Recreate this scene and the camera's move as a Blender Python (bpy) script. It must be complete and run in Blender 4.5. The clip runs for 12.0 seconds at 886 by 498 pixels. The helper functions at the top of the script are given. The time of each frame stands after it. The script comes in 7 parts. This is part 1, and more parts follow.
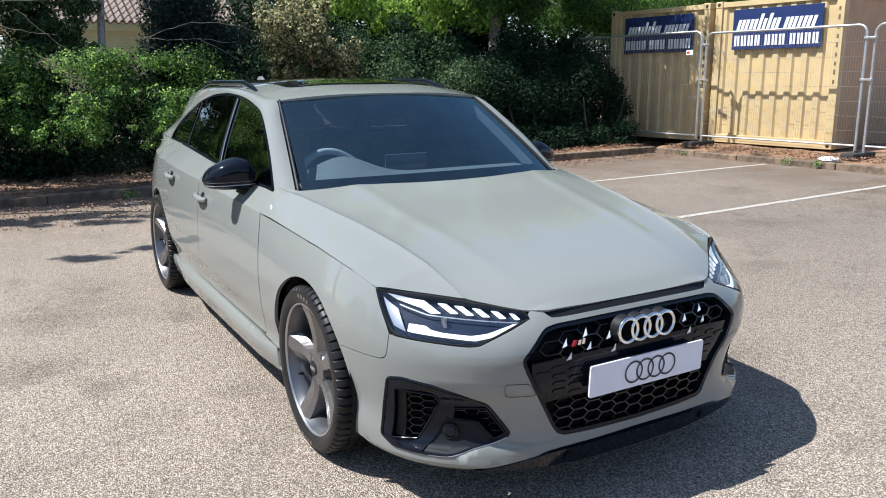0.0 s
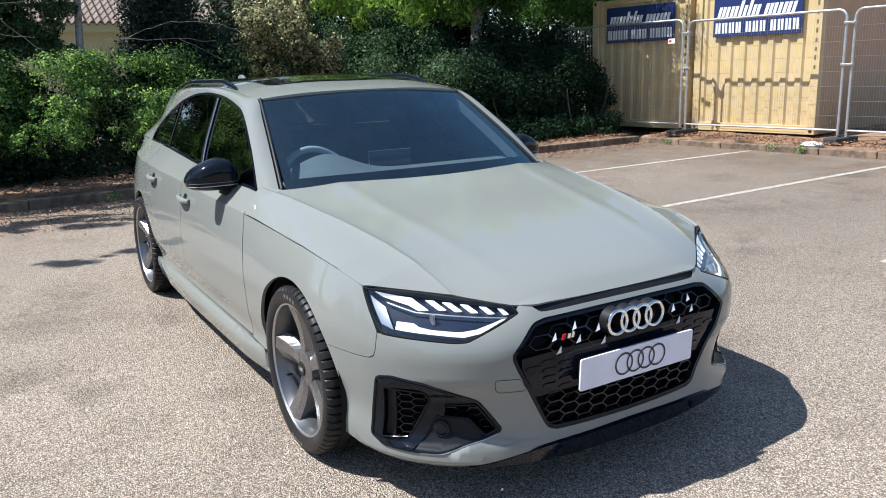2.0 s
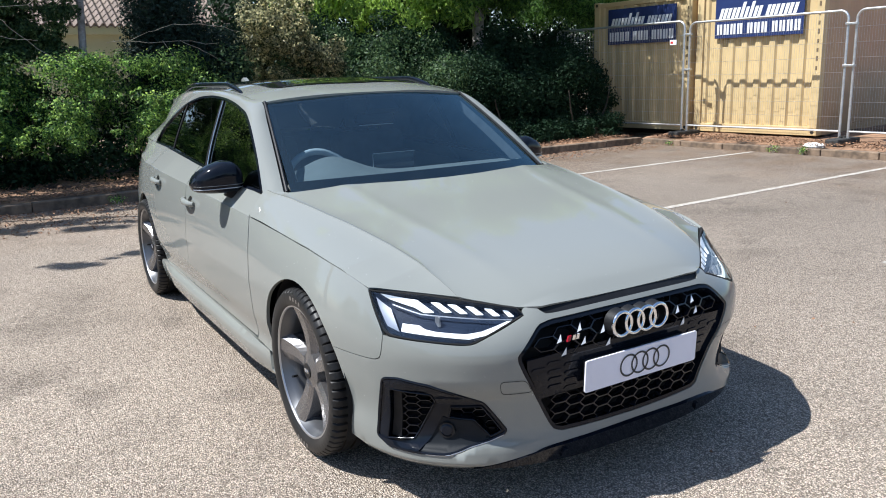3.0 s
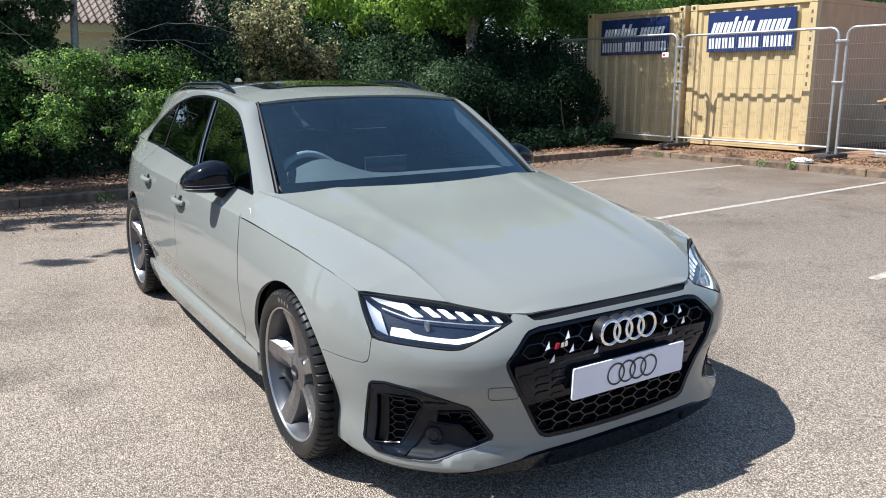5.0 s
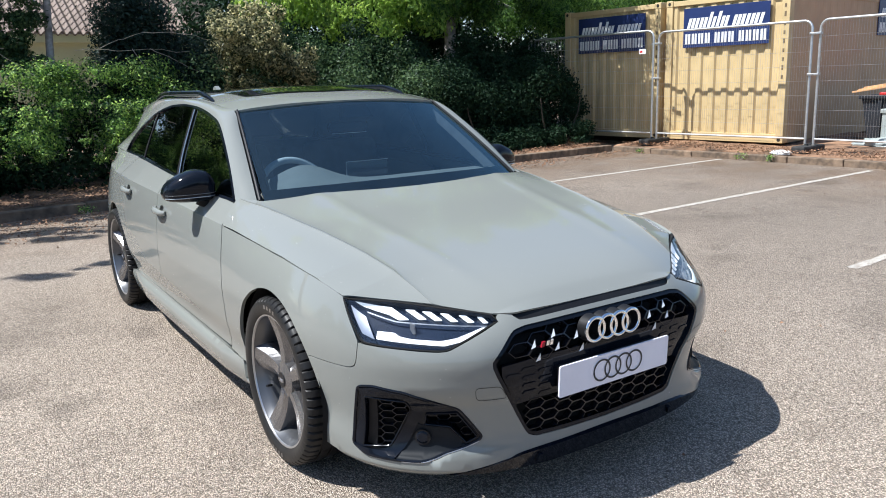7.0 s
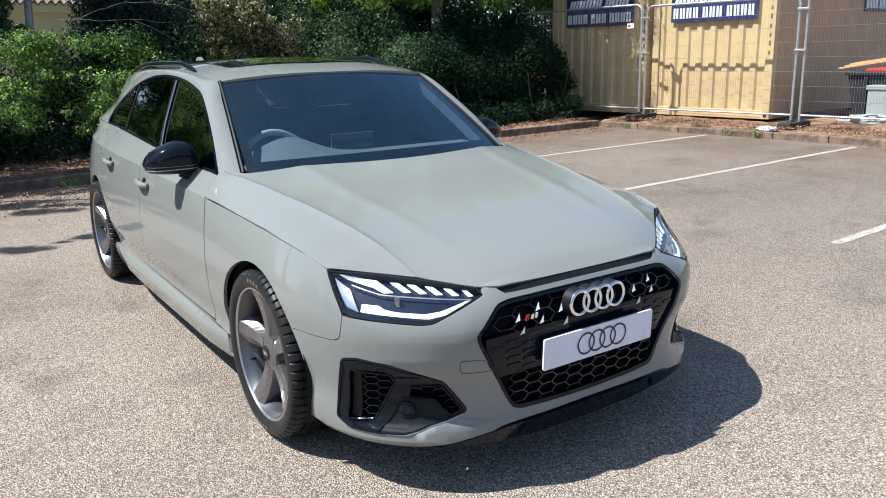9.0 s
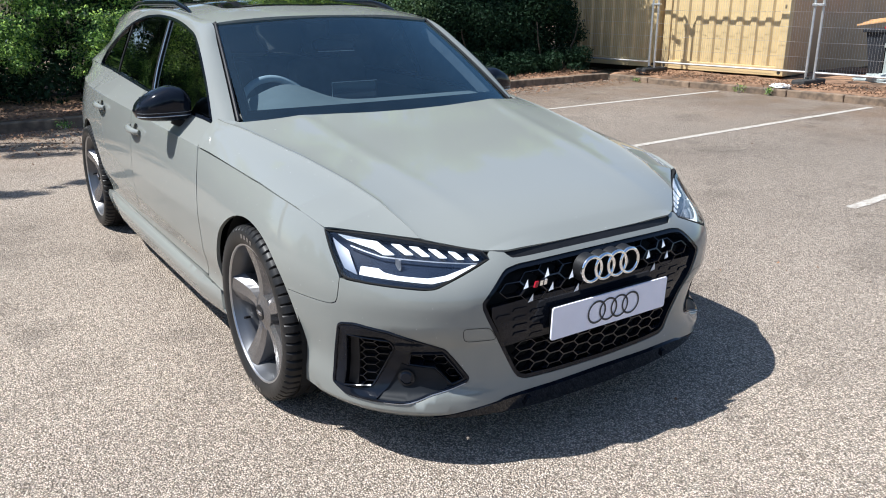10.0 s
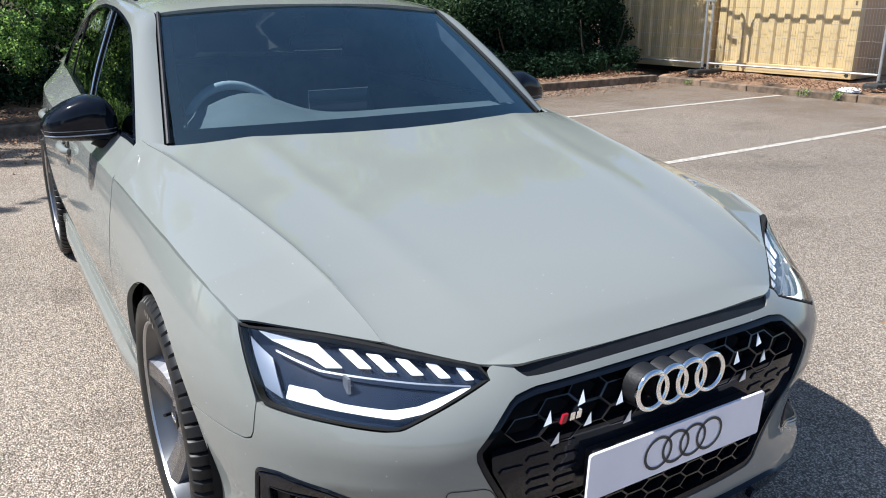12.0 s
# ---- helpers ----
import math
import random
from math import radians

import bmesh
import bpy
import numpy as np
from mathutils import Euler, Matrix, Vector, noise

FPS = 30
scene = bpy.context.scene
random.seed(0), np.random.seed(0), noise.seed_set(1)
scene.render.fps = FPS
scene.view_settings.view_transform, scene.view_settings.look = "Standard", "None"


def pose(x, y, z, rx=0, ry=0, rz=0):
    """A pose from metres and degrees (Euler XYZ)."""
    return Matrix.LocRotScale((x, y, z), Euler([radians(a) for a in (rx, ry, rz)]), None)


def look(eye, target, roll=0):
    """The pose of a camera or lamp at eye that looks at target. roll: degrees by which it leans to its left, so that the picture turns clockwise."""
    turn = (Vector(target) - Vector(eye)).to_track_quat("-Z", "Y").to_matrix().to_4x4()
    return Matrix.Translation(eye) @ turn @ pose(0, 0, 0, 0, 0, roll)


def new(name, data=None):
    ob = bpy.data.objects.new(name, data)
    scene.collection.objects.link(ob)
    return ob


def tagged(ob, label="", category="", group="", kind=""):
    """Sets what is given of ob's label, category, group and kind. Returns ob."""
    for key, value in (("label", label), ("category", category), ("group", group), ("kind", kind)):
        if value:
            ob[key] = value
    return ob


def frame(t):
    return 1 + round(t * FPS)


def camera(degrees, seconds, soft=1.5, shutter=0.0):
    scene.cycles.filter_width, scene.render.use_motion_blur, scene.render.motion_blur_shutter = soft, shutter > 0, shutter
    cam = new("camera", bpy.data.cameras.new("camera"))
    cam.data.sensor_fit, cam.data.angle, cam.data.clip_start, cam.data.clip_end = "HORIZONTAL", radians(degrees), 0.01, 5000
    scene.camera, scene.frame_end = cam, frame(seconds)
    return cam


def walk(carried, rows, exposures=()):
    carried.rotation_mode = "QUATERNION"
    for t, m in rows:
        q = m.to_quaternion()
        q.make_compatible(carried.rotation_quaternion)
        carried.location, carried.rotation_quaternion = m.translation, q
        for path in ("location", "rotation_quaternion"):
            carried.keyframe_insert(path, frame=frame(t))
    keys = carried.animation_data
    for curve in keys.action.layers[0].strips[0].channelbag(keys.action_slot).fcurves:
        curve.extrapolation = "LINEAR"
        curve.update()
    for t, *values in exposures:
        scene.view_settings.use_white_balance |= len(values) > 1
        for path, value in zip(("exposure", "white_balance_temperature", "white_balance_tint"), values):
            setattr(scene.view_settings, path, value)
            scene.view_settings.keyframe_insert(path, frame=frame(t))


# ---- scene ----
cam = camera(59.3, 12.0, soft=1.0)
PATH = [
    (0, (-1.869, -2.713, 1.43), (-0.883, -1.028, 0.998), -0.4),
    (0.5, (-1.871, -2.713, 1.43), (-0.879, -1.032, 0.998), -0.3),
    (1, (-1.867, -2.71, 1.426), (-0.872, -1.03, 0.991), -0.7),
    (1.5, (-1.854, -2.701, 1.432), (-0.852, -1.027, 0.993), -1.5),
    (2, (-1.852, -2.694, 1.431), (-0.841, -1.028, 0.984), -1.7),
    (2.5, (-1.865, -2.698, 1.437), (-0.857, -1.029, 0.994), -1.9),
    (4.5, (-1.873, -2.696, 1.435), (-0.849, -1.035, 0.996), -0.8),
    (5, (-1.877, -2.697, 1.434), (-0.841, -1.04, 1.005), -0.3),
    (5.5, (-1.878, -2.701, 1.436), (-0.84, -1.045, 1.011), 0.0),
    (6, (-1.882, -2.698, 1.436), (-0.837, -1.049, 1.003), -0.2),
    (6.5, (-1.882, -2.704, 1.437), (-0.827, -1.064, 0.994), -0.9),
    (7, (-1.878, -2.707, 1.437), (-0.809, -1.071, 1.012), -1.8),
    (7.2, (-1.875, -2.703, 1.44), (-0.798, -1.07, 1.025), -1.9),
    (8.8, (-1.865, -2.701, 1.432), (-0.777, -1.086, 0.977), -1.8),
    (9, (-1.867, -2.701, 1.427), (-0.779, -1.095, 0.939), -1.4),
    (9.5, (-1.847, -2.666, 1.419), (-0.772, -1.079, 0.849), -1.0),
    (10, (-1.787, -2.565, 1.417), (-0.723, -0.985, 0.808), -0.1),
    (10.5, (-1.66, -2.351, 1.434), (-0.589, -0.768, 0.843), 0.6),
    (11, (-1.557, -2.215, 1.44), (-0.47, -0.633, 0.877), 0.3),
    (11.5, (-1.385, -2.064, 1.405), (-0.341, -0.455, 0.838), 0.2),
    (12, (-1.189, -1.898, 1.363), (-0.212, -0.263, 0.753), -0.1),
]
walk(cam, [(t, look(eye, target, roll)) for t, eye, target, roll in PATH], [(0.0, 0.92, 5880, 9), (12.0, 0.92, 5880, 9)])

# ---- world, sun, exposure ----
SUN_X, SUN_Y = 0.595, -0.245  # shift of a shadow per metre of height
world = bpy.data.worlds.new("world")
scene.world = world
world.use_nodes = True
_sky = world.node_tree.nodes.new("ShaderNodeTexSky")
_sky.sky_type, _sky.sun_disc = "NISHITA", False
_sky.sun_elevation = math.atan2(1.0, math.hypot(SUN_X, SUN_Y))
_sky.sun_rotation = math.atan2(-SUN_X, -SUN_Y)
_sky.air_density, _sky.dust_density, _sky.ozone_density = 1.0, 0.6, 1.2
_bg = world.node_tree.nodes["Background"]
_bg.inputs[1].default_value = 0.085
world.node_tree.links.new(_sky.outputs[0], _bg.inputs[0])
sun_data = bpy.data.lights.new("sun", "SUN")
sun_data.energy, sun_data.angle, sun_data.color = 4.6, radians(0.53), (1.0, 0.95, 0.87)
sun = new("sun", sun_data)
sun.matrix_world = look((-SUN_X * 20, -SUN_Y * 20, 20), (0, 0, 0))


# ---- materials ----
def material(name, color, rough=0.6, metal=0.0, coat=0.0, vary=0.0, scale=8.0, bump=0.0, bump_scale=60.0, each=0.0, second=None, second_scale=2.0, second_at=0.55, transmission=0.0, ior=1.45, island=False, coat_rough=0.03, spec=0.5):
    """A principled material: base colour with fine and coarse variation, grain and relief."""
    m = bpy.data.materials.new(name)
    m.use_nodes = True
    nt = m.node_tree
    n, link = nt.nodes, nt.links.new
    p = n["Principled BSDF"]
    p.inputs["Roughness"].default_value, p.inputs["Metallic"].default_value = rough, metal
    p.inputs["Coat Weight"].default_value, p.inputs["Coat Roughness"].default_value = coat, coat_rough
    p.inputs["Transmission Weight"].default_value, p.inputs["IOR"].default_value = transmission, ior
    p.inputs["Specular IOR Level"].default_value = spec
    p.inputs["Base Color"].default_value = (*color, 1)
    if not (vary or bump or each or second or island):
        return m
    co = n.new("ShaderNodeTexCoord").outputs["Object"]
    out = n.new("ShaderNodeRGB")
    out.outputs[0].default_value = (*color, 1)
    out = out.outputs[0]

    def noise_tex(sc, detail=5.0):
        t = n.new("ShaderNodeTexNoise")
        t.inputs["Scale"].default_value, t.inputs["Detail"].default_value = sc, detail
        link(co, t.inputs["Vector"])
        return t.outputs["Fac"]

    if second:
        ramp = n.new("ShaderNodeMapRange")
        ramp.inputs["From Min"].default_value, ramp.inputs["From Max"].default_value = second_at - 0.08, second_at + 0.12
        link(noise_tex(second_scale, 8.0), ramp.inputs["Value"])
        mix = n.new("ShaderNodeMix")
        mix.data_type = "RGBA"
        link(ramp.outputs[0], mix.inputs["Factor"])
        link(out, mix.inputs["A"])
        mix.inputs["B"].default_value = (*second, 1)
        out = mix.outputs["Result"]
    total = None
    if vary:
        mr = n.new("ShaderNodeMapRange")
        mr.inputs["From Min"].default_value, mr.inputs["From Max"].default_value = 0.3, 0.7
        mr.inputs["To Min"].default_value, mr.inputs["To Max"].default_value = 1 - vary, 1 + vary
        link(noise_tex(scale), mr.inputs["Value"])
        total = mr.outputs[0]
    if each or island:
        info = n.new("ShaderNodeNewGeometry").outputs["Random Per Island"] if island else n.new("ShaderNodeObjectInfo").outputs["Random"]
        mr = n.new("ShaderNodeMapRange")
        mr.inputs["To Min"].default_value, mr.inputs["To Max"].default_value = 1 - each, 1 + each
        link(info, mr.inputs["Value"])
        if total:
            mul = n.new("ShaderNodeMath")
            mul.operation = "MULTIPLY"
            link(total, mul.inputs[0])
            link(mr.outputs[0], mul.inputs[1])
            total = mul.outputs[0]
        else:
            total = mr.outputs[0]
    if total:
        hsv = n.new("ShaderNodeHueSaturation")
        link(out, hsv.inputs["Color"])
        link(total, hsv.inputs["Value"])
        out = hsv.outputs[0]
    link(out, p.inputs["Base Color"])
    if bump:
        b = n.new("ShaderNodeBump")
        b.inputs["Strength"].default_value, b.inputs["Distance"].default_value = bump, 0.01
        link(noise_tex(bump_scale, 4.0), b.inputs["Height"])
        link(b.outputs[0], p.inputs["Normal"])
    return m


def leaf_material(name, dark, light, hue=0.02, gloss=0.4, through_light=0.35, skew=1.0, shine=0.3):
    m = bpy.data.materials.new(name)
    m.use_nodes = True
    nt = m.node_tree
    n, link = nt.nodes, nt.links.new
    p = n["Principled BSDF"]
    p.inputs["Roughness"].default_value = gloss
    p.inputs["Specular IOR Level"].default_value = shine
    rnd = n.new("ShaderNodeNewGeometry").outputs["Random Per Island"]
    mix = n.new("ShaderNodeMix")
    mix.data_type = "RGBA"
    mix.inputs["A"].default_value, mix.inputs["B"].default_value = (*dark, 1), (*light, 1)
    power = n.new("ShaderNodeMath")
    power.operation = "POWER"
    power.inputs[1].default_value = skew
    link(rnd, power.inputs[0])
    link(power.outputs[0], mix.inputs["Factor"])
    link(mix.outputs["Result"], p.inputs["Base Color"])
    tr = n.new("ShaderNodeBsdfTranslucent")
    hsv = n.new("ShaderNodeHueSaturation")
    hsv.inputs["Hue"].default_value, hsv.inputs["Value"].default_value = 0.5 - hue, 1.6
    link(mix.outputs["Result"], hsv.inputs["Color"])
    link(hsv.outputs[0], tr.inputs["Color"])
    both = n.new("ShaderNodeMixShader")
    both.inputs[0].default_value = through_light
    link(p.outputs[0], both.inputs[1])
    link(tr.outputs[0], both.inputs[2])
    link(both.outputs[0], n["Material Output"].inputs["Surface"])
    return m


def asphalt_material():
    """Old chip-seal: pale stones in tan binder, with stains and darker patches."""
    m = bpy.data.materials.new("asphalt")
    m.use_nodes = True
    nt = m.node_tree
    n, link = nt.nodes, nt.links.new
    p = n["Principled BSDF"]
    p.inputs["Roughness"].default_value = 0.88
    p.inputs["Specular IOR Level"].default_value = 0.3
    co = n.new("ShaderNodeTexCoord").outputs["Object"]

    def tex(kind, sc, detail=3.0):
        t = n.new(kind)
        t.inputs["Scale"].default_value = sc
        if "Detail" in t.inputs:
            t.inputs["Detail"].default_value = detail
        link(co, t.inputs["Vector"])
        return t

    stones = tex("ShaderNodeTexVoronoi", 165.0)
    if "Detail" in stones.inputs:
        stones.inputs["Detail"].default_value = 0.0
    grey = n.new("ShaderNodeSeparateColor")
    link(stones.outputs["Color"], grey.inputs[0])
    ramp = n.new("ShaderNodeValToRGB")
    e = ramp.color_ramp.elements
    e[0].position, e[0].color = 0.0, (0.31, 0.250, 0.197, 1)
    e[1].position, e[1].color = 1.0, (0.82, 0.705, 0.592, 1)
    mid = e.new(0.45)
    mid.color = (0.515, 0.430, 0.350, 1)
    link(grey.outputs[0], ramp.inputs[0])

    def factor(sc, lo, hi, a, b, detail=6.0):
        r = n.new("ShaderNodeMapRange")
        r.inputs["From Min"].default_value, r.inputs["From Max"].default_value = lo, hi
        r.inputs["To Min"].default_value, r.inputs["To Max"].default_value = a, b
        link(tex("ShaderNodeTexNoise", sc, detail).outputs["Fac"], r.inputs["Value"])
        return r.outputs[0]

    def times(a, b):
        t = n.new("ShaderNodeMath")
        t.operation = "MULTIPLY"
        link(a, t.inputs[0])
        link(b, t.inputs[1])
        return t.outputs[0]

    # joints between stones are darker
    gap = n.new("ShaderNodeMapRange")
    gap.inputs["From Min"].default_value, gap.inputs["From Max"].default_value = 0.30, 0.62
    gap.inputs["To Min"].default_value, gap.inputs["To Max"].default_value = 1.14, 0.40
    link(stones.outputs["Distance"], gap.inputs["Value"])
    value = times(times(factor(0.35, 0.35, 0.65, 0.88, 1.08), factor(1.1, 0.54, 0.74, 1.0, 0.76)), times(factor(30.0, 0.32, 0.68, 0.91, 1.09), gap.outputs[0]))
    value = times(value, factor(2.4, 0.60, 0.72, 1.0, 0.78))
    # pits where stones have broken out
    value = times(value, factor(75.0, 0.28, 0.36, 0.45, 1.0, 2.0))
    # the bays beyond the lane are an older, darker surfacing
    sep = n.new("ShaderNodeSeparateXYZ")
    link(co, sep.inputs[0])
    wav = n.new("ShaderNodeMath")
    wav.operation = "MULTIPLY_ADD"
    wav.inputs[1].default_value = 1.6
    link(tex("ShaderNodeTexNoise", 0.8, 4.0).outputs["Fac"], wav.inputs[0])
    link(sep.outputs[0], wav.inputs[2])
    bays = n.new("ShaderNodeMapRange")
    bays.inputs["From Min"].default_value, bays.inputs["From Max"].default_value = 2.0, 5.0
    bays.inputs["To Min"].default_value, bays.inputs["To Max"].default_value = 1.03, 0.80
    link(wav.outputs[0], bays.inputs["Value"])
    value = times(value, bays.outputs[0])
    hsv = n.new("ShaderNodeHueSaturation")
    hsv.inputs["Saturation"].default_value = 1.12
    # old stains, each with its own place and ragged edge
    ragged = tex("ShaderNodeTexNoise", 5.0, 6.0).outputs["Fac"]
    for sx, sy, size, depth in ((-1.62, 2.45, 0.46, 0.70), (-1.36, 2.95, 0.36, 0.74), (-1.75, 1.52, 0.34, 0.72), (-1.52, 1.12, 0.20, 0.68), (-0.95, 2.05, 0.15, 0.76), (4.7, 2.2, 0.36, 0.72), (3.2, 1.1, 0.26, 0.80), (6.3, 3.9, 0.5, 0.78), (2.5, -0.9, 0.22, 0.80)):
        away = n.new("ShaderNodeVectorMath")
        away.operation = "DISTANCE"
        link(co, away.inputs[0])
        away.inputs[1].default_value = (sx, sy, 0)
        frayed = n.new("ShaderNodeMath")
        frayed.operation = "MULTIPLY_ADD"
        frayed.inputs[1].default_value = size * 1.6
        link(ragged, frayed.inputs[0])
        link(away.outputs["Value"], frayed.inputs[2])
        mark = n.new("ShaderNodeMapRange")
        mark.inputs["From Min"].default_value, mark.inputs["From Max"].default_value = size * 0.8, size * 1.8
        mark.inputs["To Min"].default_value, mark.inputs["To Max"].default_value = depth, 1.0
        link(frayed.outputs[0], mark.inputs["Value"])
        value = times(value, mark.outputs[0])
    # brown dirt washed against the kerbs
    def reach(axis, lo, hi):
        r = n.new("ShaderNodeMapRange")
        r.inputs["From Min"].default_value, r.inputs["From Max"].default_value = lo, hi
        link(sep.outputs[axis], r.inputs["Value"])
        return r.outputs[0]

    most = n.new("ShaderNodeMath")
    most.operation = "MAXIMUM"
    link(reach(0, 5.6, 9.2), most.inputs[0])
    link(reach(1, 4.6, 7.4), most.inputs[1])
    dirt = times(most.outputs[0], factor(1.7, 0.32, 0.62, 0.15, 0.85))
    soiled = n.new("ShaderNodeMix")
    soiled.data_type = "RGBA"
    link(dirt, soiled.inputs["Factor"])
    link(ramp.outputs[0], soiled.inputs["A"])
    soiled.inputs["B"].default_value = (0.40, 0.275, 0.185, 1)
    link(soiled.outputs["Result"], hsv.inputs["Color"])
    link(value, hsv.inputs["Value"])
    link(hsv.outputs[0], p.inputs["Base Color"])
    b = n.new("ShaderNodeBump")
    b.inputs["Strength"].default_value, b.inputs["Distance"].default_value = 1.0, 0.010
    inv = n.new("ShaderNodeMath")
    inv.operation = "SUBTRACT"
    inv.inputs[0].default_value = 1.0
    link(stones.outputs["Distance"], inv.inputs[1])
    link(inv.outputs[0], b.inputs["Height"])
    link(b.outputs[0], p.inputs["Normal"])
    return m


M_ASPHALT = asphalt_material()
M_LINE = material("worn_white_paint", (0.45, 0.415, 0.36), 0.8, vary=0.25, scale=60, second=(0.30, 0.255, 0.21), second_scale=26, second_at=0.52, bump=0.4, bump_scale=120)
M_KERB = material("kerb_concrete", (0.215, 0.152, 0.102), 0.9, vary=0.35, scale=11, each=0.1, second=(0.12, 0.088, 0.062), second_scale=6, second_at=0.50, bump=0.6, bump_scale=70)
M_SOIL = material("bare_soil", (0.27, 0.158, 0.092), 0.95, vary=0.4, scale=6, second=(0.045, 0.03, 0.02), second_scale=1.6, bump=0.9, bump_scale=35)
M_LITTER = material("dead_leaves", (0.20, 0.108, 0.058), 0.8, island=True, each=0.6)
M_BEIGE = material("beige_container_paint", (0.60, 0.455, 0.235), 0.55, vary=0.07, scale=3, second=(0.52, 0.385, 0.195), second_scale=1.2, second_at=0.62, bump=0.12, bump_scale=14)
# the container beige, darkened for the long side turned from the sun
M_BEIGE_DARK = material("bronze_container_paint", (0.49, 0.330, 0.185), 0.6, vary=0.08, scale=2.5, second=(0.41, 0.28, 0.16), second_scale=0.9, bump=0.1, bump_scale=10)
M_STEEL_HOLE = material("casting_hole", (0.03, 0.026, 0.02), 0.7)
M_NAVY = material("navy_sign_board", (0.017, 0.032, 0.115), 0.45, vary=0.10, scale=4)
M_SIGNWHITE = material("white_sign_vinyl", (0.80, 0.80, 0.80), 0.5, vary=0.05, scale=8)
M_STENCIL = material("faded_stencil_paint", (0.16, 0.115, 0.065), 0.6, vary=0.3, scale=40)
M_GALV = material("galvanised_steel", (0.56, 0.56, 0.55), 0.42, metal=0.75, vary=0.12, scale=25)
M_RUBBERFOOT = material("black_rubber_block", (0.035, 0.034, 0.033), 0.8, vary=0.3, scale=12, bump=0.3, bump_scale=40)
M_WHITEBAG = material("white_plastic_sack", (0.74, 0.73, 0.70), 0.5, vary=0.1, scale=10)
M_BARK = material("pale_bark", (0.34, 0.31, 0.29), 0.9, vary=0.35, scale=12, second=(0.14, 0.12, 0.10), second_scale=7, second_at=0.6, bump=0.7, bump_scale=30)
M_TWIG = material("dry_twig", (0.42, 0.37, 0.30), 0.85, vary=0.2, scale=20)
M_LEAF_BRIGHT = leaf_material("shrub_leaves", (0.014, 0.056, 0.022), (0.35, 0.56, 0.125), skew=1.7, gloss=0.5, through_light=0.48)
M_LEAF_MID = leaf_material("thicket_leaves", (0.016, 0.044, 0.018), (0.125, 0.190, 0.068), skew=1.5, gloss=0.55, through_light=0.3, shine=0.25)
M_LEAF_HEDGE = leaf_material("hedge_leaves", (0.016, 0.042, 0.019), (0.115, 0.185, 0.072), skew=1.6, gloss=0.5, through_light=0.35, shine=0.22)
# shade is put into this leaf colour, a darker copy of the hedge's
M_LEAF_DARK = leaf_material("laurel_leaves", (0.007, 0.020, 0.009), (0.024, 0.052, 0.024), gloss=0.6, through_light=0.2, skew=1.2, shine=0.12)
M_LEAF_TAN = leaf_material("photinia_leaves", (0.014, 0.034, 0.014), (0.70, 0.66, 0.36), gloss=0.35, skew=1.7, through_light=0.62)
M_LEAF_BLUE = leaf_material("yew_leaves", (0.006, 0.017, 0.013), (0.022, 0.046, 0.032), gloss=0.55, through_light=0.12, shine=0.2)
M_LEAF_TREE = leaf_material("willow_leaves", (0.022, 0.066, 0.018), (0.16, 0.31, 0.065), gloss=0.45, through_light=0.5, skew=1.6)
# sunlight on the far trees is put into this lighter, yellower leaf colour
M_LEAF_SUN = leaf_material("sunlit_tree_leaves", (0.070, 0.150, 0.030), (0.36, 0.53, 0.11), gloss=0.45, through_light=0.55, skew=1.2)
M_TERRACOTTA = material("pale_terracotta_tile", (0.205, 0.158, 0.132), 0.85, vary=0.2, scale=10, each=0.18)
M_RENDER = material("cream_render", (0.58, 0.56, 0.36), 0.9, vary=0.06, scale=3)
M_BROWNWOOD = material("dark_stained_wood", (0.045, 0.034, 0.022), 0.7, vary=0.2, scale=9)
M_TIMBER = material("sawn_timber", (0.62, 0.36, 0.17), 0.75, vary=0.2, scale=14)
M_RED = material("red_plastic", (0.62, 0.035, 0.03), 0.4)
M_GREYPLASTIC = material("grey_plastic_crate", (0.33, 0.36, 0.34), 0.5, vary=0.08, scale=5)
M_DARKCLUTTER = material("dark_steel_skip", (0.014, 0.016, 0.021), 0.6, vary=0.3, scale=5)


# ---- building helpers ----
def link_mesh(name, verts, faces, mat, parent=None, label="", smooth=False):
    me = bpy.data.meshes.new(name)
    me.from_pydata([tuple(v) for v in verts], [], [tuple(f) for f in faces])
    me.materials.append(mat)
    if smooth:
        me.polygons.foreach_set("use_smooth", [True] * len(me.polygons))
    me.update()
    ob = new(name, me)
    if parent:
        ob.parent = parent
    if label:
        ob["label"] = label
    return ob


def part(name, bm, mat, parent=None, label="", smooth=False, at=None):
    """Links a bmesh as one mesh object, under a thing if one is given."""
    me = bpy.data.meshes.new(name)
    bmesh.ops.recalc_face_normals(bm, faces=bm.faces)
    bm.to_mesh(me)
    bm.free()
    me.materials.append(mat)
    if smooth:
        me.polygons.foreach_set("use_smooth", [True] * len(me.polygons))
        me.set_sharp_from_angle(angle=radians(38))
    ob = new(name, me)
    if parent:
        ob.parent = parent
    if at is not None:
        ob.matrix_basis = at
    if label:
        ob["label"] = label
    return ob


def thing(name, label, category, group="", at=None, kind=""):
    ob = new(name)
    if at is not None:
        ob.matrix_basis = at
    return tagged(ob, label, category, group, kind)


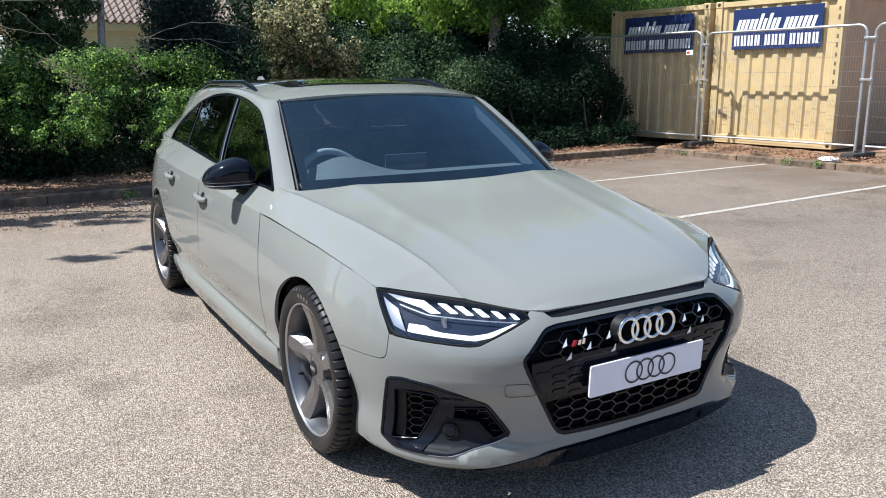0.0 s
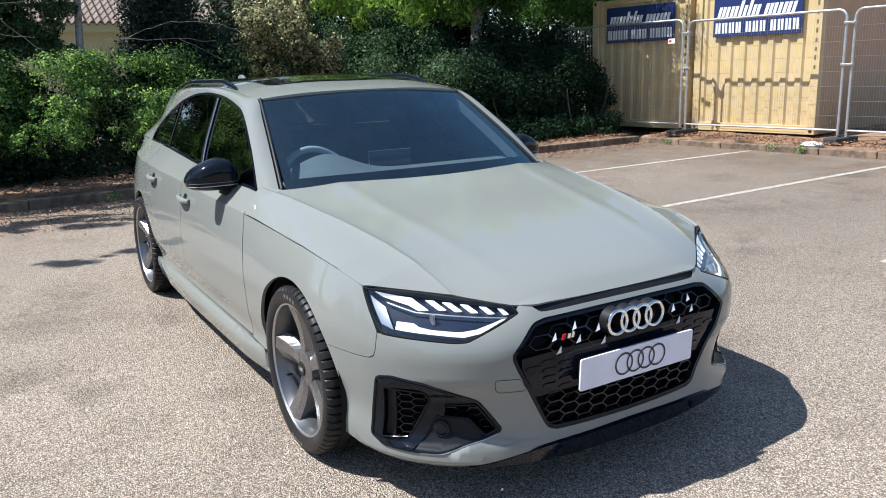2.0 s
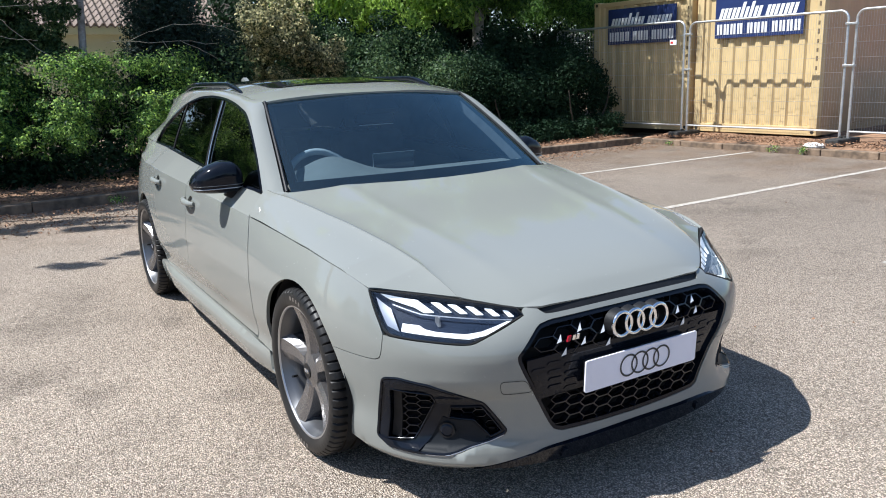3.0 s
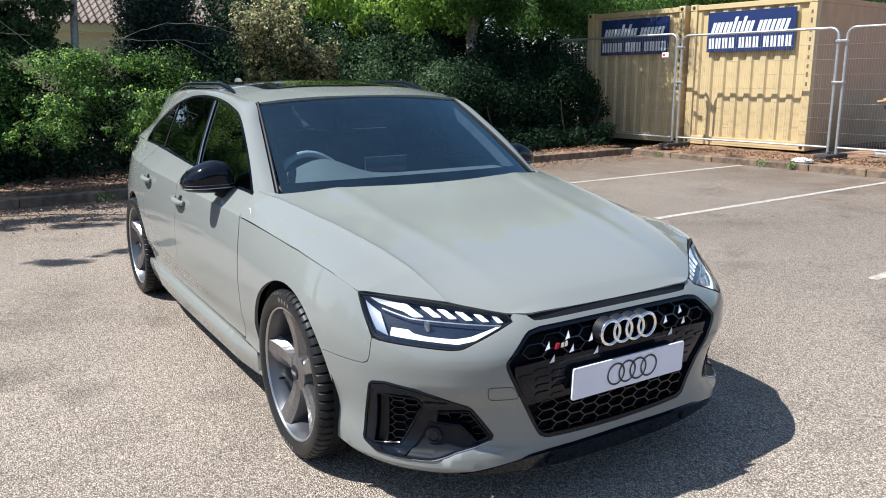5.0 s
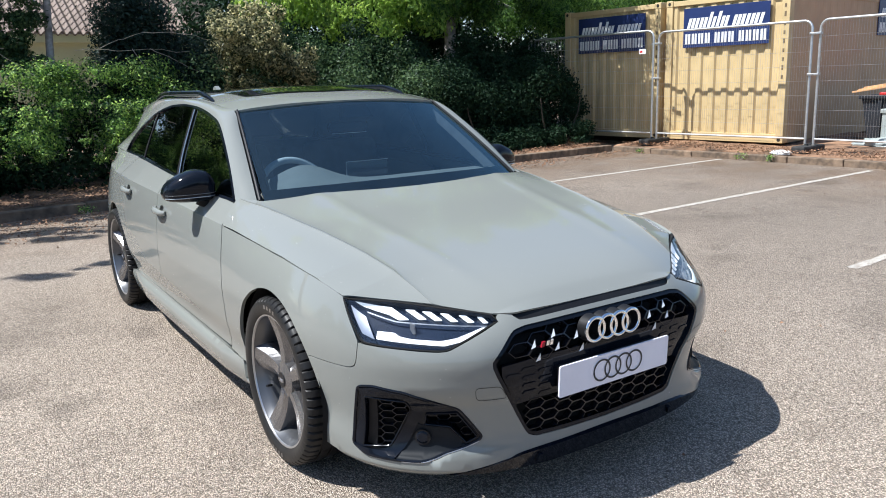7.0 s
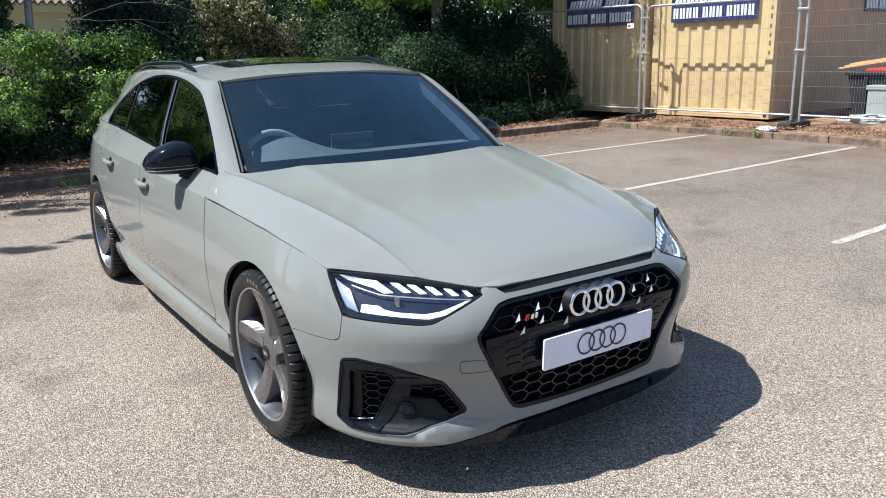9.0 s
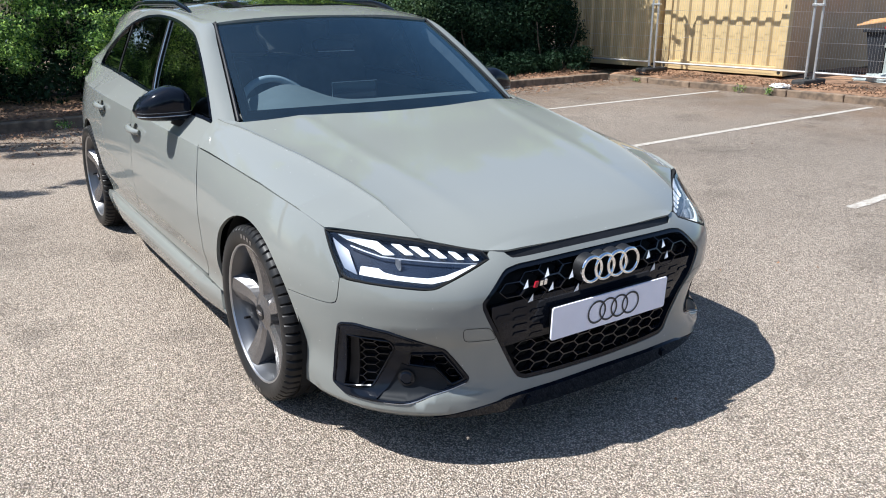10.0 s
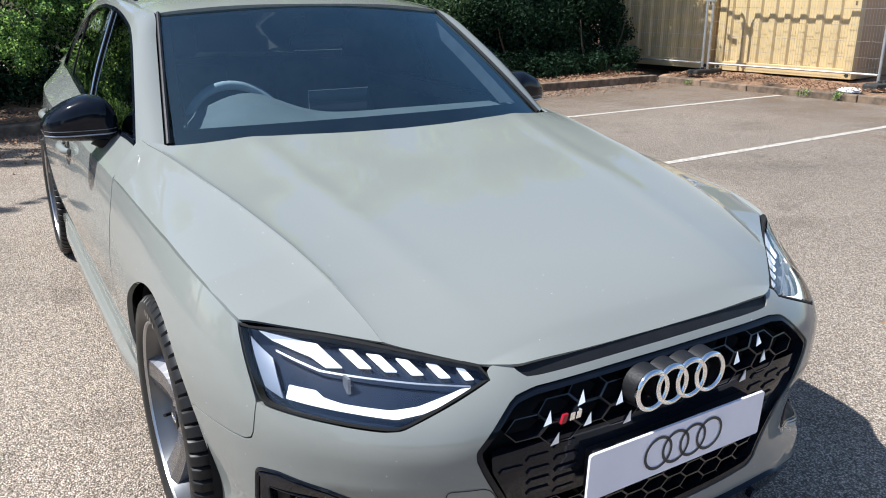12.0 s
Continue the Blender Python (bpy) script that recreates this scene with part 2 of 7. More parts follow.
def box(bm, x0, x1, y0, y1, z0, z1, bevel=0.0, m=None):
    r = bmesh.ops.create_cube(bm, size=1.0)["verts"]
    for v in r:
        v.co = Vector(((x0 + x1) / 2 + v.co.x * (x1 - x0), (y0 + y1) / 2 + v.co.y * (y1 - y0), (z0 + z1) / 2 + v.co.z * (z1 - z0)))
    if bevel:
        edges = list({e for v in r for e in v.link_edges})
        r = [v for v in bmesh.ops.bevel(bm, geom=edges, offset=bevel, segments=2, profile=0.5, affect="EDGES")["verts"]]
    if m is not None:
        bmesh.ops.transform(bm, matrix=m, verts=list(set(r)))
    return bm


def tube(bm, points, radius, sides=8, closed=False, radii=None):
    """A round bar along a line of points."""
    pts = [Vector(p) for p in points]
    rings, count = [], len(pts)
    up = None
    for i, p in enumerate(pts):
        a, b = pts[(i - 1) % count if closed else max(i - 1, 0)], pts[(i + 1) % count if closed else min(i + 1, count - 1)]
        d = (b - a).normalized()
        if up is None:
            up = d.orthogonal().normalized()
        up = (up - d * up.dot(d)).normalized()
        w = d.cross(up)
        r = radii[i] if radii else radius
        rings.append([bm.verts.new(p + r * (math.cos(k * math.tau / sides) * up + math.sin(k * math.tau / sides) * w)) for k in range(sides)])
    for i in range(count if closed else count - 1):
        a, b = rings[i], rings[(i + 1) % count]
        for k in range(sides):
            bm.faces.new((a[k], a[(k + 1) % sides], b[(k + 1) % sides], b[k]))
    if not closed:
        bm.faces.new(rings[0][::-1])
        bm.faces.new(rings[-1])
    return bm


def prism(bm, outline, depth, m):
    """A flat outline in x, y with a depth along z, placed by m."""
    top = [bm.verts.new(m @ Vector((x, y, depth))) for x, y in outline]
    low = [bm.verts.new(m @ Vector((x, y, 0))) for x, y in outline]
    bm.faces.new(top)
    bm.faces.new(low[::-1])
    for i in range(len(top)):
        j = (i + 1) % len(top)
        bm.faces.new((low[i], low[j], top[j], top[i]))
    return bm


SITE = 4.0  # the car park lies turned by this against the car


def site(x, y, z=0.0, turn=0.0):
    """A pose in the car park's own directions, about its far corner."""
    return pose(9.05, 7.95, 0, 0, 0, SITE) @ pose(x, y, z, 0, 0, turn)


# ---- ground, lines, kerbs ----
link_mesh("ground", [(-450, -450, 0), (450, -450, 0), (450, 450, 0), (-450, 450, 0)], [(0, 1, 2, 3)], M_ASPHALT)
tagged(bpy.data.objects["ground"], "worn pale chip-seal car park surface with stains", "ground", kind="structure")


def bay_line(x0, x1, y0, y1, width=0.085):
    rng = random.Random(int(y0 * 100))
    n = 60
    rows = []
    for i in range(n + 1):
        t = i / n
        x, y = x0 + (x1 - x0) * t, y0 + (y1 - y0) * t
        rows.append((x, y - width / 2 + rng.uniform(-0.006, 0.006)))
        rows.append((x, y + width / 2 + rng.uniform(-0.006, 0.006)))
    v = [(x, y, 0.004) for x, y in rows]
    f = [(2 * i, 2 * i + 2, 2 * i + 3, 2 * i + 1) for i in range(n)]
    ob = link_mesh("bay_line", v, f, M_LINE)
    return tagged(ob, "worn white painted parking bay line on asphalt", "road marking", "parking bay lines", "structure")


bay_line(3.9, 9.12, 5.44, 5.58)
bay_line(3.75, 9.15, 2.84, 3.10)
bay_line(3.62, 9.3, 0.27, 0.60)


def kerb_run(start, end, height, name_label):
    a, b = Vector((*start, 0)), Vector((*end, 0))
    d = (b - a)
    length, ang = d.length, math.degrees(math.atan2(d.y, d.x))
    root = thing("kerb", name_label, "kerb", kind="structure", at=pose(a.x, a.y, 0, 0, 0, ang))
    count = max(1, round(length / 0.92))
    step = length / count
    bm = bmesh.new()
    box(bm, 0.004, step - 0.004, 0, 0.14, -0.1, height, 0.014)
    me_ob = part("kerb_stone", bm, M_KERB, root)
    rng = random.Random(7)
    for i in range(1, count):
        o = new("kerb_stone", me_ob.data)
        o.parent = root
        o.matrix_basis = pose(i * step, rng.uniform(-0.008, 0.008), rng.uniform(-0.012, 0.006), 0, rng.uniform(-0.5, 0.5), rng.uniform(-0.5, 0.5))
    return root


KERB_L, KERB_C, KERB_R = (-7.9, 6.93), (9.05, 7.98), (9.50, 1.0)
kerb_run(KERB_L, KERB_C, 0.125, "weathered concrete kerb along the planted bank")
kerb_run((9.05, 7.96), KERB_R, 0.100, "weathered sandy concrete kerb below the site fence")

# planted strip behind the back kerb and soil in front of the containers
def soil_sheet(name, corners, z, label, seed):
    a, b, c, d = [Vector((x, y, 0)) for x, y in corners]
    n, m_ = 60, 24
    v, f = [], []
    for i in range(n + 1):
        for j in range(m_ + 1):
            s, t = i / n, j / m_
            p = (a * (1 - s) + b * s) * (1 - t) + (d * (1 - s) + c * s) * t
            rise = 0.10 * t + 0.035 * noise.noise(Vector((p.x * 1.3, p.y * 1.3, seed))) + 0.02 * noise.noise(Vector((p.x * 5, p.y * 5, seed)))
            v.append((p.x, p.y, z + (rise if j else -0.03)))
    for i in range(n):
        for j in range(m_):
            k = i * (m_ + 1) + j
            f.append((k, k + m_ + 1, k + m_ + 2, k + 1))
    ob = link_mesh(name, v, f, M_SOIL, smooth=True)
    return tagged(ob, label, "soil", kind="structure")


soil_sheet("planting_bed", [(-9.5, 6.95), (9.05, 8.1), (9.6, 12.5), (-9.5, 12.5)], 0.10, "brown soil bank with leaf litter under shrubs", 3.1)
soil_sheet("soil_strip", [(9.17, 8.1), (9.63, 0.8), (13.5, 0.6), (12.9, 8.6)], 0.105, "reddish bare soil strip in front of the containers", 5.7)


def litter(name, count, area, z, size, mat, label, seed):
    rng = np.random.default_rng(seed)
    (x0, y0), (x1, y1), depth = area
    s = rng.random(count)
    off = rng.random(count) ** 1.6 * depth
    d = np.array([x1 - x0, y1 - y0])
    nrm = np.array([-d[1], d[0]]) / np.hypot(*d)
    base = np.stack([x0 + d[0] * s + nrm[0] * off, y0 + d[1] * s + nrm[1] * off, np.full(count, z) + rng.random(count) * 0.04], 1)
    ang, tilt = rng.random(count) * math.tau, (rng.random(count) - 0.5) * 1.2
    l = size * (0.5 + rng.random(count))
    ax = np.stack([np.cos(ang), np.sin(ang), np.sin(tilt) * 0.6], 1) * l[:, None]
    ay = np.stack([-np.sin(ang), np.cos(ang), np.cos(ang) * 0.4], 1) * (l * 0.45)[:, None]
    v = np.stack([base - ax, base - ay * 0.9, base + ax, base + ay + np.array([0, 0, 0.01])], 1).reshape(-1, 3)
    f = np.arange(count * 4).reshape(-1, 4)
    ob = link_mesh(name, v, f, mat)
    return tagged(ob, label, "leaf litter", kind="stuff")


litter("leaf_litter", 9500, ((-7.5, 7.12), (9.0, 8.15), 1.6), 0.12, 0.022, M_LITTER, "dry brown fallen leaves on the soil bank", 5)
litter("leaf_litter", 1300, ((9.0, 7.8), (3.0, 7.35), 0.7), 0.006, 0.017, M_LITTER, "dry fallen leaves along the kerb on asphalt", 8)
litter("leaf_litter", 3600, ((9.6, 1.5), (9.2, 7.9), -0.9), 0.13, 0.017, M_LITTER, "dry leaves and grass on the soil strip", 9)


litter("leaf_litter", 5200, ((3.0, 7.35), (-7.0, 6.85), 1.5), 0.005, 0.013, M_LITTER, "dry needles and leaf scraps washed along the back kerb", 10)
litter("leaf_litter", 170, ((-4.0, 6.8), (9.0, 7.6), -9.5), 0.004, 0.011, M_LITTER, "few dry leaf scraps scattered over the asphalt", 12)


# ---- shrubs and trees ----
def leaf_cloud(name, blobs, count, size, mat, parent, seed, shell=0.35, droop=0.0, slim=0.5, floor=0.12):
    """Leaves spread over and under the skin of many overlapping clumps; each leaf is a folded blade."""
    rng = np.random.default_rng(seed)
    blobs = np.asarray(blobs, float)
    area = (blobs[:, 3] * blobs[:, 4] + blobs[:, 3] * blobs[:, 5] + blobs[:, 4] * blobs[:, 5])
    pick = rng.choice(len(blobs), count, p=area / area.sum())
    d = rng.normal(size=(count, 3))
    d /= np.linalg.norm(d, axis=1)[:, None]
    r = 1.0 - shell * rng.random(count) ** 1.5 + 0.10 * rng.normal(size=count)
    b = blobs[pick]
    p = b[:, :3] + d * b[:, 3:6] * r[:, None]
    keep = p[:, 2] > floor
    p, d = p[keep], d[keep]
    count = len(p)
    out = d + rng.normal(size=(count, 3)) * 0.75
    out[:, 2] += 0.35
    out /= np.linalg.norm(out, axis=1)[:, None]
    along = np.cross(out, rng.normal(size=(count, 3)))
    along[:, 2] -= droop
    along /= np.linalg.norm(along, axis=1)[:, None]
    across = np.cross(out, along)
    across /= np.linalg.norm(across, axis=1)[:, None] + 1e-9
    l = (size * (0.6 + 0.8 * rng.random(count)))[:, None]
    tip, root = p + along * l, p - along * l
    w = across * l * slim
    v = np.stack([root, p - w + out * l * 0.18, tip, p + w + out * l * 0.18], 1).reshape(-1, 3)
    me = bpy.data.meshes.new(name)
    me.vertices.add(count * 4)
    me.vertices.foreach_set("co", v.ravel())
    me.loops.add(count * 6)
    k = np.arange(count)[:, None] * 4
    me.loops.foreach_set("vertex_index", np.concatenate([k + [[0, 1, 2]], k + [[0, 2, 3]]], 1).ravel())
    me.polygons.add(count * 2)
    me.polygons.foreach_set("loop_start", np.arange(count * 2) * 3)
    me.materials.append(mat)
    me.update(calc_edges=True)
    ob = new(name, me)
    ob.parent = parent
    ob["kind"] = "stuff"
    return ob


def clumps(rng, x0, x1, y0, y1, z0, z1, count, r0, r1):
    """Overlapping clumps that fill a box unevenly."""
    out = []
    for _ in range(count):
        r = rng.uniform(r0, r1)
        out.append((rng.uniform(x0, x1), rng.uniform(y0, y1), rng.uniform(z0, z1), r * rng.uniform(0.9, 1.3), r * rng.uniform(0.8, 1.1), r * rng.uniform(0.75, 1.05)))
    return out


def branch(bm, start, end, r0, r1, rng, bend=0.15, steps=6, sides=7):
    a, b = Vector(start), Vector(end)
    side_v = Vector((rng.uniform(-1, 1), rng.uniform(-1, 1), rng.uniform(-0.4, 0.8))) * bend * (b - a).length
    pts, radii = [], []
    for i in range(steps + 1):
        t = i / steps
        wob = Vector((rng.uniform(-1, 1), rng.uniform(-1, 1), rng.uniform(-1, 1))) * 0.1 * bend * (b - a).length * (0 < i < steps)
        pts.append(a.lerp(b, t) + side_v * math.sin(t * math.pi) * 0.5 + wob)
        radii.append(r0 + (r1 - r0) * t)
    tube(bm, pts, 0.01, sides, radii=radii)
    return pts


def shrub(label, spec, count, leaf, mat, seed, stems=14, slim=0.5, shell=0.45, droop=0.0):
    rng = random.Random(seed)
    blobs = []
    for s in spec:
        blobs += clumps(rng, *s)
    xs, ys = [b[0] for b in blobs], [b[1] for b in blobs]
    root = thing("shrub", label, "shrub", "shrubs on the bank")
    leaf_cloud("foliage", blobs, count, leaf, mat, root, seed, shell, droop, slim)
    for _ in range(min(stems, 8)):
        bm = bmesh.new()
        x, y = rng.uniform(min(xs), max(xs)), rng.uniform(min(ys) + 0.25, max(ys))
        branch(bm, (x, y, 0.05), (x + rng.uniform(-0.5, 0.5), y + rng.uniform(-0.2, 0.3), rng.uniform(0.6, 1.4)), 0.022, 0.008, rng)
        part("stem", bm, M_BROWNWOOD, root, smooth=True)
    return root


# low bright shrubs on the bank
shrub("bright green leafy shrub lit by the sun on the bank", [(-7.5, 1.4, 8.9, 9.9, 0.6, 1.68, 80, 0.20, 0.38), (-7.5, 1.0, 8.5, 9.0, 0.6, 1.40, 60, 0.10, 0.24), (-3.5, 0.8, 8.35, 8.7, 0.5, 1.35, 50, 0.05, 0.13), (-0.5, 0.5, 8.9, 9.4, 1.55, 1.82, 14, 0.08, 0.18), (-7.5, -2.4, 9.2, 10.0, 1.6, 3.3, 50, 0.25, 0.45)], 145000, 0.023, M_LEAF_BRIGHT, 11, 6, shell=0.7)
# taller thicket beside the birch
shrub("tall mid-green thicket beside the slim birch", [(-8.0, -0.85, 9.9, 10.8, 1.3, 3.8, 100, 0.20, 0.40), (-1.3, -0.8, 9.9, 10.5, 1.3, 3.2, 20, 0.10, 0.24)], 62000, 0.030, M_LEAF_MID, 27, 8, shell=0.7)
shrub("loose leafy sprays in front of the house roof", [(-1.3, -0.32, 9.7, 10.2, 1.5, 3.4, 90, 0.07, 0.17)], 20000, 0.026, M_LEAF_MID, 33, 6, shell=0.8)
# undergrowth in near-black leaves, to stand for the shade under the shrubs
shrub("undergrowth low under the shrubs, darkened for the shade there", [(-8.0, 9.0, 9.3, 10.6, 0.1, 0.7, 90, 0.3, 0.5), (-3.0, 1.2, 10.0, 10.6, 0.6, 1.5, 110, 0.2, 0.35), (-8.0, 1.6, 8.7, 9.3, 0.1, 0.55, 80, 0.16, 0.3)], 62000, 0.036, M_LEAF_DARK, 18, 6)
# tall hedge beside the car park, behind the parked car's other bays
shrub("tall green hedge along the edge of the car park", [(-13.5, -11.6, -6.0, 9.0, 0.4, 3.0, 110, 0.5, 0.9)], 26000, 0.09, M_LEAF_MID, 19, 8)
# unseen tree row, added to block sky and darken the car's front
shrub("unseen dark tree row added behind the camera", [(-48.0, 48.0, -41.0, -36.0, 0.6, 5.2, 300, 1.2, 2.0)], 34000, 0.30, M_LEAF_DARK, 20, 8)
# dark blue-green evergreen
shrub("dark blue-green evergreen tree mass behind the shrubs", [(0.66, 1.25, 9.5, 10.6, 0.8, 2.85, 56, 0.22, 0.45), (1.2, 2.0, 9.6, 10.6, 0.8, 2.15, 40, 0.25, 0.45)], 78000, 0.030, M_LEAF_BLUE, 12, 10, 0.4)
# tan-tipped shrub
shrub("tall shrub with bronze-tipped glossy leaves", [(2.05, 2.95, 8.95, 9.9, 0.6, 2.65, 60, 0.10, 0.26), (2.8, 3.45, 8.95, 9.6, 0.5, 1.95, 40, 0.10, 0.24)], 44000, 0.027, M_LEAF_TAN, 13, 10, shell=0.7)
# hedge behind the car up to the containers; its right part is coloured for shade
shrub("dense laurel hedge with a few sunlit leaves", [(1.2, 6.0, 9.1, 10.4, 0.35, 1.55, 95, 0.25, 0.50), (3.2, 6.0, 10.0, 10.8, 1.2, 2.15, 40, 0.2, 0.4)], 90000, 0.028, M_LEAF_HEDGE, 14, 6, shell=0.6)
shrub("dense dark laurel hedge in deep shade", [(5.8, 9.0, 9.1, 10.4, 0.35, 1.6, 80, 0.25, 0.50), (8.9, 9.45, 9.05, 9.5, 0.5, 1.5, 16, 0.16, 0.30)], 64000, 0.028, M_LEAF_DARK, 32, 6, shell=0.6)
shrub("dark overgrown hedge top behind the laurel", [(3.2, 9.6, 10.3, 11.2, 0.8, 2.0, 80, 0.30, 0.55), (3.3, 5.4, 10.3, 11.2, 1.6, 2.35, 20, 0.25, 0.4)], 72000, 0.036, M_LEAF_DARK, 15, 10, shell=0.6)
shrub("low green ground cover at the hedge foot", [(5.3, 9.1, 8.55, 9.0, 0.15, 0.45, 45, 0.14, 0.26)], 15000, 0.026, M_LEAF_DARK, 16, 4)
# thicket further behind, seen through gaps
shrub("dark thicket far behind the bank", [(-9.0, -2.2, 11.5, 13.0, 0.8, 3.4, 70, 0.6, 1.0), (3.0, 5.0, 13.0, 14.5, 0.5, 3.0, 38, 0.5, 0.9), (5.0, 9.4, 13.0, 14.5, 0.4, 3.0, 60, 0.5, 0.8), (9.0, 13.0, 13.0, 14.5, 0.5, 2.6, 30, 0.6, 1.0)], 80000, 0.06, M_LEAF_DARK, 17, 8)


def tree(label, base, height, lean, r0, crown, count, leaf, mat, seed, slim=0.28, droop=0.6, bark=M_BARK, limbs=9):
    rng = random.Random(seed)
    root = thing("tree", label, "tree", "trees behind the bank", at=pose(*base))
    bm = bmesh.new()
    top = (lean[0], lean[1], height)
    pts = branch(bm, (0, 0, -0.1), top, r0, r0 * 0.5, rng, 0.006, 10, 10)
    ends = []
    for i in range(limbs):
        s = pts[rng.randrange(4, len(pts))]
        b = rng.choice(crown)
        e = (b[0] - base[0] + rng.uniform(-0.4, 0.4), b[1] - base[1] + rng.uniform(-0.4, 0.4), b[2] + rng.uniform(-0.3, 0.3))
        branch(bm, s, e, r0 * 0.4, 0.015, rng, 0.2, 8)
        ends.append(e)
    part("trunk", bm, bark, root, smooth=True)
    blobs = [(b[0] - base[0], b[1] - base[1], *b[2:]) for b in crown]
    leaf_cloud("crown", blobs, count, leaf, mat, root, seed, 0.6, droop, slim, 1.2)
    return root


_r = random.Random(21)
tree("tall willow-leaved tree with drooping green foliage", (8.0, 12.0, 0.0), 7.5, (0.4, 0.3), 0.15,
     clumps(_r, 8.0, 10.0, 8.7, 10.8, 3.1, 5.6, 28, 0.22, 0.42) + clumps(_r, 7.0, 13.5, 10.9, 12.6, 2.4, 3.5, 60, 0.25, 0.5) + clumps(_r, 7.2, 9.5, 8.6, 11.6, 3.5, 5.4, 26, 0.3, 0.5) + clumps(_r, 6.8, 8.5, 11.0, 12.5, 2.9, 3.9, 14, 0.25, 0.42) + clumps(_r, 3.8, 7.4, 10.3, 11.6, 4.7, 6.0, 46, 0.25, 0.5) + clumps(_r, 7.4, 9.0, 10.2, 11.6, 3.6, 5.4, 30, 0.25, 0.5), 105000, 0.050, M_LEAF_TREE, 22)
tree("tall broadleaf tree with bright sunlit foliage", (4.4, 15.6, 0.0), 10.5, (0.2, 0.0), 0.17,
     clumps(_r, 1.2, 7.4, 15.2, 17.6, 4.6, 12.7, 120, 0.5, 0.9) + clumps(_r, 3.4, 5.2, 10.8, 12.4, 2.55, 3.6, 24, 0.22, 0.42) + clumps(_r, 5.4, 7.4, 11.2, 12.8, 2.35, 3.4, 26, 0.2, 0.4), 115000, 0.065, M_LEAF_SUN, 23, slim=0.35)
tree("broad tall tree in full leaf behind the hedge", (10.0, 16.5, 0.0), 11.0, (0.3, 0.0), 0.20,
     clumps(_r, 6.8, 13.8, 15.2, 18.0, 3.4, 12.6, 150, 0.6, 1.0), 100000, 0.09, M_LEAF_SUN, 28, slim=0.35)
tree("tall tree in full leaf beyond the containers", (16.0, 17.0, 0.0), 11.0, (0.3, 0.0), 0.20,
     clumps(_r, 12.5, 20.0, 14.0, 18.0, 3.2, 11.5, 130, 0.7, 1.1), 85000, 0.095, M_LEAF_SUN, 29, slim=0.35)
tree("tall tree in full leaf further along the fence", (23.0, 16.0, 0.0), 10.0, (0.3, 0.0), 0.20,
     clumps(_r, 19.5, 28.0, 12.5, 18.0, 3.2, 9.4, 110, 0.7, 1.2), 60000, 0.11, M_LEAF_SUN, 34, slim=0.35)
tree("slim pale-barked birch standing in the shrubs", (-0.34, 10.0, 0.0), 6.6, (0.42, 0.0), 0.064,
     clumps(_r, -2.4, -0.6, 9.8, 11.6, 5.0, 7.5, 12, 0.35, 0.6), 3000, 0.045, M_LEAF_TREE, 24, slim=0.5, limbs=6)
tree("dark broadleaf tree far behind the bank", (-3.9, 13.2, 0.0), 8.5, (0.3, -0.2), 0.15,
     clumps(_r, -8.0, -2.2, 12.0, 14.2, 2.2, 7.2, 80, 0.6, 1.0), 80000, 0.05, M_LEAF_MID, 25, slim=0.5)
tree("sparse tall tree shading part of the car park", (-9.2, 9.6, 0.0), 7.5, (1.0, -0.6), 0.16,
     clumps(_r, -11.0, -3.2, 8.6, 9.5, 5.4, 6.7, 75, 0.16, 0.34) + clumps(_r, -10.5, -3.0, 7.0, 8.6, 5.6, 6.8, 85, 0.06, 0.20) + clumps(_r, -5.0, -4.3, 5.5, 5.8, 5.9, 6.1, 5, 0.06, 0.14), 34000, 0.05, M_LEAF_TREE, 26, slim=0.5, limbs=14)

# bare twigs reaching out over the shrubs
twigs = thing("bare_branch", "leafless pale twigs reaching over the shrubs", "branch")
_r = random.Random(31)
for (a, b) in (((-2.6, 8.5, 2.1), (-0.95, 8.7, 2.42)), ((-0.95, 8.7, 2.42), (-0.3, 8.8, 2.9)), ((-1.35, 8.6, 2.28), (-0.55, 8.7, 1.62)), ((-1.6, 8.6, 2.1), (-0.9, 8.6, 1.98)),
               ((0.0, 9.2, 1.98), (1.55, 9.2, 1.96)), ((0.3, 9.2, 2.0), (0.9, 9.1, 2.22)), ((0.9, 9.1, 2.22), (1.9, 9.2, 2.12)), ((0.75, 9.2, 2.0), (0.95, 9.1, 1.55)), ((1.0, 9.2, 2.0), (1.7, 9.2, 1.65))):
    _bm = bmesh.new()
    branch(_bm, a, b, 0.0038, 0.002, _r, 0.16, 8, 5)
    part("twig", _bm, M_TWIG, twigs, smooth=True)


# ---- containers ----
def corrugated(width, height, pitch=0.27, depth=0.034):
    """A trapezoid sheet along x, facing -y, from z = 0."""
    xs, n = [], max(2, round(width / pitch))
    p = width / n
    prof = []
    for i in range(n):
        prof += [(i * p, 0.0), (i * p + 0.30 * p, 0.0), (i * p + 0.42 * p, depth), (i * p + 0.82 * p, depth), (i * p + 0.94 * p, 0.0)]
    prof.append((width, 0.0))
    v = [(x, y, z) for z in (0, height) for x, y in prof]
    k = len(prof)
    return v, [(i, i + 1, i + k + 1, i + k) for i in range(k - 1)]


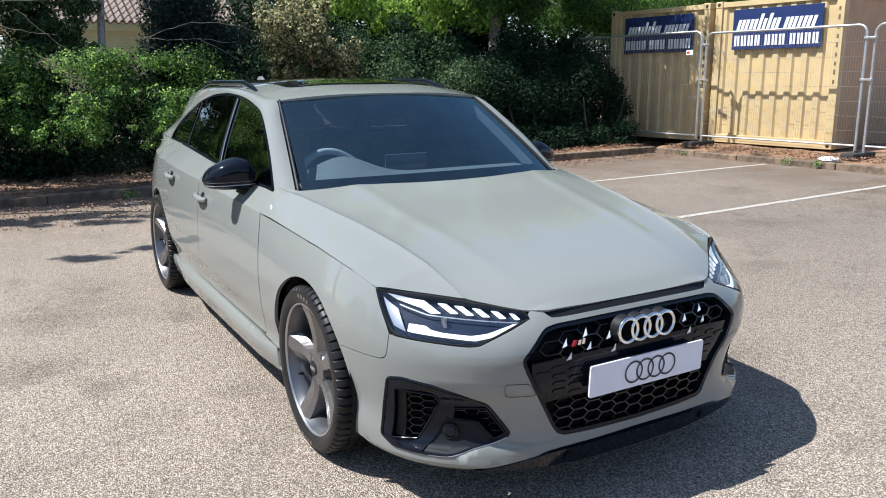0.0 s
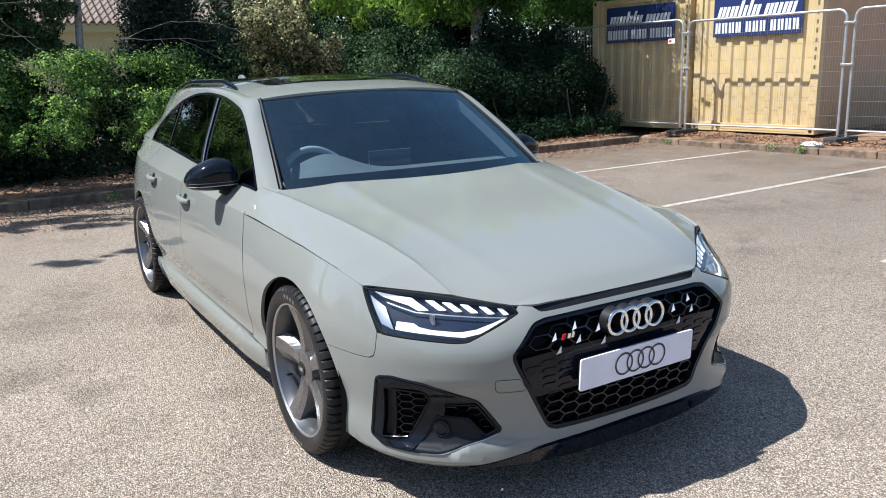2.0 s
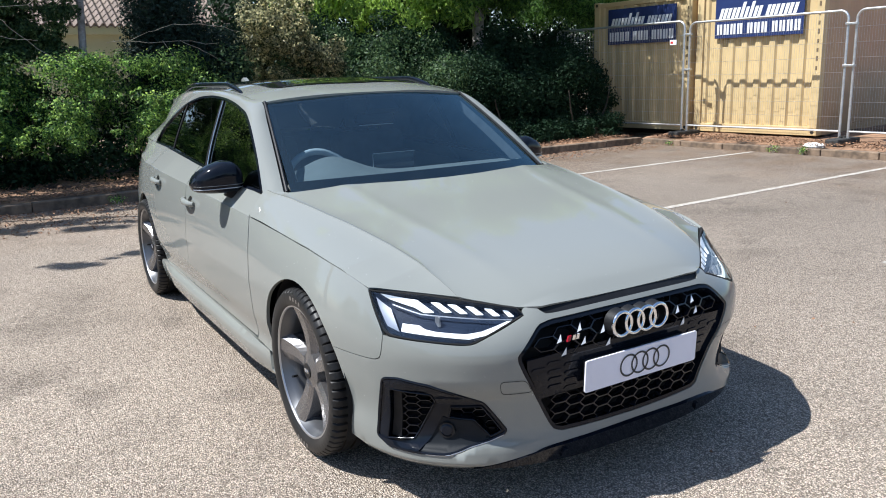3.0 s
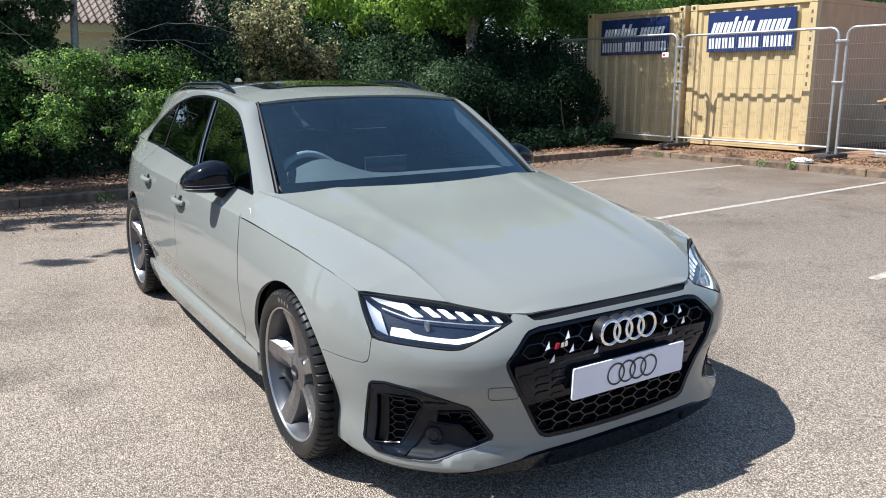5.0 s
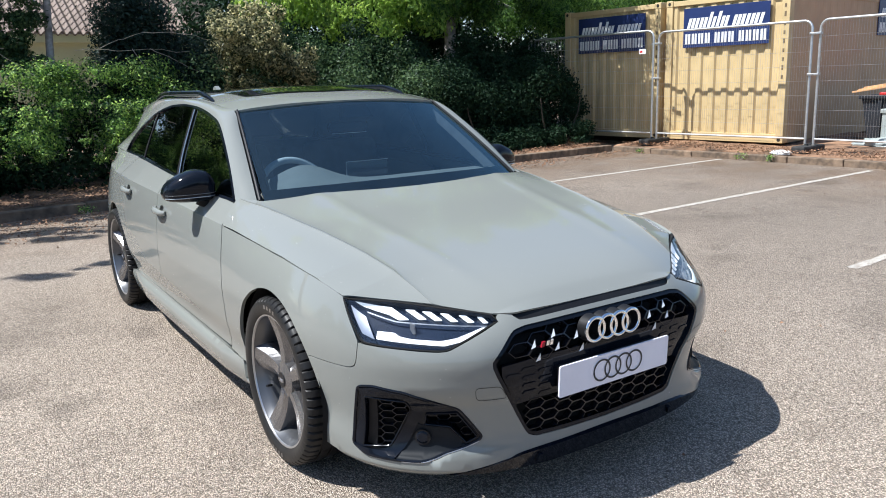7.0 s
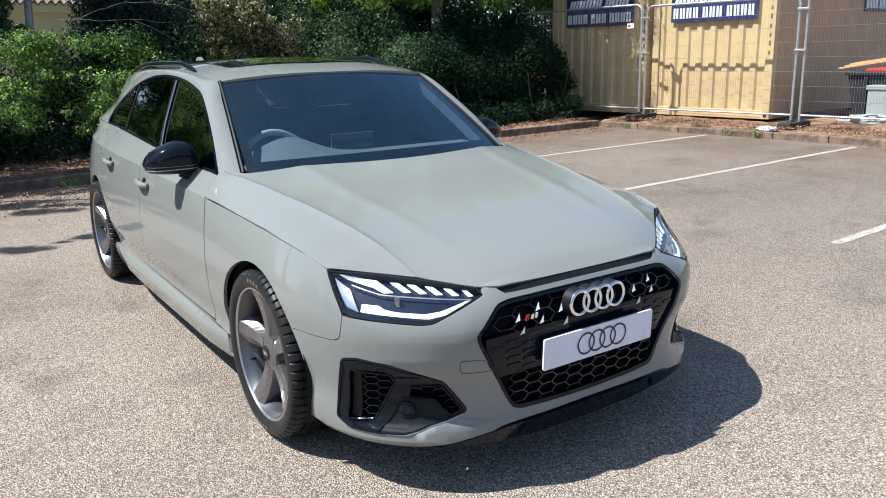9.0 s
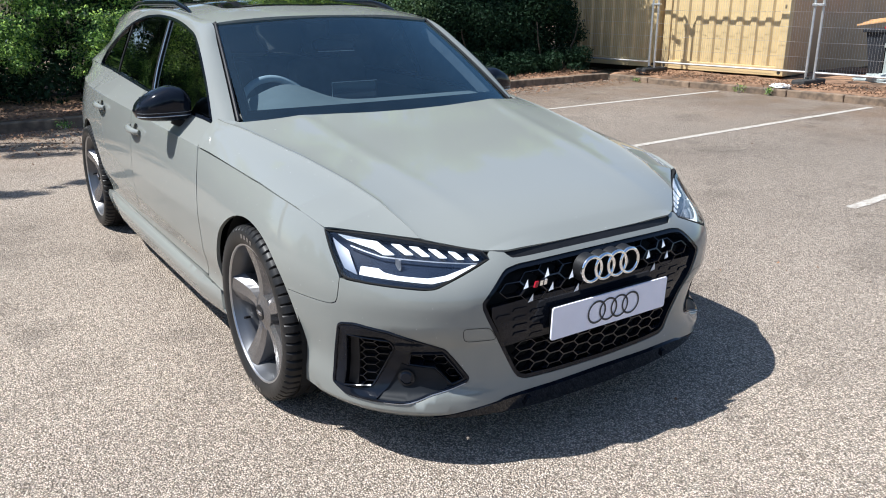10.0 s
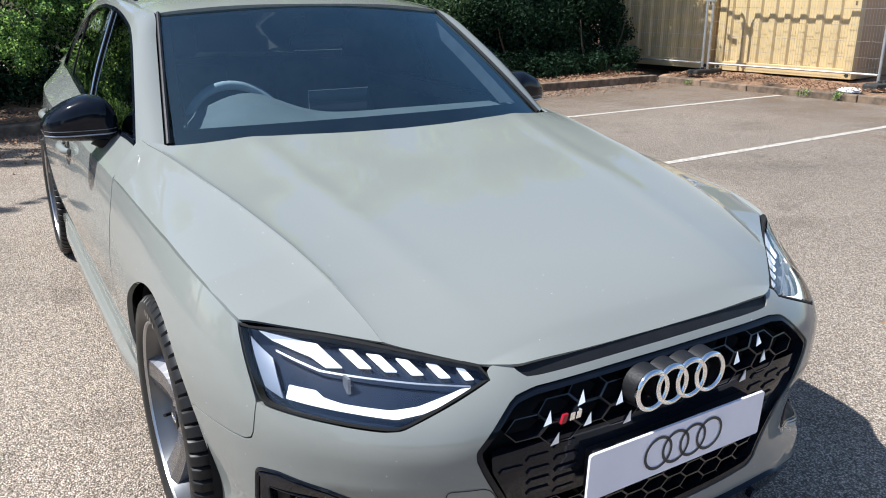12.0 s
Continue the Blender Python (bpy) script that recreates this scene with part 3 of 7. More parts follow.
def sign_board(parent_pose, width, height, label):
    """Navy board: two bands of slanted and upright white bars stand for its words and figures."""
    root = thing("sign_board", label, "sign", "signs on the containers", at=parent_pose)
    bm = bmesh.new()
    box(bm, 0, width, -0.012, 0.004, 0, height, 0.003)
    part("board", bm, M_NAVY, root)
    up = pose(0, -0.014, 0, 90)

    def bars(x, base, tall, count, stroke, gap, slant, cap):
        """A group of slanted strokes joined by a cap bar, as plain shapes."""
        bm = bmesh.new()
        for k in range(count):
            x0 = x + k * (stroke + gap)
            prism(bm, [(x0, base), (x0 + stroke, base), (x0 + stroke + tall * slant, base + tall), (x0 + tall * slant, base + tall)], 0.004, up)
        w = count * stroke + (count - 1) * gap
        for z in cap:
            s = (z - base) * slant
            prism(bm, [(x + s, z), (x + s + w, z), (x + s + w + 0.02 * slant, z + 0.03), (x + s + 0.02 * slant, z + 0.03)], 0.0044, up)
        part("white_bar", bm, M_SIGNWHITE, root)
        return x + w

    # upper band: two groups of slanted strokes, some tall
    base, low, tall = height * 0.49, height * 0.25, height * 0.37
    x = width * 0.045
    for count, high in ((3, 0), (2, 0), (1, 1), (1, 0), (1, 1), (2, 0), (0, 0), (3, 0), (1, 0), (2, 0), (1, 0)):
        x = bars(x, base, tall if high else low, count, 0.061, 0.019, 0.30, ()) + 0.027 if count else x + 0.07
    # lower band: three groups of upright bars
    x = width * 0.03
    for count in (4, 3, 4):
        for _ in range(count):
            bars(x, height * 0.09, height * 0.26, 2, 0.042, 0.018, 0.0, ())
            x += 0.137
        x += 0.062
    return root


def container(x, y, turn, label, signed, length=6.06):
    """x, y: the front's middle at the ground; its front looks along -y of its own pose."""
    W, H, base = 2.44, 2.59, 0.17
    m = pose(x, y, base, 0, 0, turn)
    root = thing("shipping_container", label, "container", "storage containers", at=m)
    hw = W / 2
    for sx in (-1, 1):
        for yy in (0.0, length - 0.14):
            bm = bmesh.new()
            x0 = sx * hw - (0.14 if sx > 0 else 0)
            box(bm, x0, x0 + 0.14, yy, yy + 0.14, 0.12, H - 0.12, 0.008)
            part("corner_post", bm, M_BEIGE, root)
            for zz in (0.0, H - 0.12):
                bm = bmesh.new()
                box(bm, x0 - 0.004, x0 + 0.144, yy - 0.006, yy + 0.172, zz, zz + 0.118, 0.012)
                cast = part("corner_casting", bm, M_BEIGE, root)
                if yy == 0.0:
                    bm = bmesh.new()
                    tube(bm, [(x0 + 0.07, -0.009, zz + 0.06), (x0 + 0.07, 0.01, zz + 0.06)], 0.032, 12)
                    part("slot", bm, M_STEEL_HOLE, cast)
    for z0, z1 in ((0.0, 0.15), (H - 0.11, H - 0.02)):
        bm = bmesh.new()
        box(bm, -hw + 0.14, hw - 0.14, 0.012, 0.10, z0, z1, 0.006)
        part("front_rail", bm, M_BEIGE, root)
        for sx in (-1, 1):
            bm = bmesh.new()
            x0 = sx * (hw - 0.05) - 0.04
            box(bm, x0, x0 + 0.08, 0.14, length - 0.14, z0, z1, 0.006)
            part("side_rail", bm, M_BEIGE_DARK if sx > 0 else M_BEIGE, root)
    v, f = corrugated(W - 0.28, H - 0.26)
    front = link_mesh("front_panel", [(a - hw + 0.14, b + 0.035, c + 0.15) for a, b, c in v], f, M_BEIGE, root)
    for sx in (-1, 1):
        v, f = corrugated(length - 0.28, H - 0.26, 0.28, 0.03 if sx < 0 else 0.004)
        if sx > 0:
            vv = [(hw - 0.02 - b, 0.14 + a, c + 0.15) for a, b, c in v]
        else:
            vv = [(-hw + 0.02 + b, 0.14 + a, c + 0.15) for a, b, c in v]
        # on the +x side the shade is put into the paint colour
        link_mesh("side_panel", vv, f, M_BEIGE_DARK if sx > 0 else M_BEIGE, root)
    bm = bmesh.new()
    box(bm, -hw + 0.02, hw - 0.02, 0.02, length - 0.02, H - 0.06, H - 0.025)
    part("roof", bm, M_BEIGE, root)
    bm = bmesh.new()
    box(bm, -hw + 0.14, hw - 0.14, length - 0.08, length - 0.03, 0.1, H - 0.1)
    part("rear_panel", bm, M_BEIGE, root)
    bm = bmesh.new()
    box(bm, -hw + 0.05, hw - 0.05, 0.05, length - 0.05, 0.04, 0.12)
    part("floor_frame", bm, M_BEIGE_DARK, root)
    # stencilled marking down the post: plain bars
    for i in range(9):
        bm = bmesh.new()
        z0 = H - 0.30 - i * 0.148
        box(bm, hw - 0.094, hw - 0.062, -0.004, 0.001, z0, z0 + 0.060 + 0.02 * (i % 3 == 1))
        part("stencil_bar", bm, M_STENCIL, root)
    # timber sleepers under it
    for yy in (0.3, length - 0.6):
        bm = bmesh.new()
        box(bm, -hw, hw, yy, yy + 0.22, -0.12, 0.0, 0.01)
        part("bearer", bm, M_BROWNWOOD, root)
    if signed:
        sign_board(m @ pose(-0.82, -0.008, H - 0.88), 1.70, 0.71, "navy board with slanted white lettering bars on the container")
    return root


CT = -84.0
container(10.41, 6.62, CT, "beige corrugated shipping container end in full sun", True)
container(10.13, 9.16, CT, "beige corrugated shipping container end in dappled shade", True)
# a further sign on the shaded long side of the sunlit container
sign_board(pose(10.41, 6.62, 0.17, 0, 0, CT) @ pose(1.212, 3.5, 1.86, 0, 0, 90), 2.0, 0.70, "navy board with white lettering bars on the shaded side")


# ---- temporary fence ----
site_fence = thing("site_fence", "temporary galvanised mesh fence on rubber feet", "fence")


def fence_panel(a, b, z, height, label, hooked=True):
    """A round-cornered mesh panel from a to b."""
    a, b = Vector((*a, z)), Vector((*b, z))
    d = b - a
    w, ang = d.length, math.degrees(math.atan2(d.y, d.x))
    root = new("fence_panel")
    root.parent = site_fence
    root["label"] = label
    root.matrix_basis = pose(a.x, a.y, a.z, 0, 0, ang)
    r = 0.13
    arc = [(r - r * math.cos(t), height - r + r * math.sin(t)) for t in (0.3, 0.6, 0.9, 1.2, 1.5)]
    line = [(0, 0.02), (0, height - r)] + arc + [(w - x, z_) for x, z_ in arc[::-1]] + [(w, height - r), (w, 0.02)]
    bm = bmesh.new()
    tube(bm, [(x, 0, z_) for x, z_ in line], 0.021, 10)
    part("frame_tube", bm, M_GALV, root, smooth=True)
    for zz in (0.13,):
        bm = bmesh.new()
        tube(bm, [(0.02, 0, zz), (w - 0.02, 0, zz)], 0.017, 8)
        part("bottom_rail", bm, M_GALV, root, smooth=True)
    v, f = [], []

    def wire(p, q, t):
        k = len(v)
        p, q = Vector(p), Vector(q)
        d_ = (q - p).normalized()
        s1 = d_.orthogonal().normalized() * t
        s2 = d_.cross(s1)
        for c in (p, q):
            for an in (0, 2.094, 4.189):
                v.append(c + s1 * math.cos(an) + s2 * math.sin(an))
        for i in range(3):
            j = (i + 1) % 3
            f.append((k + i, k + j, k + 3 + j, k + 3 + i))

    n = round(w / 0.042)
    for i in range(1, n):
        x = w * i / n
        wire((x, 0, 0.13), (x, 0, height - 0.015), 0.0016)
    for i in range(1, 8):
        zz = 0.13 + (height - 0.15) * i / 8
        wire((0, 0.004, zz), (w, 0.004, zz), 0.0026)
    link_mesh("wire_mesh", v, f, M_GALV, root)["kind"] = "stuff"
    return root


def fence_foot(x, y, z, turn):
    root = new("foot_block")
    root.parent = site_fence
    root["label"] = "black rubber fence foot block"
    root.matrix_basis = pose(x, y, z, 0, 0, turn)
    bm = bmesh.new()
    box(bm, -0.34, 0.34, -0.11, 0.11, 0, 0.12, 0.025)
    part("block", bm, M_RUBBERFOOT, root)
    for s in (-0.07, 0.07):
        bm = bmesh.new()
        tube(bm, [(s, 0, 0.115), (s, 0, 0.15)], 0.03, 10)
        part("socket", bm, M_RUBBERFOOT, root)
    return root


FA, FB, FC, FZ = (9.74, 7.57), (10.02, 4.60), (10.2, 1.15), 0.19
fence_panel((9.42, 10.9), (FA[0] - 0.02, FA[1] + 0.06), FZ, 2.02, "galvanised mesh site fence panel beside the hedge")
fence_panel((FA[0], FA[1] - 0.05), (FB[0] + 0.01, FB[1] + 0.07), FZ, 1.98, "galvanised mesh site fence panel before the containers")
fence_panel((FB[0] + 0.03, FB[1] - 0.06), FC, FZ, 1.98, "galvanised mesh site fence panel at the yard")
for fx, fy in (FA, FB):
    fence_foot(fx, fy, 0.10, 4)
    for zz in (1.15, 1.78):
        clip = new("post_clamp")
        clip.parent = site_fence
        clip.matrix_basis = pose(fx, fy, FZ + zz)
        bm = bmesh.new()
        box(bm, -0.032, 0.032, -0.095, 0.095, -0.018, 0.018, 0.006)
        part("band", bm, M_GALV, clip)
        bm = bmesh.new()
        tube(bm, [(-0.05, 0, 0), (0.05, 0, 0)], 0.012, 6)
        part("bolt", bm, M_GALV, clip)

tag_plate = thing("notice_tag", "small white notice tag wired to the fence", "sign", at=pose(9.68, 7.86, 1.84, 0, 0, -90))
_bm = bmesh.new()
box(_bm, -0.08, 0.08, -0.004, 0.004, -0.045, 0.045, 0.002)
part("plate", _bm, M_SIGNWHITE, tag_plate)
_bm = bmesh.new()
box(_bm, -0.06, 0.0, -0.007, -0.004, -0.02, 0.02)
part("red_bar", _bm, M_RED, tag_plate)

# crumpled sack by the fence foot
sack = thing("plastic_sack", "crumpled white plastic sack lying on the kerb", "sack", at=pose(9.50, 4.74, 0.115))
_bm = bmesh.new()
bmesh.ops.create_icosphere(_bm, subdivisions=4, radius=1.0)
for v in _bm.verts:
    k = 1 + 0.35 * noise.noise(v.co * 2.3) + 0.12 * noise.noise(v.co * 7.0)
    v.co = Vector((v.co.x * 0.09 * k, v.co.y * 0.17 * k, max(-0.01, v.co.z * 0.045 * k + 0.012)))
part("sack_body", _bm, M_WHITEBAG, sack, smooth=True)

# weeds growing at the kerb foot
def weed(x, y, seed, h=0.16):
    root = thing("weed", "small green weed growing at the kerb", "weed", "weeds along the kerb", at=pose(x, y, 0))
    rng = random.Random(seed)
    blobs = [(rng.uniform(-0.08, 0.08), rng.uniform(-0.08, 0.08), rng.uniform(0.04, h), 0.06, 0.06, 0.05) for _ in range(6)]
    leaf_cloud("leaves", blobs, 90, 0.018, M_LEAF_BRIGHT, root, seed, 0.8, 0, 0.4, 0.0)
    bm = bmesh.new()
    for _ in range(5):
        branch(bm, (0, 0, -0.01), (rng.uniform(-0.09, 0.09), rng.uniform(-0.09, 0.09), h), 0.004, 0.002, rng)
    part("stem", bm, M_TWIG, root)


for i, (wx, wy) in enumerate(((9.18, 5.25), (9.22, 4.75), (9.07, 7.3), (5.9, 7.62), (-0.4, 7.3))):
    weed(wx, wy, 60 + i, 0.13 if i < 2 else 0.07)

# yard clutter behind the fence
skip = thing("steel_skip", "dark steel skip standing beside the shaded container", "skip", at=pose(11.72, 4.72, 0.14, 0, 0, -83))
_bm = bmesh.new()
prism(_bm, [(0.15, 0), (0.0, 0.78), (1.9, 0.78), (1.75, 0)], 1.5, pose(0, 1.5, 0, 90, 0, 0))
part("skip_body", _bm, M_DARKCLUTTER, skip)
for i in range(4):
    _bm = bmesh.new()
    box(_bm, 0.28 + i * 0.42, 0.34 + i * 0.42, -0.03, 0.0, 0.05, 0.72, 0.006)
    part("skip_rib", _bm, M_DARKCLUTTER, skip)
_bm = bmesh.new()
box(_bm, -0.04, 1.94, -0.05, 1.55, 0.75, 0.81, 0.012)
part("skip_rim", _bm, M_DARKCLUTTER, skip)
crate = thing("plastic_crate", "pale grey plastic crate beside the dark skip", "crate", at=pose(11.42, 4.20, 0.14, 0, 0, -83))
_bm = bmesh.new()
box(_bm, 0, 0.9, 0, 0.28, 0, 0.58, 0.02)
part("crate_body", _bm, M_GREYPLASTIC, crate)
_bm = bmesh.new()
box(_bm, -0.02, 0.92, -0.02, 0.30, 0.53, 0.60, 0.01)
part("rim", _bm, M_GREYPLASTIC, crate)
lid = thing("red_sheet", "red plastic sheet lying across the dark skip", "sheet", at=pose(11.78, 4.46, 0.952, 0, 0, -83))
_bm = bmesh.new()
box(_bm, 0, 1.5, 0.0, 1.2, 0, 0.05, 0.01)
part("sheet", _bm, M_RED, lid)
for i in range(3):
    plank = thing("timber_plank", "long sawn timber plank propped on the red sheet", "plank", "timber planks", at=pose(11.66 + 0.05 * i, 4.80 - 0.07 * i, 1.00 + 0.034 * i, 0, -9, -68 + 4 * i))
    _bm = bmesh.new()
    box(_bm, -0.05, 2.2, -0.05, 0.05, 0, 0.03, 0.004)
    part("board", _bm, M_TIMBER, plank)
tarp = thing("tarpaulin", "crumpled grey tarpaulin on the soil beside the skip", "tarpaulin", at=pose(11.25, 4.05, 0.15))
_bm = bmesh.new()
bmesh.ops.create_icosphere(_bm, subdivisions=4, radius=1.0)
for v in _bm.verts:
    k = 1 + 0.35 * noise.noise(v.co * 2.0 + Vector((3, 1, 0))) + 0.16 * noise.noise(v.co * 6.0)
    v.co = Vector((v.co.x * 0.20 * k, v.co.y * 0.48 * k, max(-0.02, v.co.z * 0.13 * k)))
part("sheet_body", _bm, M_GREYPLASTIC, tarp, smooth=True)

# ---- house behind the trees ----
house = thing("house", "cream rendered house with a terracotta pantile roof", "house", at=pose(-0.95, 20.0, 0.22))
_bm = bmesh.new()
box(_bm, 0, 7.0, 0.16, 6.5, -0.30, 2.62)
part("wall", _bm, M_RENDER, house)
_bm = bmesh.new()
box(_bm, -0.4, 7.4, 0.0, 0.12, 2.45, 2.66, 0.01)
part("fascia", _bm, M_RENDER, house)
_bm = bmesh.new()
box(_bm, -0.3, 7.3, 0.1, 0.16, 2.40, 2.46)
part("soffit", _bm, M_RENDER, house)
_bm = bmesh.new()
box(_bm, 3.4, 4.9, 0.10, 0.18, 1.0, 2.1, 0.01)
part("window", _bm, M_BROWNWOOD, house)
_bm = bmesh.new()
prism(_bm, [(0.05, 2.62), (3.5, 4.3), (6.95, 2.62)], 7.6, pose(-0.3, 0, 0, 90, 0, 90))
part("roof", _bm, M_BROWNWOOD, house)
# pantile courses: curved tiles side by side
_v, _f = [], []
for k in range(9):
    x = 0.10 * (k - 4) / 4
    _v += [(x, 0.0, 0.045 * math.cos(k / 8 * math.pi * 2) + 0.02), (x, 0.25, 0.045 * math.cos(k / 8 * math.pi * 2) + 0.03)]
for k in range(8):
    _f.append((2 * k, 2 * k + 2, 2 * k + 3, 2 * k + 1))
_k = len(_v)
_v += [(a, b - 0.002, c - 0.045) for a, b, c in _v[::2]]
for k in range(8):
    _f.append((2 * k, _k + k, _k + k + 1, 2 * k + 2))
_tile = link_mesh("roof_tile", _v, _f, M_TERRACOTTA, house, smooth=False)
_slope = math.degrees(math.atan2(1.68, 3.45))
_first = True
for row in range(9):
    for col in range(30):
        o = _tile if _first else new("roof_tile", _tile.data)
        _first = False
        o.parent = house
        o.matrix_basis = pose(-0.1 + col * 0.2, -0.05 + row * 0.32 * 0.9, 2.68 + row * 0.32 * 0.9 * 0.487, _slope, 0, 0)


# ---- shape of the car body: half tables, mirrored across x = 0 ----
def hermite(xs, ys, x):
    """A smooth curve through (xs, ys), without overshoot."""
    xs, ys = np.asarray(xs, float), np.asarray(ys, float)
    h, d = np.diff(xs), np.diff(ys) / np.diff(xs)
    m = np.empty(len(xs))
    m[0], m[-1] = d[0], d[-1]
    for i in range(1, len(xs) - 1):
        m[i] = 0 if d[i - 1] * d[i] <= 0 else 3 * (h[i - 1] + h[i]) / ((2 * h[i] + h[i - 1]) / d[i - 1] + (h[i] + 2 * h[i - 1]) / d[i])
    x = np.clip(np.asarray(x, float), xs[0], xs[-1])
    i = np.clip(np.searchsorted(xs, x) - 1, 0, len(xs) - 2)
    t = (x - xs[i]) / h[i]
    return ((1 + 2 * t) * (1 - t) ** 2 * ys[i] + t * (1 - t) ** 2 * h[i] * m[i] + t * t * (3 - 2 * t) * ys[i + 1] + t * t * (t - 1) * h[i] * m[i + 1])


# plan of the body at bumper height (CX, CY) and of its shoulder (SX, SY, SZ), by u, the way round from the nose
CX = [0.0, 0.20, 0.38, 0.502, 0.612, 0.709, 0.793, 0.849, 0.889, 0.908, 0.914, 0.915, 0.910, 0.893, 0.85, 0.78, 0.65, 0.40, 0.0]
CY = [-0.885, -0.882, -0.868, -0.843, -0.790, -0.708, -0.597, -0.467, -0.29, -0.05, 0.45, 1.30, 2.20, 2.82, 3.24, 3.52, 3.74, 3.85, 3.88]
SX = [0.0, 0.19, 0.36, 0.455, 0.56, 0.66, 0.745, 0.806, 0.830, 0.846, 0.862, 0.880, 0.878, 0.853, 0.802, 0.738, 0.62, 0.39, 0.0]
SY = [-0.818, -0.815, -0.801, -0.765, -0.690, -0.604, -0.522, -0.452, -0.29, -0.03, 0.45, 1.30, 2.20, 2.82, 3.20, 3.45, 3.66, 3.77, 3.80]
SZ = [0.690, 0.689, 0.683, 0.683, 0.692, 0.706, 0.722, 0.740, 0.784, 0.8155, 0.848, 0.880, 0.900, 0.912, 0.92, 0.925, 0.93, 0.93, 0.93]
CU = [0.0]
for _i in range(1, len(CX)):
    CU.append(CU[-1] + math.hypot(CX[_i] - CX[_i - 1], CY[_i] - CY[_i - 1]))


def at_y(y):
    """u on the body's side at the length y."""
    return np.interp(y, CY, CU)


def lower(u, z):
    """The wrapped lower body: nose, fender, doors, tail."""
    u, z = np.broadcast_arrays(np.asarray(u, float), np.asarray(z, float))
    cx, cy = hermite(CU, CX, u), hermite(CU, CY, u)
    sx, sy, sz = hermite(CU, SX, u), hermite(CU, SY, u), hermite(CU, SZ, u)
    front = np.clip((CU[9] - u) / (CU[9] - CU[5]), 0, 1)
    front = front * front * (3 - 2 * front)
    zh = 0.56 - 0.02 * front
    h = np.clip((z - zh) / (sz - zh), 0, 1.3)
    h = h ** (1.9 + 0.2 * front)
    tuck_side = hermite([0.12, 0.20, 0.27, 0.33, 0.45, 0.6], [0.10, 0.045, 0.030, 0.036, 0.012, 0.0], z)
    tuck_front = hermite([0.10, 0.165, 0.20, 0.30, 0.42, 0.52], [0.16, 0.045, 0.008, 0.014, 0.008, 0.0], z)
    step_in = hermite([0.20, 0.231, 0.249, 0.30, 0.40, 0.442, 0.475, 0.52, 0.57], [0.0, 0.0, 0.030, 0.042, 0.030, 0.010, 0.0, 0.001, 0.0], z)
    mid = np.clip((1.0 - u) / 0.26, 0, 1)
    tuck = tuck_side + (tuck_front - tuck_side) * front + step_in * mid * mid * (3 - 2 * mid) * hermite([0.0, 0.40, 0.66, 1.2], [0.4, 0.4, 1.0, 1.0], u)
    tx, ty = hermite(CU, CX, u + 0.02) - hermite(CU, CX, u - 0.02), hermite(CU, CY, u + 0.02) - hermite(CU, CY, u - 0.02)
    n = np.hypot(tx, ty) + 1e-9
    return np.stack([cx + (sx - cx) * h - ty / n * tuck, cy + (sy - cy) * h + tx / n * tuck, z], -1)


HOOD_Y = [-0.83, -0.80, -0.74, -0.62, -0.45, -0.20, 0.10, 0.38, 0.65]
HOOD_Z = [0.680, 0.699, 0.734, 0.772, 0.808, 0.858, 0.910, 0.962, 1.003]


def hood(x, y, part_of=0):
    """The bonnet, from the middle out to the shoulder; part_of: -1 inside its crease, 1 outside."""
    x, y = np.broadcast_arrays(np.abs(np.asarray(x, float)), np.asarray(y, float))
    zc, xs, zs = hermite(HOOD_Y, HOOD_Z, y), np.interp(y, SY[3:12], SX[3:12]), np.interp(y, SY[3:12], SZ[3:12])
    p = 3.6 + 2.4 * np.clip((y + 0.5) / 0.5, 0, 1) + 1.0 * np.clip((y - 0.1) / 0.45, 0, 1) + 1.0 * np.clip((y - 0.55) / 0.07, 0, 1)
    z = zc - (zc - zs) * np.clip(x / xs, 0, 1.1) ** p
    z = z + 0.011 * np.clip((y - 0.08) / 0.30, 0, 1) ** 2 * np.clip(1 - (x / 0.62) ** 2, 0, 1)
    edge, swell = 0.672 + 0.155 * y, 0.446 + 0.095 * y
    fade = np.clip((y + 0.74) / 0.30, 0, 1)
    z = z + 0.0130 * np.exp(-np.maximum(np.abs(x - edge) if part_of == 0 else (x - edge) * part_of, -0.004) / np.where(x > edge, 0.030, 0.050)) * fade + (0.0030 * np.exp(-np.maximum(edge - x, 0) / 0.006) * fade if part_of < 0 else 0.0) + 0.0034 * np.exp(-(((x - swell) / 0.045) ** 2)) * np.clip((y + 0.78) / 0.3, 0, 1)
    return np.stack([x, y, z], -1)


def screen(x, v):
    """The windscreen: v runs from its foot, 0, to its head, 1."""
    x, v = np.broadcast_arrays(np.asarray(x, float), np.asarray(v, float))
    q = (x / (0.71 - 0.125 * v)) ** 2
    y = (0.375 + 0.17 * q) * (1 - v) + (1.03 + 0.085 * q) * v
    z = (0.975 - 0.030 * q) * (1 - v) + (1.352 - 0.034 * q) * v + 0.045 * v * (1 - v)
    return np.stack([x, y, z], -1)


ROOF_Y = [1.0, 1.15, 1.4, 1.75, 2.3, 2.8, 3.2, 3.55]
ROOF_Z = [1.346, 1.374, 1.405, 1.425, 1.422, 1.398, 1.362, 1.315]


def roof(x, y):
    x, y = np.broadcast_arrays(np.asarray(x, float), np.asarray(y, float))
    return np.stack([x, y, hermite(ROOF_Y, ROOF_Z, y) - 0.052 * np.abs(x / 0.60) ** 2.6], -1)


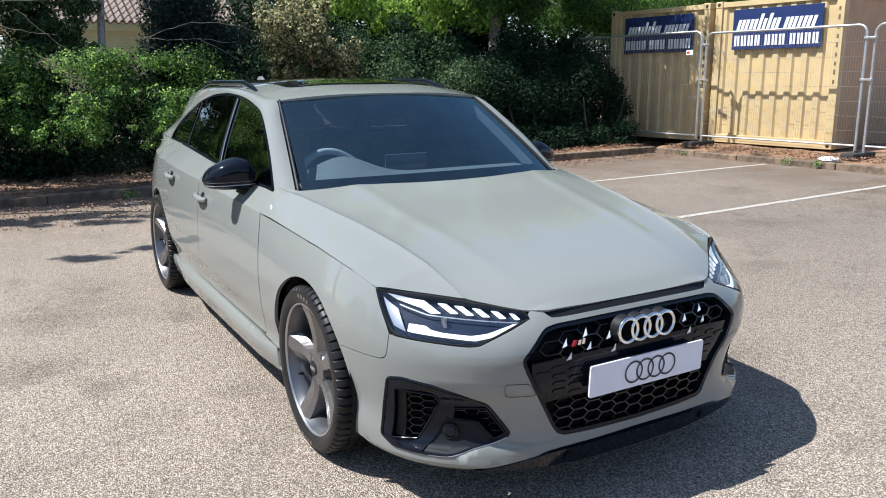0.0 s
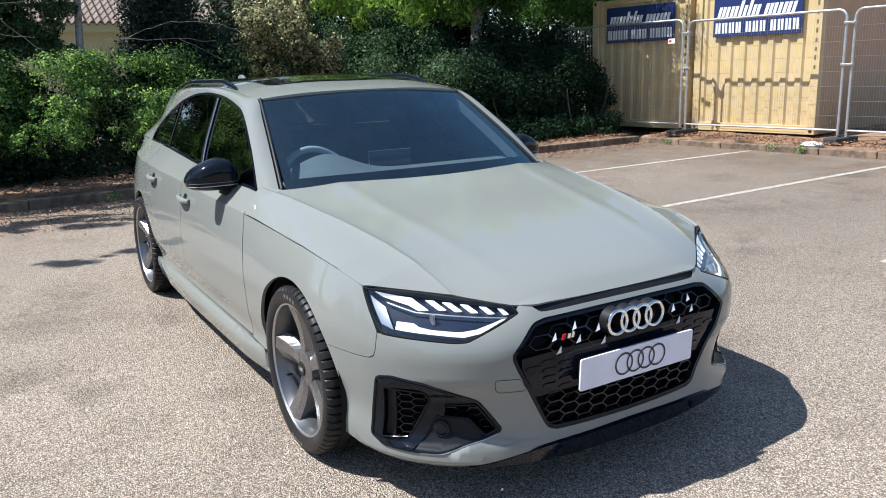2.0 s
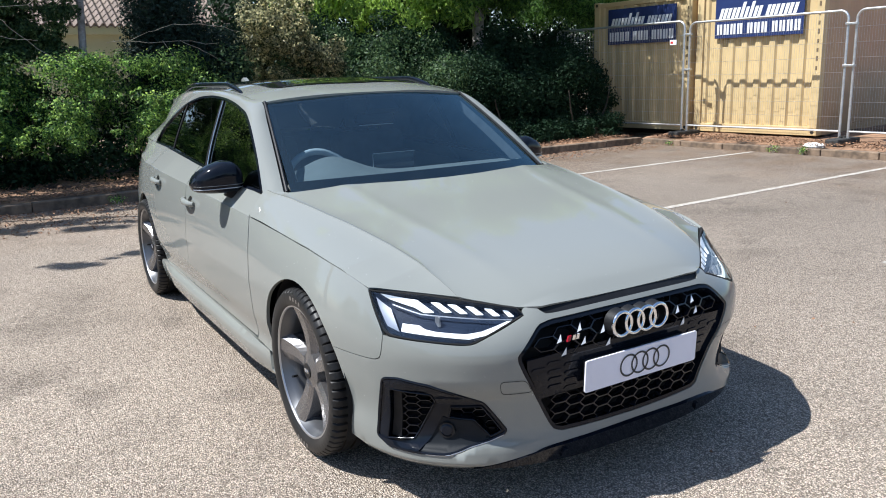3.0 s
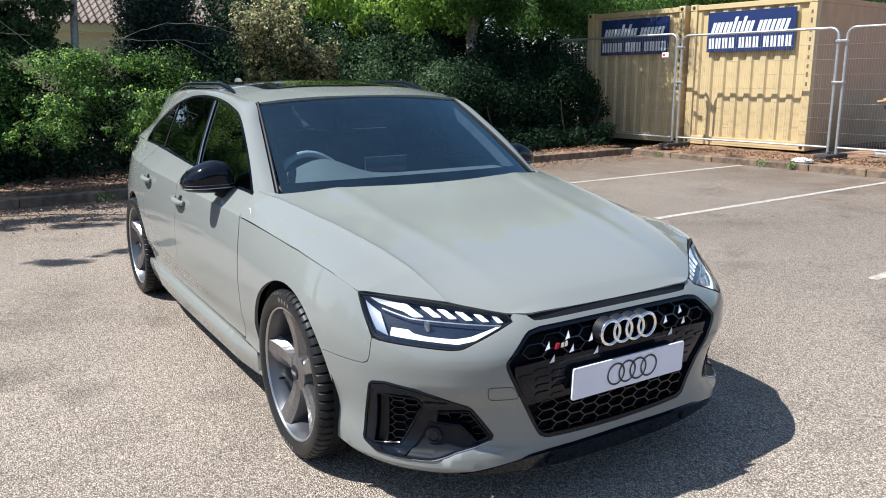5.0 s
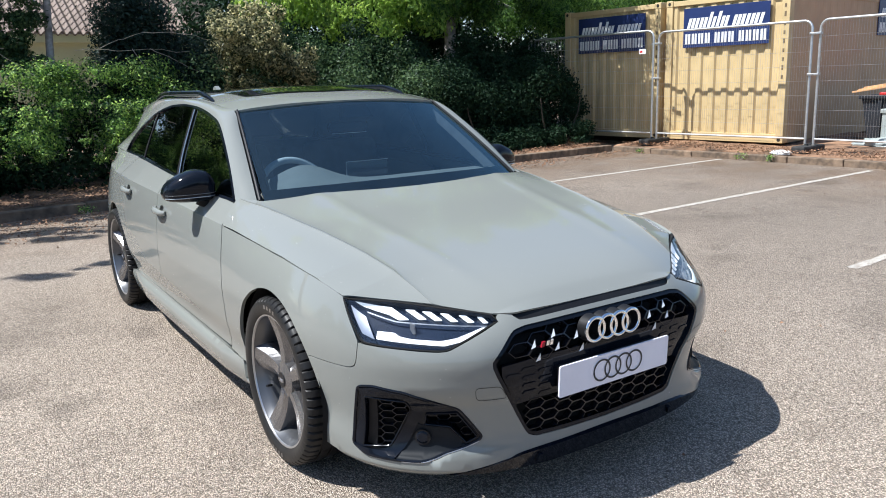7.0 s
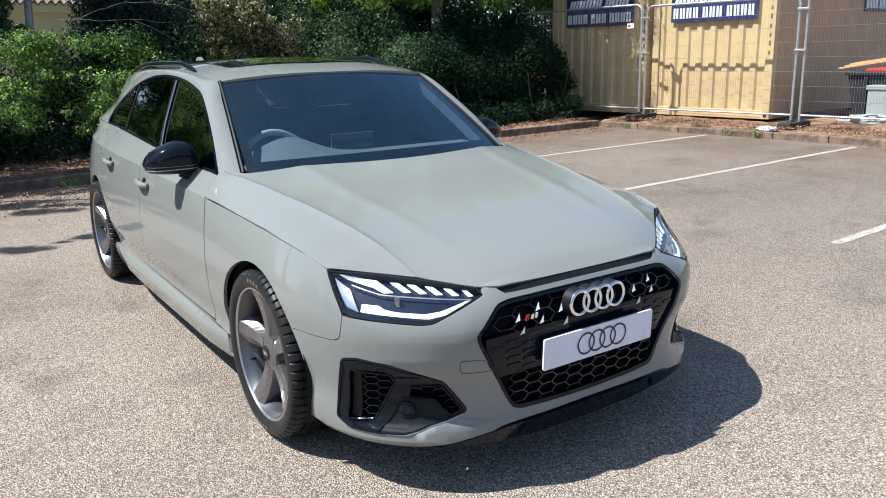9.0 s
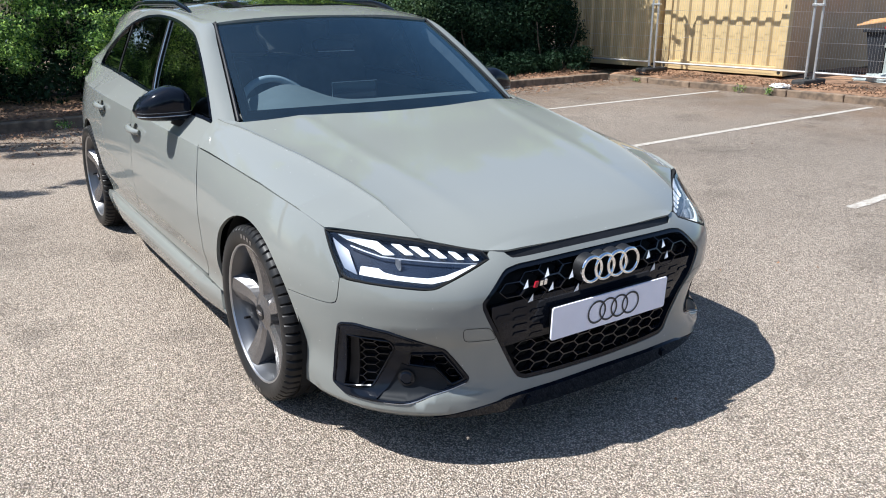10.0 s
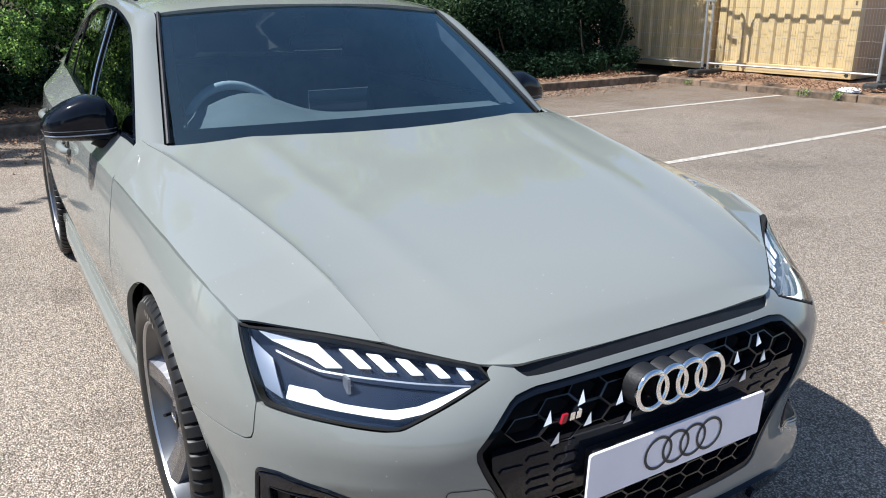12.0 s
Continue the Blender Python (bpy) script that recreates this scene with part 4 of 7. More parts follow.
BELT_Y = [0.55, 1.0, 1.55, 2.0, 2.55, 3.15, 3.7]
BELT_X = [0.776, 0.790, 0.792, 0.772, 0.738, 0.705, 0.665]
BELT_Z = [0.936, 0.962, 0.987, 1.000, 1.013, 1.018, 1.02]


def side(y, z):
    """The side above the shoulder: door tops, side glass."""
    y, z = np.broadcast_arrays(np.asarray(y, float), np.asarray(z, float))
    bx, bz = hermite(BELT_Y, BELT_X, y), hermite(BELT_Y, BELT_Z, y)
    sx, sz = np.interp(y, SY, SX), np.interp(y, SY, SZ)
    low = np.clip((z - sz) / (bz - sz), -0.2, 1)
    up = np.clip((z - bz) / 0.37, 0, 1.3)
    return np.stack([sx + (bx - sx) * low ** 1.0 - 0.15 * up ** 1.15, y, z], -1)


# ---- car materials ----
def paint_material():
    """Solid grey lacquer with a clear coat, fine orange peel and a film of dust and dried spots."""
    m = bpy.data.materials.new("grey_car_paint")
    m.use_nodes = True
    nt = m.node_tree
    n, link = nt.nodes, nt.links.new
    p = n["Principled BSDF"]
    p.inputs["Base Color"].default_value = (0.216, 0.224, 0.206, 1)
    p.inputs["Roughness"].default_value = 0.36
    p.inputs["Coat Weight"].default_value, p.inputs["Coat Roughness"].default_value = 1.0, 0.025
    p.inputs["Coat IOR"].default_value = 1.5
    p.inputs["Specular IOR Level"].default_value = 0.0
    co = n.new("ShaderNodeTexCoord").outputs["Object"]
    big = n.new("ShaderNodeTexNoise")
    big.inputs["Scale"].default_value, big.inputs["Detail"].default_value = 5.0, 6.0
    link(co, big.inputs["Vector"])
    mr = n.new("ShaderNodeMapRange")
    mr.inputs["From Min"].default_value, mr.inputs["From Max"].default_value = 0.3, 0.8
    mr.inputs["To Min"].default_value, mr.inputs["To Max"].default_value = 0.006, 0.018
    link(big.outputs["Fac"], mr.inputs["Value"])
    link(mr.outputs[0], p.inputs["Coat Roughness"])
    peel = n.new("ShaderNodeTexNoise")
    peel.inputs["Scale"].default_value, peel.inputs["Detail"].default_value = 130.0, 2.0
    link(co, peel.inputs["Vector"])
    b = n.new("ShaderNodeBump")
    b.inputs["Strength"].default_value, b.inputs["Distance"].default_value = 0.012, 0.001
    link(peel.outputs["Fac"], b.inputs["Height"])
    link(b.outputs[0], p.inputs["Coat Normal"])
    # sparse pale specks
    vor = n.new("ShaderNodeTexVoronoi")
    vor.inputs["Scale"].default_value = 34.0
    link(co, vor.inputs["Vector"])
    less = n.new("ShaderNodeMath")
    less.operation = "LESS_THAN"
    less.inputs[1].default_value = 0.032
    link(vor.outputs["Distance"], less.inputs[0])
    mix = n.new("ShaderNodeMix")
    mix.data_type = "RGBA"
    mix.inputs["A"].default_value, mix.inputs["B"].default_value = (0.216, 0.224, 0.206, 1), (0.75, 0.75, 0.72, 1)
    link(less.outputs[0], mix.inputs["Factor"])
    link(mix.outputs["Result"], p.inputs["Base Color"])
    return m


M_PAINT = paint_material()
M_GLOSS = material("gloss_black_trim", (0.006, 0.008, 0.013), 0.08, vary=0.2, scale=20, spec=0.28)
M_BLACK = material("matt_black_plastic", (0.011, 0.011, 0.012), 0.5, vary=0.2, scale=30, bump=0.1, bump_scale=200, spec=0.3)
M_DARK = material("dark_cavity", (0.006, 0.006, 0.006), 0.9)
M_FRIT = material("black_ceramic_border", (0.0015, 0.0015, 0.0018), 0.9, spec=0.02)
M_CHROME = material("chrome", (0.86, 0.87, 0.88), 0.08, metal=1.0)
M_TIP = material("bright_satin_insert", (0.80, 0.80, 0.80), 0.38, metal=0.35)
M_ALU = material("satin_aluminium", (0.78, 0.79, 0.80), 0.28, metal=1.0)
M_RIM = material("grey_painted_alloy", (0.21, 0.205, 0.208), 0.26, metal=0.8, coat=0.25, vary=0.06, scale=14)
M_LIP = material("machined_alloy_lip", (0.50, 0.50, 0.51), 0.30, metal=0.9)
M_TYRE = material("tyre_rubber", (0.017, 0.0165, 0.0165), 0.42, vary=0.25, scale=14, second=(0.03, 0.027, 0.025), second_scale=9, second_at=0.66, spec=0.25)
M_DISC = material("brake_disc_steel", (0.30, 0.29, 0.28), 0.35, metal=0.9, vary=0.15, scale=8)
M_BRAKE = material("rusty_dark_disc", (0.055, 0.050, 0.048), 0.5, metal=0.6, vary=0.2, scale=12)
M_PLATE = material("white_show_plate", (0.78, 0.78, 0.86), 0.35, vary=0.03, scale=12)
M_RINGPRINT = material("dark_grey_print", (0.035, 0.037, 0.042), 0.5)
M_BADGERED = material("red_badge", (0.30, 0.008, 0.02), 0.3)
M_HOUSING = material("dark_lamp_housing", (0.012, 0.018, 0.033), 0.18, coat=0.5, vary=0.2, scale=14)
M_REFLECTOR = material("lamp_reflector", (0.46, 0.48, 0.52), 0.32, metal=0.8, vary=0.08, scale=18)
M_MESH = material("satin_black_mesh", (0.009, 0.010, 0.014), 0.18, coat=0.3, spec=0.4)
M_SCOOP = material("satin_black_plastic", (0.011, 0.013, 0.016), 0.55, vary=0.1, scale=20, spec=0.2)
M_CELL = material("gloss_black_honeycomb", (0.008, 0.009, 0.013), 0.12, coat=0.3, spec=0.4)
M_TAIL = material("red_tail_lens", (0.30, 0.008, 0.01), 0.12, coat=0.5)
M_FABRIC = material("dark_seat_leather", (0.085, 0.088, 0.094), 0.6, vary=0.2, scale=16)
M_DASH = material("grey_dashboard_plastic", (0.135, 0.138, 0.130), 0.65, vary=0.12, scale=9, bump=0.1, bump_scale=160)
M_STEER = material("pale_worn_leather", (0.40, 0.41, 0.41), 0.55, vary=0.1, scale=30)
M_BARREL = material("satin_alloy_barrel", (0.125, 0.127, 0.133), 0.34, metal=0.7, vary=0.1, scale=12)
M_SCREEN = material("dark_display_glass", (0.010, 0.012, 0.016), 0.12, coat=0.5)
M_SUNROOF = material("black_roof_glass", (0.006, 0.007, 0.009), 0.03, spec=0.35, vary=0.1, scale=6)


def glass_material(name, tint, clear, coating=(1.0, 1.0, 1.0), dust=0.0):
    """A tinted pane: what passes is dimmed by the tint, what is thrown back follows Fresnel."""
    m = bpy.data.materials.new(name)
    m.use_nodes = True
    n, link = m.node_tree.nodes, m.node_tree.links.new
    n.remove(n["Principled BSDF"])
    t, g, mix, fr = n.new("ShaderNodeBsdfTransparent"), n.new("ShaderNodeBsdfGlossy"), n.new("ShaderNodeMixShader"), n.new("ShaderNodeFresnel")
    t.inputs["Color"].default_value = (*tint, 1)
    g.inputs["Roughness"].default_value = 0.015
    g.inputs["Color"].default_value = (*coating, 1)
    fr.inputs["IOR"].default_value = clear
    link(fr.outputs[0], mix.inputs[0])
    link(t.outputs[0], mix.inputs[1])
    link(g.outputs[0], mix.inputs[2])
    last = mix
    if dust:
        # a thin film of dust, thicker in blotches, tinted blue to add sky haze
        film_, d, noise, co = n.new("ShaderNodeMixShader"), n.new("ShaderNodeBsdfDiffuse"), n.new("ShaderNodeTexNoise"), n.new("ShaderNodeTexCoord")
        d.inputs["Color"].default_value = (0.46, 0.60, 0.66, 1)
        noise.inputs["Scale"].default_value = 7.0
        noise.inputs["Detail"].default_value = 8.0
        spread = n.new("ShaderNodeMapRange")
        spread.inputs["From Min"].default_value, spread.inputs["From Max"].default_value = 0.25, 0.75
        spread.inputs["To Min"].default_value, spread.inputs["To Max"].default_value = dust * 0.6, dust * 1.4
        link(co.outputs["Object"], noise.inputs["Vector"])
        link(noise.outputs[0], spread.inputs["Value"])
        link(spread.outputs[0], film_.inputs[0])
        link(mix.outputs[0], film_.inputs[1])
        link(d.outputs[0], film_.inputs[2])
        last = film_
    link(last.outputs[0], n["Material Output"].inputs["Surface"])
    return m


M_SCREENGLASS = glass_material("tinted_windscreen_glass", (0.46, 0.64, 0.78), 1.85, (0.58, 0.90, 1.0), dust=0.011)
M_SIDEGLASS = glass_material("dark_privacy_glass", (0.10, 0.125, 0.115), 1.55)
M_FRONTGLASS = glass_material("green_tinted_side_glass", (0.10, 0.15, 0.125), 1.9)
M_LENS = glass_material("clear_lamp_lens", (0.93, 0.95, 0.97), 1.5)


def glow_material(name, color, strength):
    m = bpy.data.materials.new(name)
    m.use_nodes = True
    p = m.node_tree.nodes["Principled BSDF"]
    p.inputs["Base Color"].default_value = (0.8, 0.8, 0.8, 1)
    p.inputs["Emission Color"].default_value = (*color, 1)
    p.inputs["Emission Strength"].default_value = strength
    p.inputs["Roughness"].default_value = 0.25
    return m


M_DRL = glow_material("lit_daytime_light", (0.93, 0.97, 1.0), 0.32)

# ---- car panels ----
from mathutils.geometry import delaunay_2d_cdt


def smooth_line(points, step=0.02, closed=False):
    """Catmull-Rom through points, evenly stepped."""
    p = np.asarray(points, float)
    if len(p) < 3:
        n = max(2, int(np.linalg.norm(p[1] - p[0]) / step) + 1)
        return p[0] + (p[1] - p[0]) * np.linspace(0, 1, n)[:, None]
    q = np.vstack([p[-1], p, p[0], p[1]]) if closed else np.vstack([2 * p[0] - p[1], p, 2 * p[-1] - p[-2]])
    out = []
    for i in range(1, len(q) - 2):
        n = max(2, int(np.linalg.norm(q[i + 1] - q[i]) / step) + 1)
        t = np.linspace(0, 1, n, endpoint=False)[:, None]
        out.append(0.5 * (2 * q[i] + (q[i + 1] - q[i - 1]) * t + (2 * q[i - 1] - 5 * q[i] + 4 * q[i + 1] - q[i + 2]) * t**2 + (3 * q[i] - q[i - 1] - 3 * q[i + 1] + q[i + 2]) * t**3))
    out = np.vstack(out)
    return out if closed else np.vstack([out, p[-1]])


def loop(*segments, step=0.02):
    """A closed outline from smooth segments that meet at corners."""
    pts = []
    for s in segments:
        line = smooth_line(s, step)
        if pts and np.linalg.norm(pts[-1] - line[0]) < 1e-6:
            line = line[1:]
        pts += list(line)
    if np.linalg.norm(pts[0] - pts[-1]) < 1e-6:
        pts.pop()
    return np.array(pts)


def rounded(points, radius=0.01, step=0.01):
    """A polygon with rounded corners."""
    p = np.asarray(points, float)
    out = []
    n = len(p)
    for i in range(n):
        a, b, c = p[i - 1], p[i], p[(i + 1) % n]
        u, v = (a - b) / np.linalg.norm(a - b), (c - b) / np.linalg.norm(c - b)
        r = min(radius, 0.45 * np.linalg.norm(a - b), 0.45 * np.linalg.norm(c - b))
        for t in np.linspace(0, 1, 5):
            out.append((1 - t) ** 2 * (b + u * r) + 2 * t * (1 - t) * b + t**2 * (b + v * r))
    out.append(out[0])
    q = []
    for a, b in zip(out[:-1], out[1:]):
        k = max(1, int(np.linalg.norm(b - a) / step))
        q += [a + (b - a) * j / k for j in range(k)]
    return np.array(q)


def inside(pts, poly):
    x, y = pts[:, 0], pts[:, 1]
    res = np.zeros(len(pts), bool)
    for (x0, y0), (x1, y1) in zip(poly, np.roll(poly, -1, 0)):
        cross = ((y0 > y) != (y1 > y)) & (x < (x1 - x0) * (y - y0) / (y1 - y0 + 1e-12) + x0)
        res ^= cross
    return res


def inset(poly, d):
    """The outline moved inwards by d (d < 0: outwards)."""
    p = np.asarray(poly, float)
    area = 0.5 * np.sum(p[:, 0] * np.roll(p[:, 1], -1) - np.roll(p[:, 0], -1) * p[:, 1])
    t = np.roll(p, -1, 0) - np.roll(p, 1, 0)
    t /= np.linalg.norm(t, axis=1)[:, None] + 1e-12
    return p + np.stack([-t[:, 1], t[:, 0]], 1) * d * (1 if area > 0 else -1)


def fill(outline, holes=(), step=0.03):
    """A plane outline with holes, cut into even triangles: points, triangles, and the edge loops."""
    loops = [np.asarray(outline, float)] + [np.asarray(h, float) for h in holes]
    pts = np.vstack(loops)
    edges, k = [], 0
    for l in loops:
        n = len(l)
        edges += [(k + i, k + (i + 1) % n) for i in range(n)]
        k += n
    lo, hi = loops[0].min(0), loops[0].max(0)
    gx, gy = np.meshgrid(np.arange(lo[0] + step / 2, hi[0], step), np.arange(lo[1] + step / 2, hi[1], step))
    gx = gx + (np.arange(gx.shape[0]) % 2)[:, None] * step * 0.5
    g = np.stack([gx.ravel(), gy.ravel()], 1)
    ok = inside(g, loops[0])
    for h in loops[1:]:
        ok &= ~inside(g, h)
    g = g[ok]
    if len(g):
        near = np.min(((g[:, None] - pts[None]) ** 2).sum(-1), 1)
        g = g[near > (0.45 * step) ** 2]
    allp = np.vstack([pts, g]) if len(g) else pts
    v, _, f, _, _, _ = delaunay_2d_cdt([Vector(p) for p in allp], edges, [], 2, 1e-7)
    v = np.array([tuple(p) for p in v])
    tri = []
    mid = []
    for t in f:
        for i in range(1, len(t) - 1):
            tri.append((t[0], t[i], t[i + 1]))
    tri = np.array(tri)
    mid = v[tri].mean(1)
    keep = inside(mid, loops[0])
    for h in loops[1:]:
        keep &= ~inside(mid, h)
    return v, tri[keep]


def normals_of(fun, p):
    e = 1.5e-3
    a = fun(p[:, 0] + e, p[:, 1]) - fun(p[:, 0] - e, p[:, 1])
    b = fun(p[:, 0], p[:, 1] + e) - fun(p[:, 0], p[:, 1] - e)
    n = np.cross(a, b)
    n /= np.linalg.norm(n, axis=1)[:, None] + 1e-12
    return n


MID = np.array([0.0, 1.5, 0.75])


def panel(name, patches, mat, parent, mirror=False, offset=0.0, skirt=0.014, step=0.03, label=""):
    """A sheet over one or more patches (outline, surface[, holes]): lies on the surface, with its edge turned in."""
    V, N, F = [], [], []
    for patch in patches:
        outline, fun = patch[0], patch[1]
        holes = patch[2] if len(patch) > 2 else ()
        p, tri = fill(outline, holes, step)
        q, n = fun(p[:, 0], p[:, 1]), normals_of(fun, p)
        centre = MID.copy()
        away = ((q - centre) * n * np.array([1, 0.35, 1.2])).sum()
        if away < 0:
            n = -n
        q = q + n * offset
        base = sum(len(x) for x in V)
        fn = np.cross(q[tri[:, 1]] - q[tri[:, 0]], q[tri[:, 2]] - q[tri[:, 0]])
        flip = (fn * n[tri[:, 0]]).sum(1) < 0
        tri[flip] = tri[flip][:, ::-1]
        V.append(q)
        N.append(n)
        F += [tuple(t + base) for t in tri]
        if skirt:
            count = {}
            for t in tri:
                for a, b in ((t[0], t[1]), (t[1], t[2]), (t[2], t[0])):
                    count[(a, b)] = True
            rim = [(a, b) for a, b in count if (b, a) not in count]
            ids = sorted({a for e in rim for a in e})
            top = {a: base + len(q) + i for i, a in enumerate(ids)}
            low = {a: base + len(q) + len(ids) + i for i, a in enumerate(ids)}
            V.append(q[ids])
            V.append(q[ids] - n[ids] * skirt)
            N.append(np.zeros((2 * len(ids), 3)))
            F += [(top[b], top[a], low[a], low[b]) for a, b in rim]
    V, N = np.vstack(V), np.vstack(N)
    if mirror:
        V, N = V * [-1, 1, 1], N * [-1, 1, 1]
        F = [t[::-1] for t in F]
    ob = link_mesh(name, V, F, mat, parent, label, smooth=True)
    ob.data.normals_split_custom_set_from_vertices([tuple(x) for x in N])
    return ob


def lower_full(u, z):
    q = lower(np.abs(u), z)
    q[..., 0] *= np.where(np.asarray(u) < 0, -1, 1)
    return q


def hood_full(x, y):
    q = hood(x, y)
    q[..., 0] = x
    return q


def both_sides(half):
    """A half outline from the middle's one end to the other, closed with its mirror image."""
    h = np.asarray(half, float)
    m = h[::-1] * [-1, 1]
    return np.vstack([h, m[(1 if abs(h[-1, 0]) < 1e-9 else 0): (-1 if abs(h[0, 0]) < 1e-9 else None)]])


def arch(yc, r, a0, a1, n=40):
    """Part of a wheel arch as u, z; angles in degrees from the rear over the top to the front."""
    a = np.radians(np.linspace(a0, a1, n))
    return np.stack([at_y(yc + r * np.cos(a)), 0.33 + r * np.sin(a)], 1)


def shoulder(y0, y1, n=40):
    y = np.linspace(y0, y1, n)
    u = np.interp(y, SY, CU)
    return np.stack([u, hermite(CU, SZ, u)], 1)


car = thing("estate_car", "grey estate car with gloss black trim parked on asphalt", "car")
G = 0.0022  # half a shut line

# front bumper
BUMPER = np.vstack([
    smooth_line([(0.0, 0.228), (0.20, 0.228), (0.345, 0.226)]), smooth_line([(0.345, 0.226), (0.44, 0.218), (0.54, 0.204), (0.64, 0.186), (0.80, 0.168), (1.00, 0.176), (1.095, 0.20)])[1:],
    arch(0.0, 0.362, 200, 148, 24), smooth_line([(at_y(-0.307), 0.523), (1.01, 0.526), (0.966, 0.532), (0.949, 0.551), (0.938, 0.616)])[1:],
    smooth_line([(0.938, 0.616), (0.911, 0.613)])[1:], smooth_line([(0.911, 0.613), (0.787, 0.607), (0.66, 0.601), (0.622, 0.606)])[1:], smooth_line([(0.622, 0.606), (0.526, 0.645), (0.457, 0.671)])[1:],
    smooth_line([(0.457, 0.671), (0.463, 0.684), (0.442, 0.692), (0.402, 0.689)])[1:], smooth_line([(0.402, 0.689), (0.376, 0.6725), (0.345, 0.668), (0.20, 0.671), (0.0, 0.672)])[1:]])
GRILLE = np.vstack([smooth_line([(0.0, 0.658), (0.2, 0.657), (0.35, 0.653)]), smooth_line([(0.35, 0.653), (0.38, 0.649), (0.418, 0.636), (0.482, 0.570)])[1:], smooth_line([(0.482, 0.570), (0.491, 0.558), (0.489, 0.538)])[1:],
                    smooth_line([(0.489, 0.538), (0.463, 0.482), (0.368, 0.308)])[1:], smooth_line([(0.368, 0.308), (0.346, 0.276), (0.312, 0.263)])[1:], smooth_line([(0.312, 0.263), (0.15, 0.258), (0.0, 0.256)])[1:]])
GRILLE = both_sides(GRILLE)
INTAKE = rounded([(1.000, 0.250), (0.989, 0.344), (0.960, 0.462), (0.945, 0.474), (0.890, 0.483), (0.780, 0.471), (0.695, 0.442), (0.600, 0.404), (0.516, 0.300), (0.524, 0.284), (0.578, 0.262), (0.702, 0.231), (0.742, 0.224), (0.814, 0.222), (0.940, 0.222)], 0.014)
bumper = panel("front_bumper", [(both_sides(BUMPER), lower_full, (GRILLE, INTAKE, INTAKE * [-1, 1]))], M_PAINT, car, step=0.024, skirt=0.02)

# splitter
SPLIT = np.vstack([smooth_line([(0.0, 0.158), (0.25, 0.162), (0.46, 0.176), (0.635, 0.184)]), smooth_line([(0.635, 0.181), (0.54, 0.200), (0.44, 0.217), (0.345, 0.228), (0.0, 0.232)])[1:]])


def splitter_face(u, z):
    """Stands out below the bumper's edge and leans back towards the ground."""
    q = lower_full(u, 0 * np.asarray(z) + 0.205)
    q[..., 1] += (0.215 - np.asarray(z)) * 0.35
    q[..., 2] = z
    return q


panel("front_splitter", [(both_sides(SPLIT), splitter_face)], M_GLOSS, car, offset=0.004, skirt=0.06)
for s in (-1, 1):
    panel("splitter_fin", [(rounded([(s * 0.315, 0.182), (s * 0.330, 0.182), (s * 0.322, 0.212), (s * 0.307, 0.212)], 0.003), splitter_face)], M_GLOSS, car, offset=0.012, skirt=0.02, step=0.01)

# slot under the bonnet edge
STRIP = np.vstack([smooth_line([(0.0, 0.673), (0.20, 0.672), (0.352, 0.668)]), smooth_line([(0.352, 0.666), (0.405, 0.676), (0.385, 0.690)])[1:], smooth_line([(0.385, 0.690), (0.2, 0.694), (0.0, 0.695)])[1:]])
panel("bonnet_seal", [(both_sides(STRIP), lower_full)], M_BLACK, car, offset=-0.005, skirt=0.04)

# bonnet
HOOD_EDGE = [(0.0, -0.813), (0.20, -0.811), (0.352, -0.802)]
hood_loop = np.vstack([
    smooth_line(HOOD_EDGE), smooth_line([(0.352, -0.802), (0.38, -0.794), (0.431, -0.761), (0.534, -0.672), (0.658, -0.557), (0.797, -0.436)])[1:],
    smooth_line([(0.797, -0.436), (0.823, -0.297), (0.841, -0.032), (0.852, 0.25), (0.863, 0.576)])[1:],
    smooth_line([(0.863, 0.576), (0.836, 0.600), (0.781, 0.624)])[1:], smooth_line([(0.781, 0.624), (0.75, 0.580), (0.722, 0.522)])[1:],
    smooth_line([(0.722, 0.522), (0.70, 0.480), (0.6, 0.432), (0.4, 0.390), (0.2, 0.357), (0.0, 0.346)])[1:]])


def bonnet_in(x, y):
    q = hood(x, y, -1)
    q[..., 0] = x
    return q


def bonnet_out(x, y):
    q = hood(x, y, 1)
    q[..., 0] = x
    return q


# the sheet folds along a crease on each side
_off = hood_loop[:, 0] - (0.672 + 0.155 * hood_loop[:, 1])
_cut = [i for i in range(len(_off) - 1) if (_off[i] > 0) != (_off[i + 1] > 0)]
_c = [hood_loop[i] + (hood_loop[i + 1] - hood_loop[i]) * (_off[i] / (_off[i] - _off[i + 1])) for i in (_cut[0], _cut[-1])]
_ys = np.linspace(_c[0][1], _c[1][1], 90)
_fold = np.stack([0.672 + 0.155 * _ys, _ys], 1)
_inner_half = np.vstack([hood_loop[:_cut[0] + 1], _fold, hood_loop[_cut[-1] + 1:]])
_outer = np.vstack([_fold[:1], hood_loop[_cut[0] + 1:_cut[-1] + 1], _fold[:0:-1]])
panel("bonnet", [(both_sides(_inner_half), bonnet_in), (_outer, bonnet_out), (_outer[::-1] * [-1, 1], bonnet_out)], M_PAINT, car, step=0.011, skirt=0.007)

# scuttle between bonnet and windscreen
_scut = np.vstack([smooth_line([(0.0, 0.30), (0.2, 0.315), (0.4, 0.345), (0.6, 0.405), (0.70, 0.460)]), smooth_line([(0.70, 0.460), (0.725, 0.60)])[1:], smooth_line([(0.725, 0.60), (0.6, 0.53), (0.4, 0.465), (0.2, 0.425), (0.0, 0.412)])[1:]])
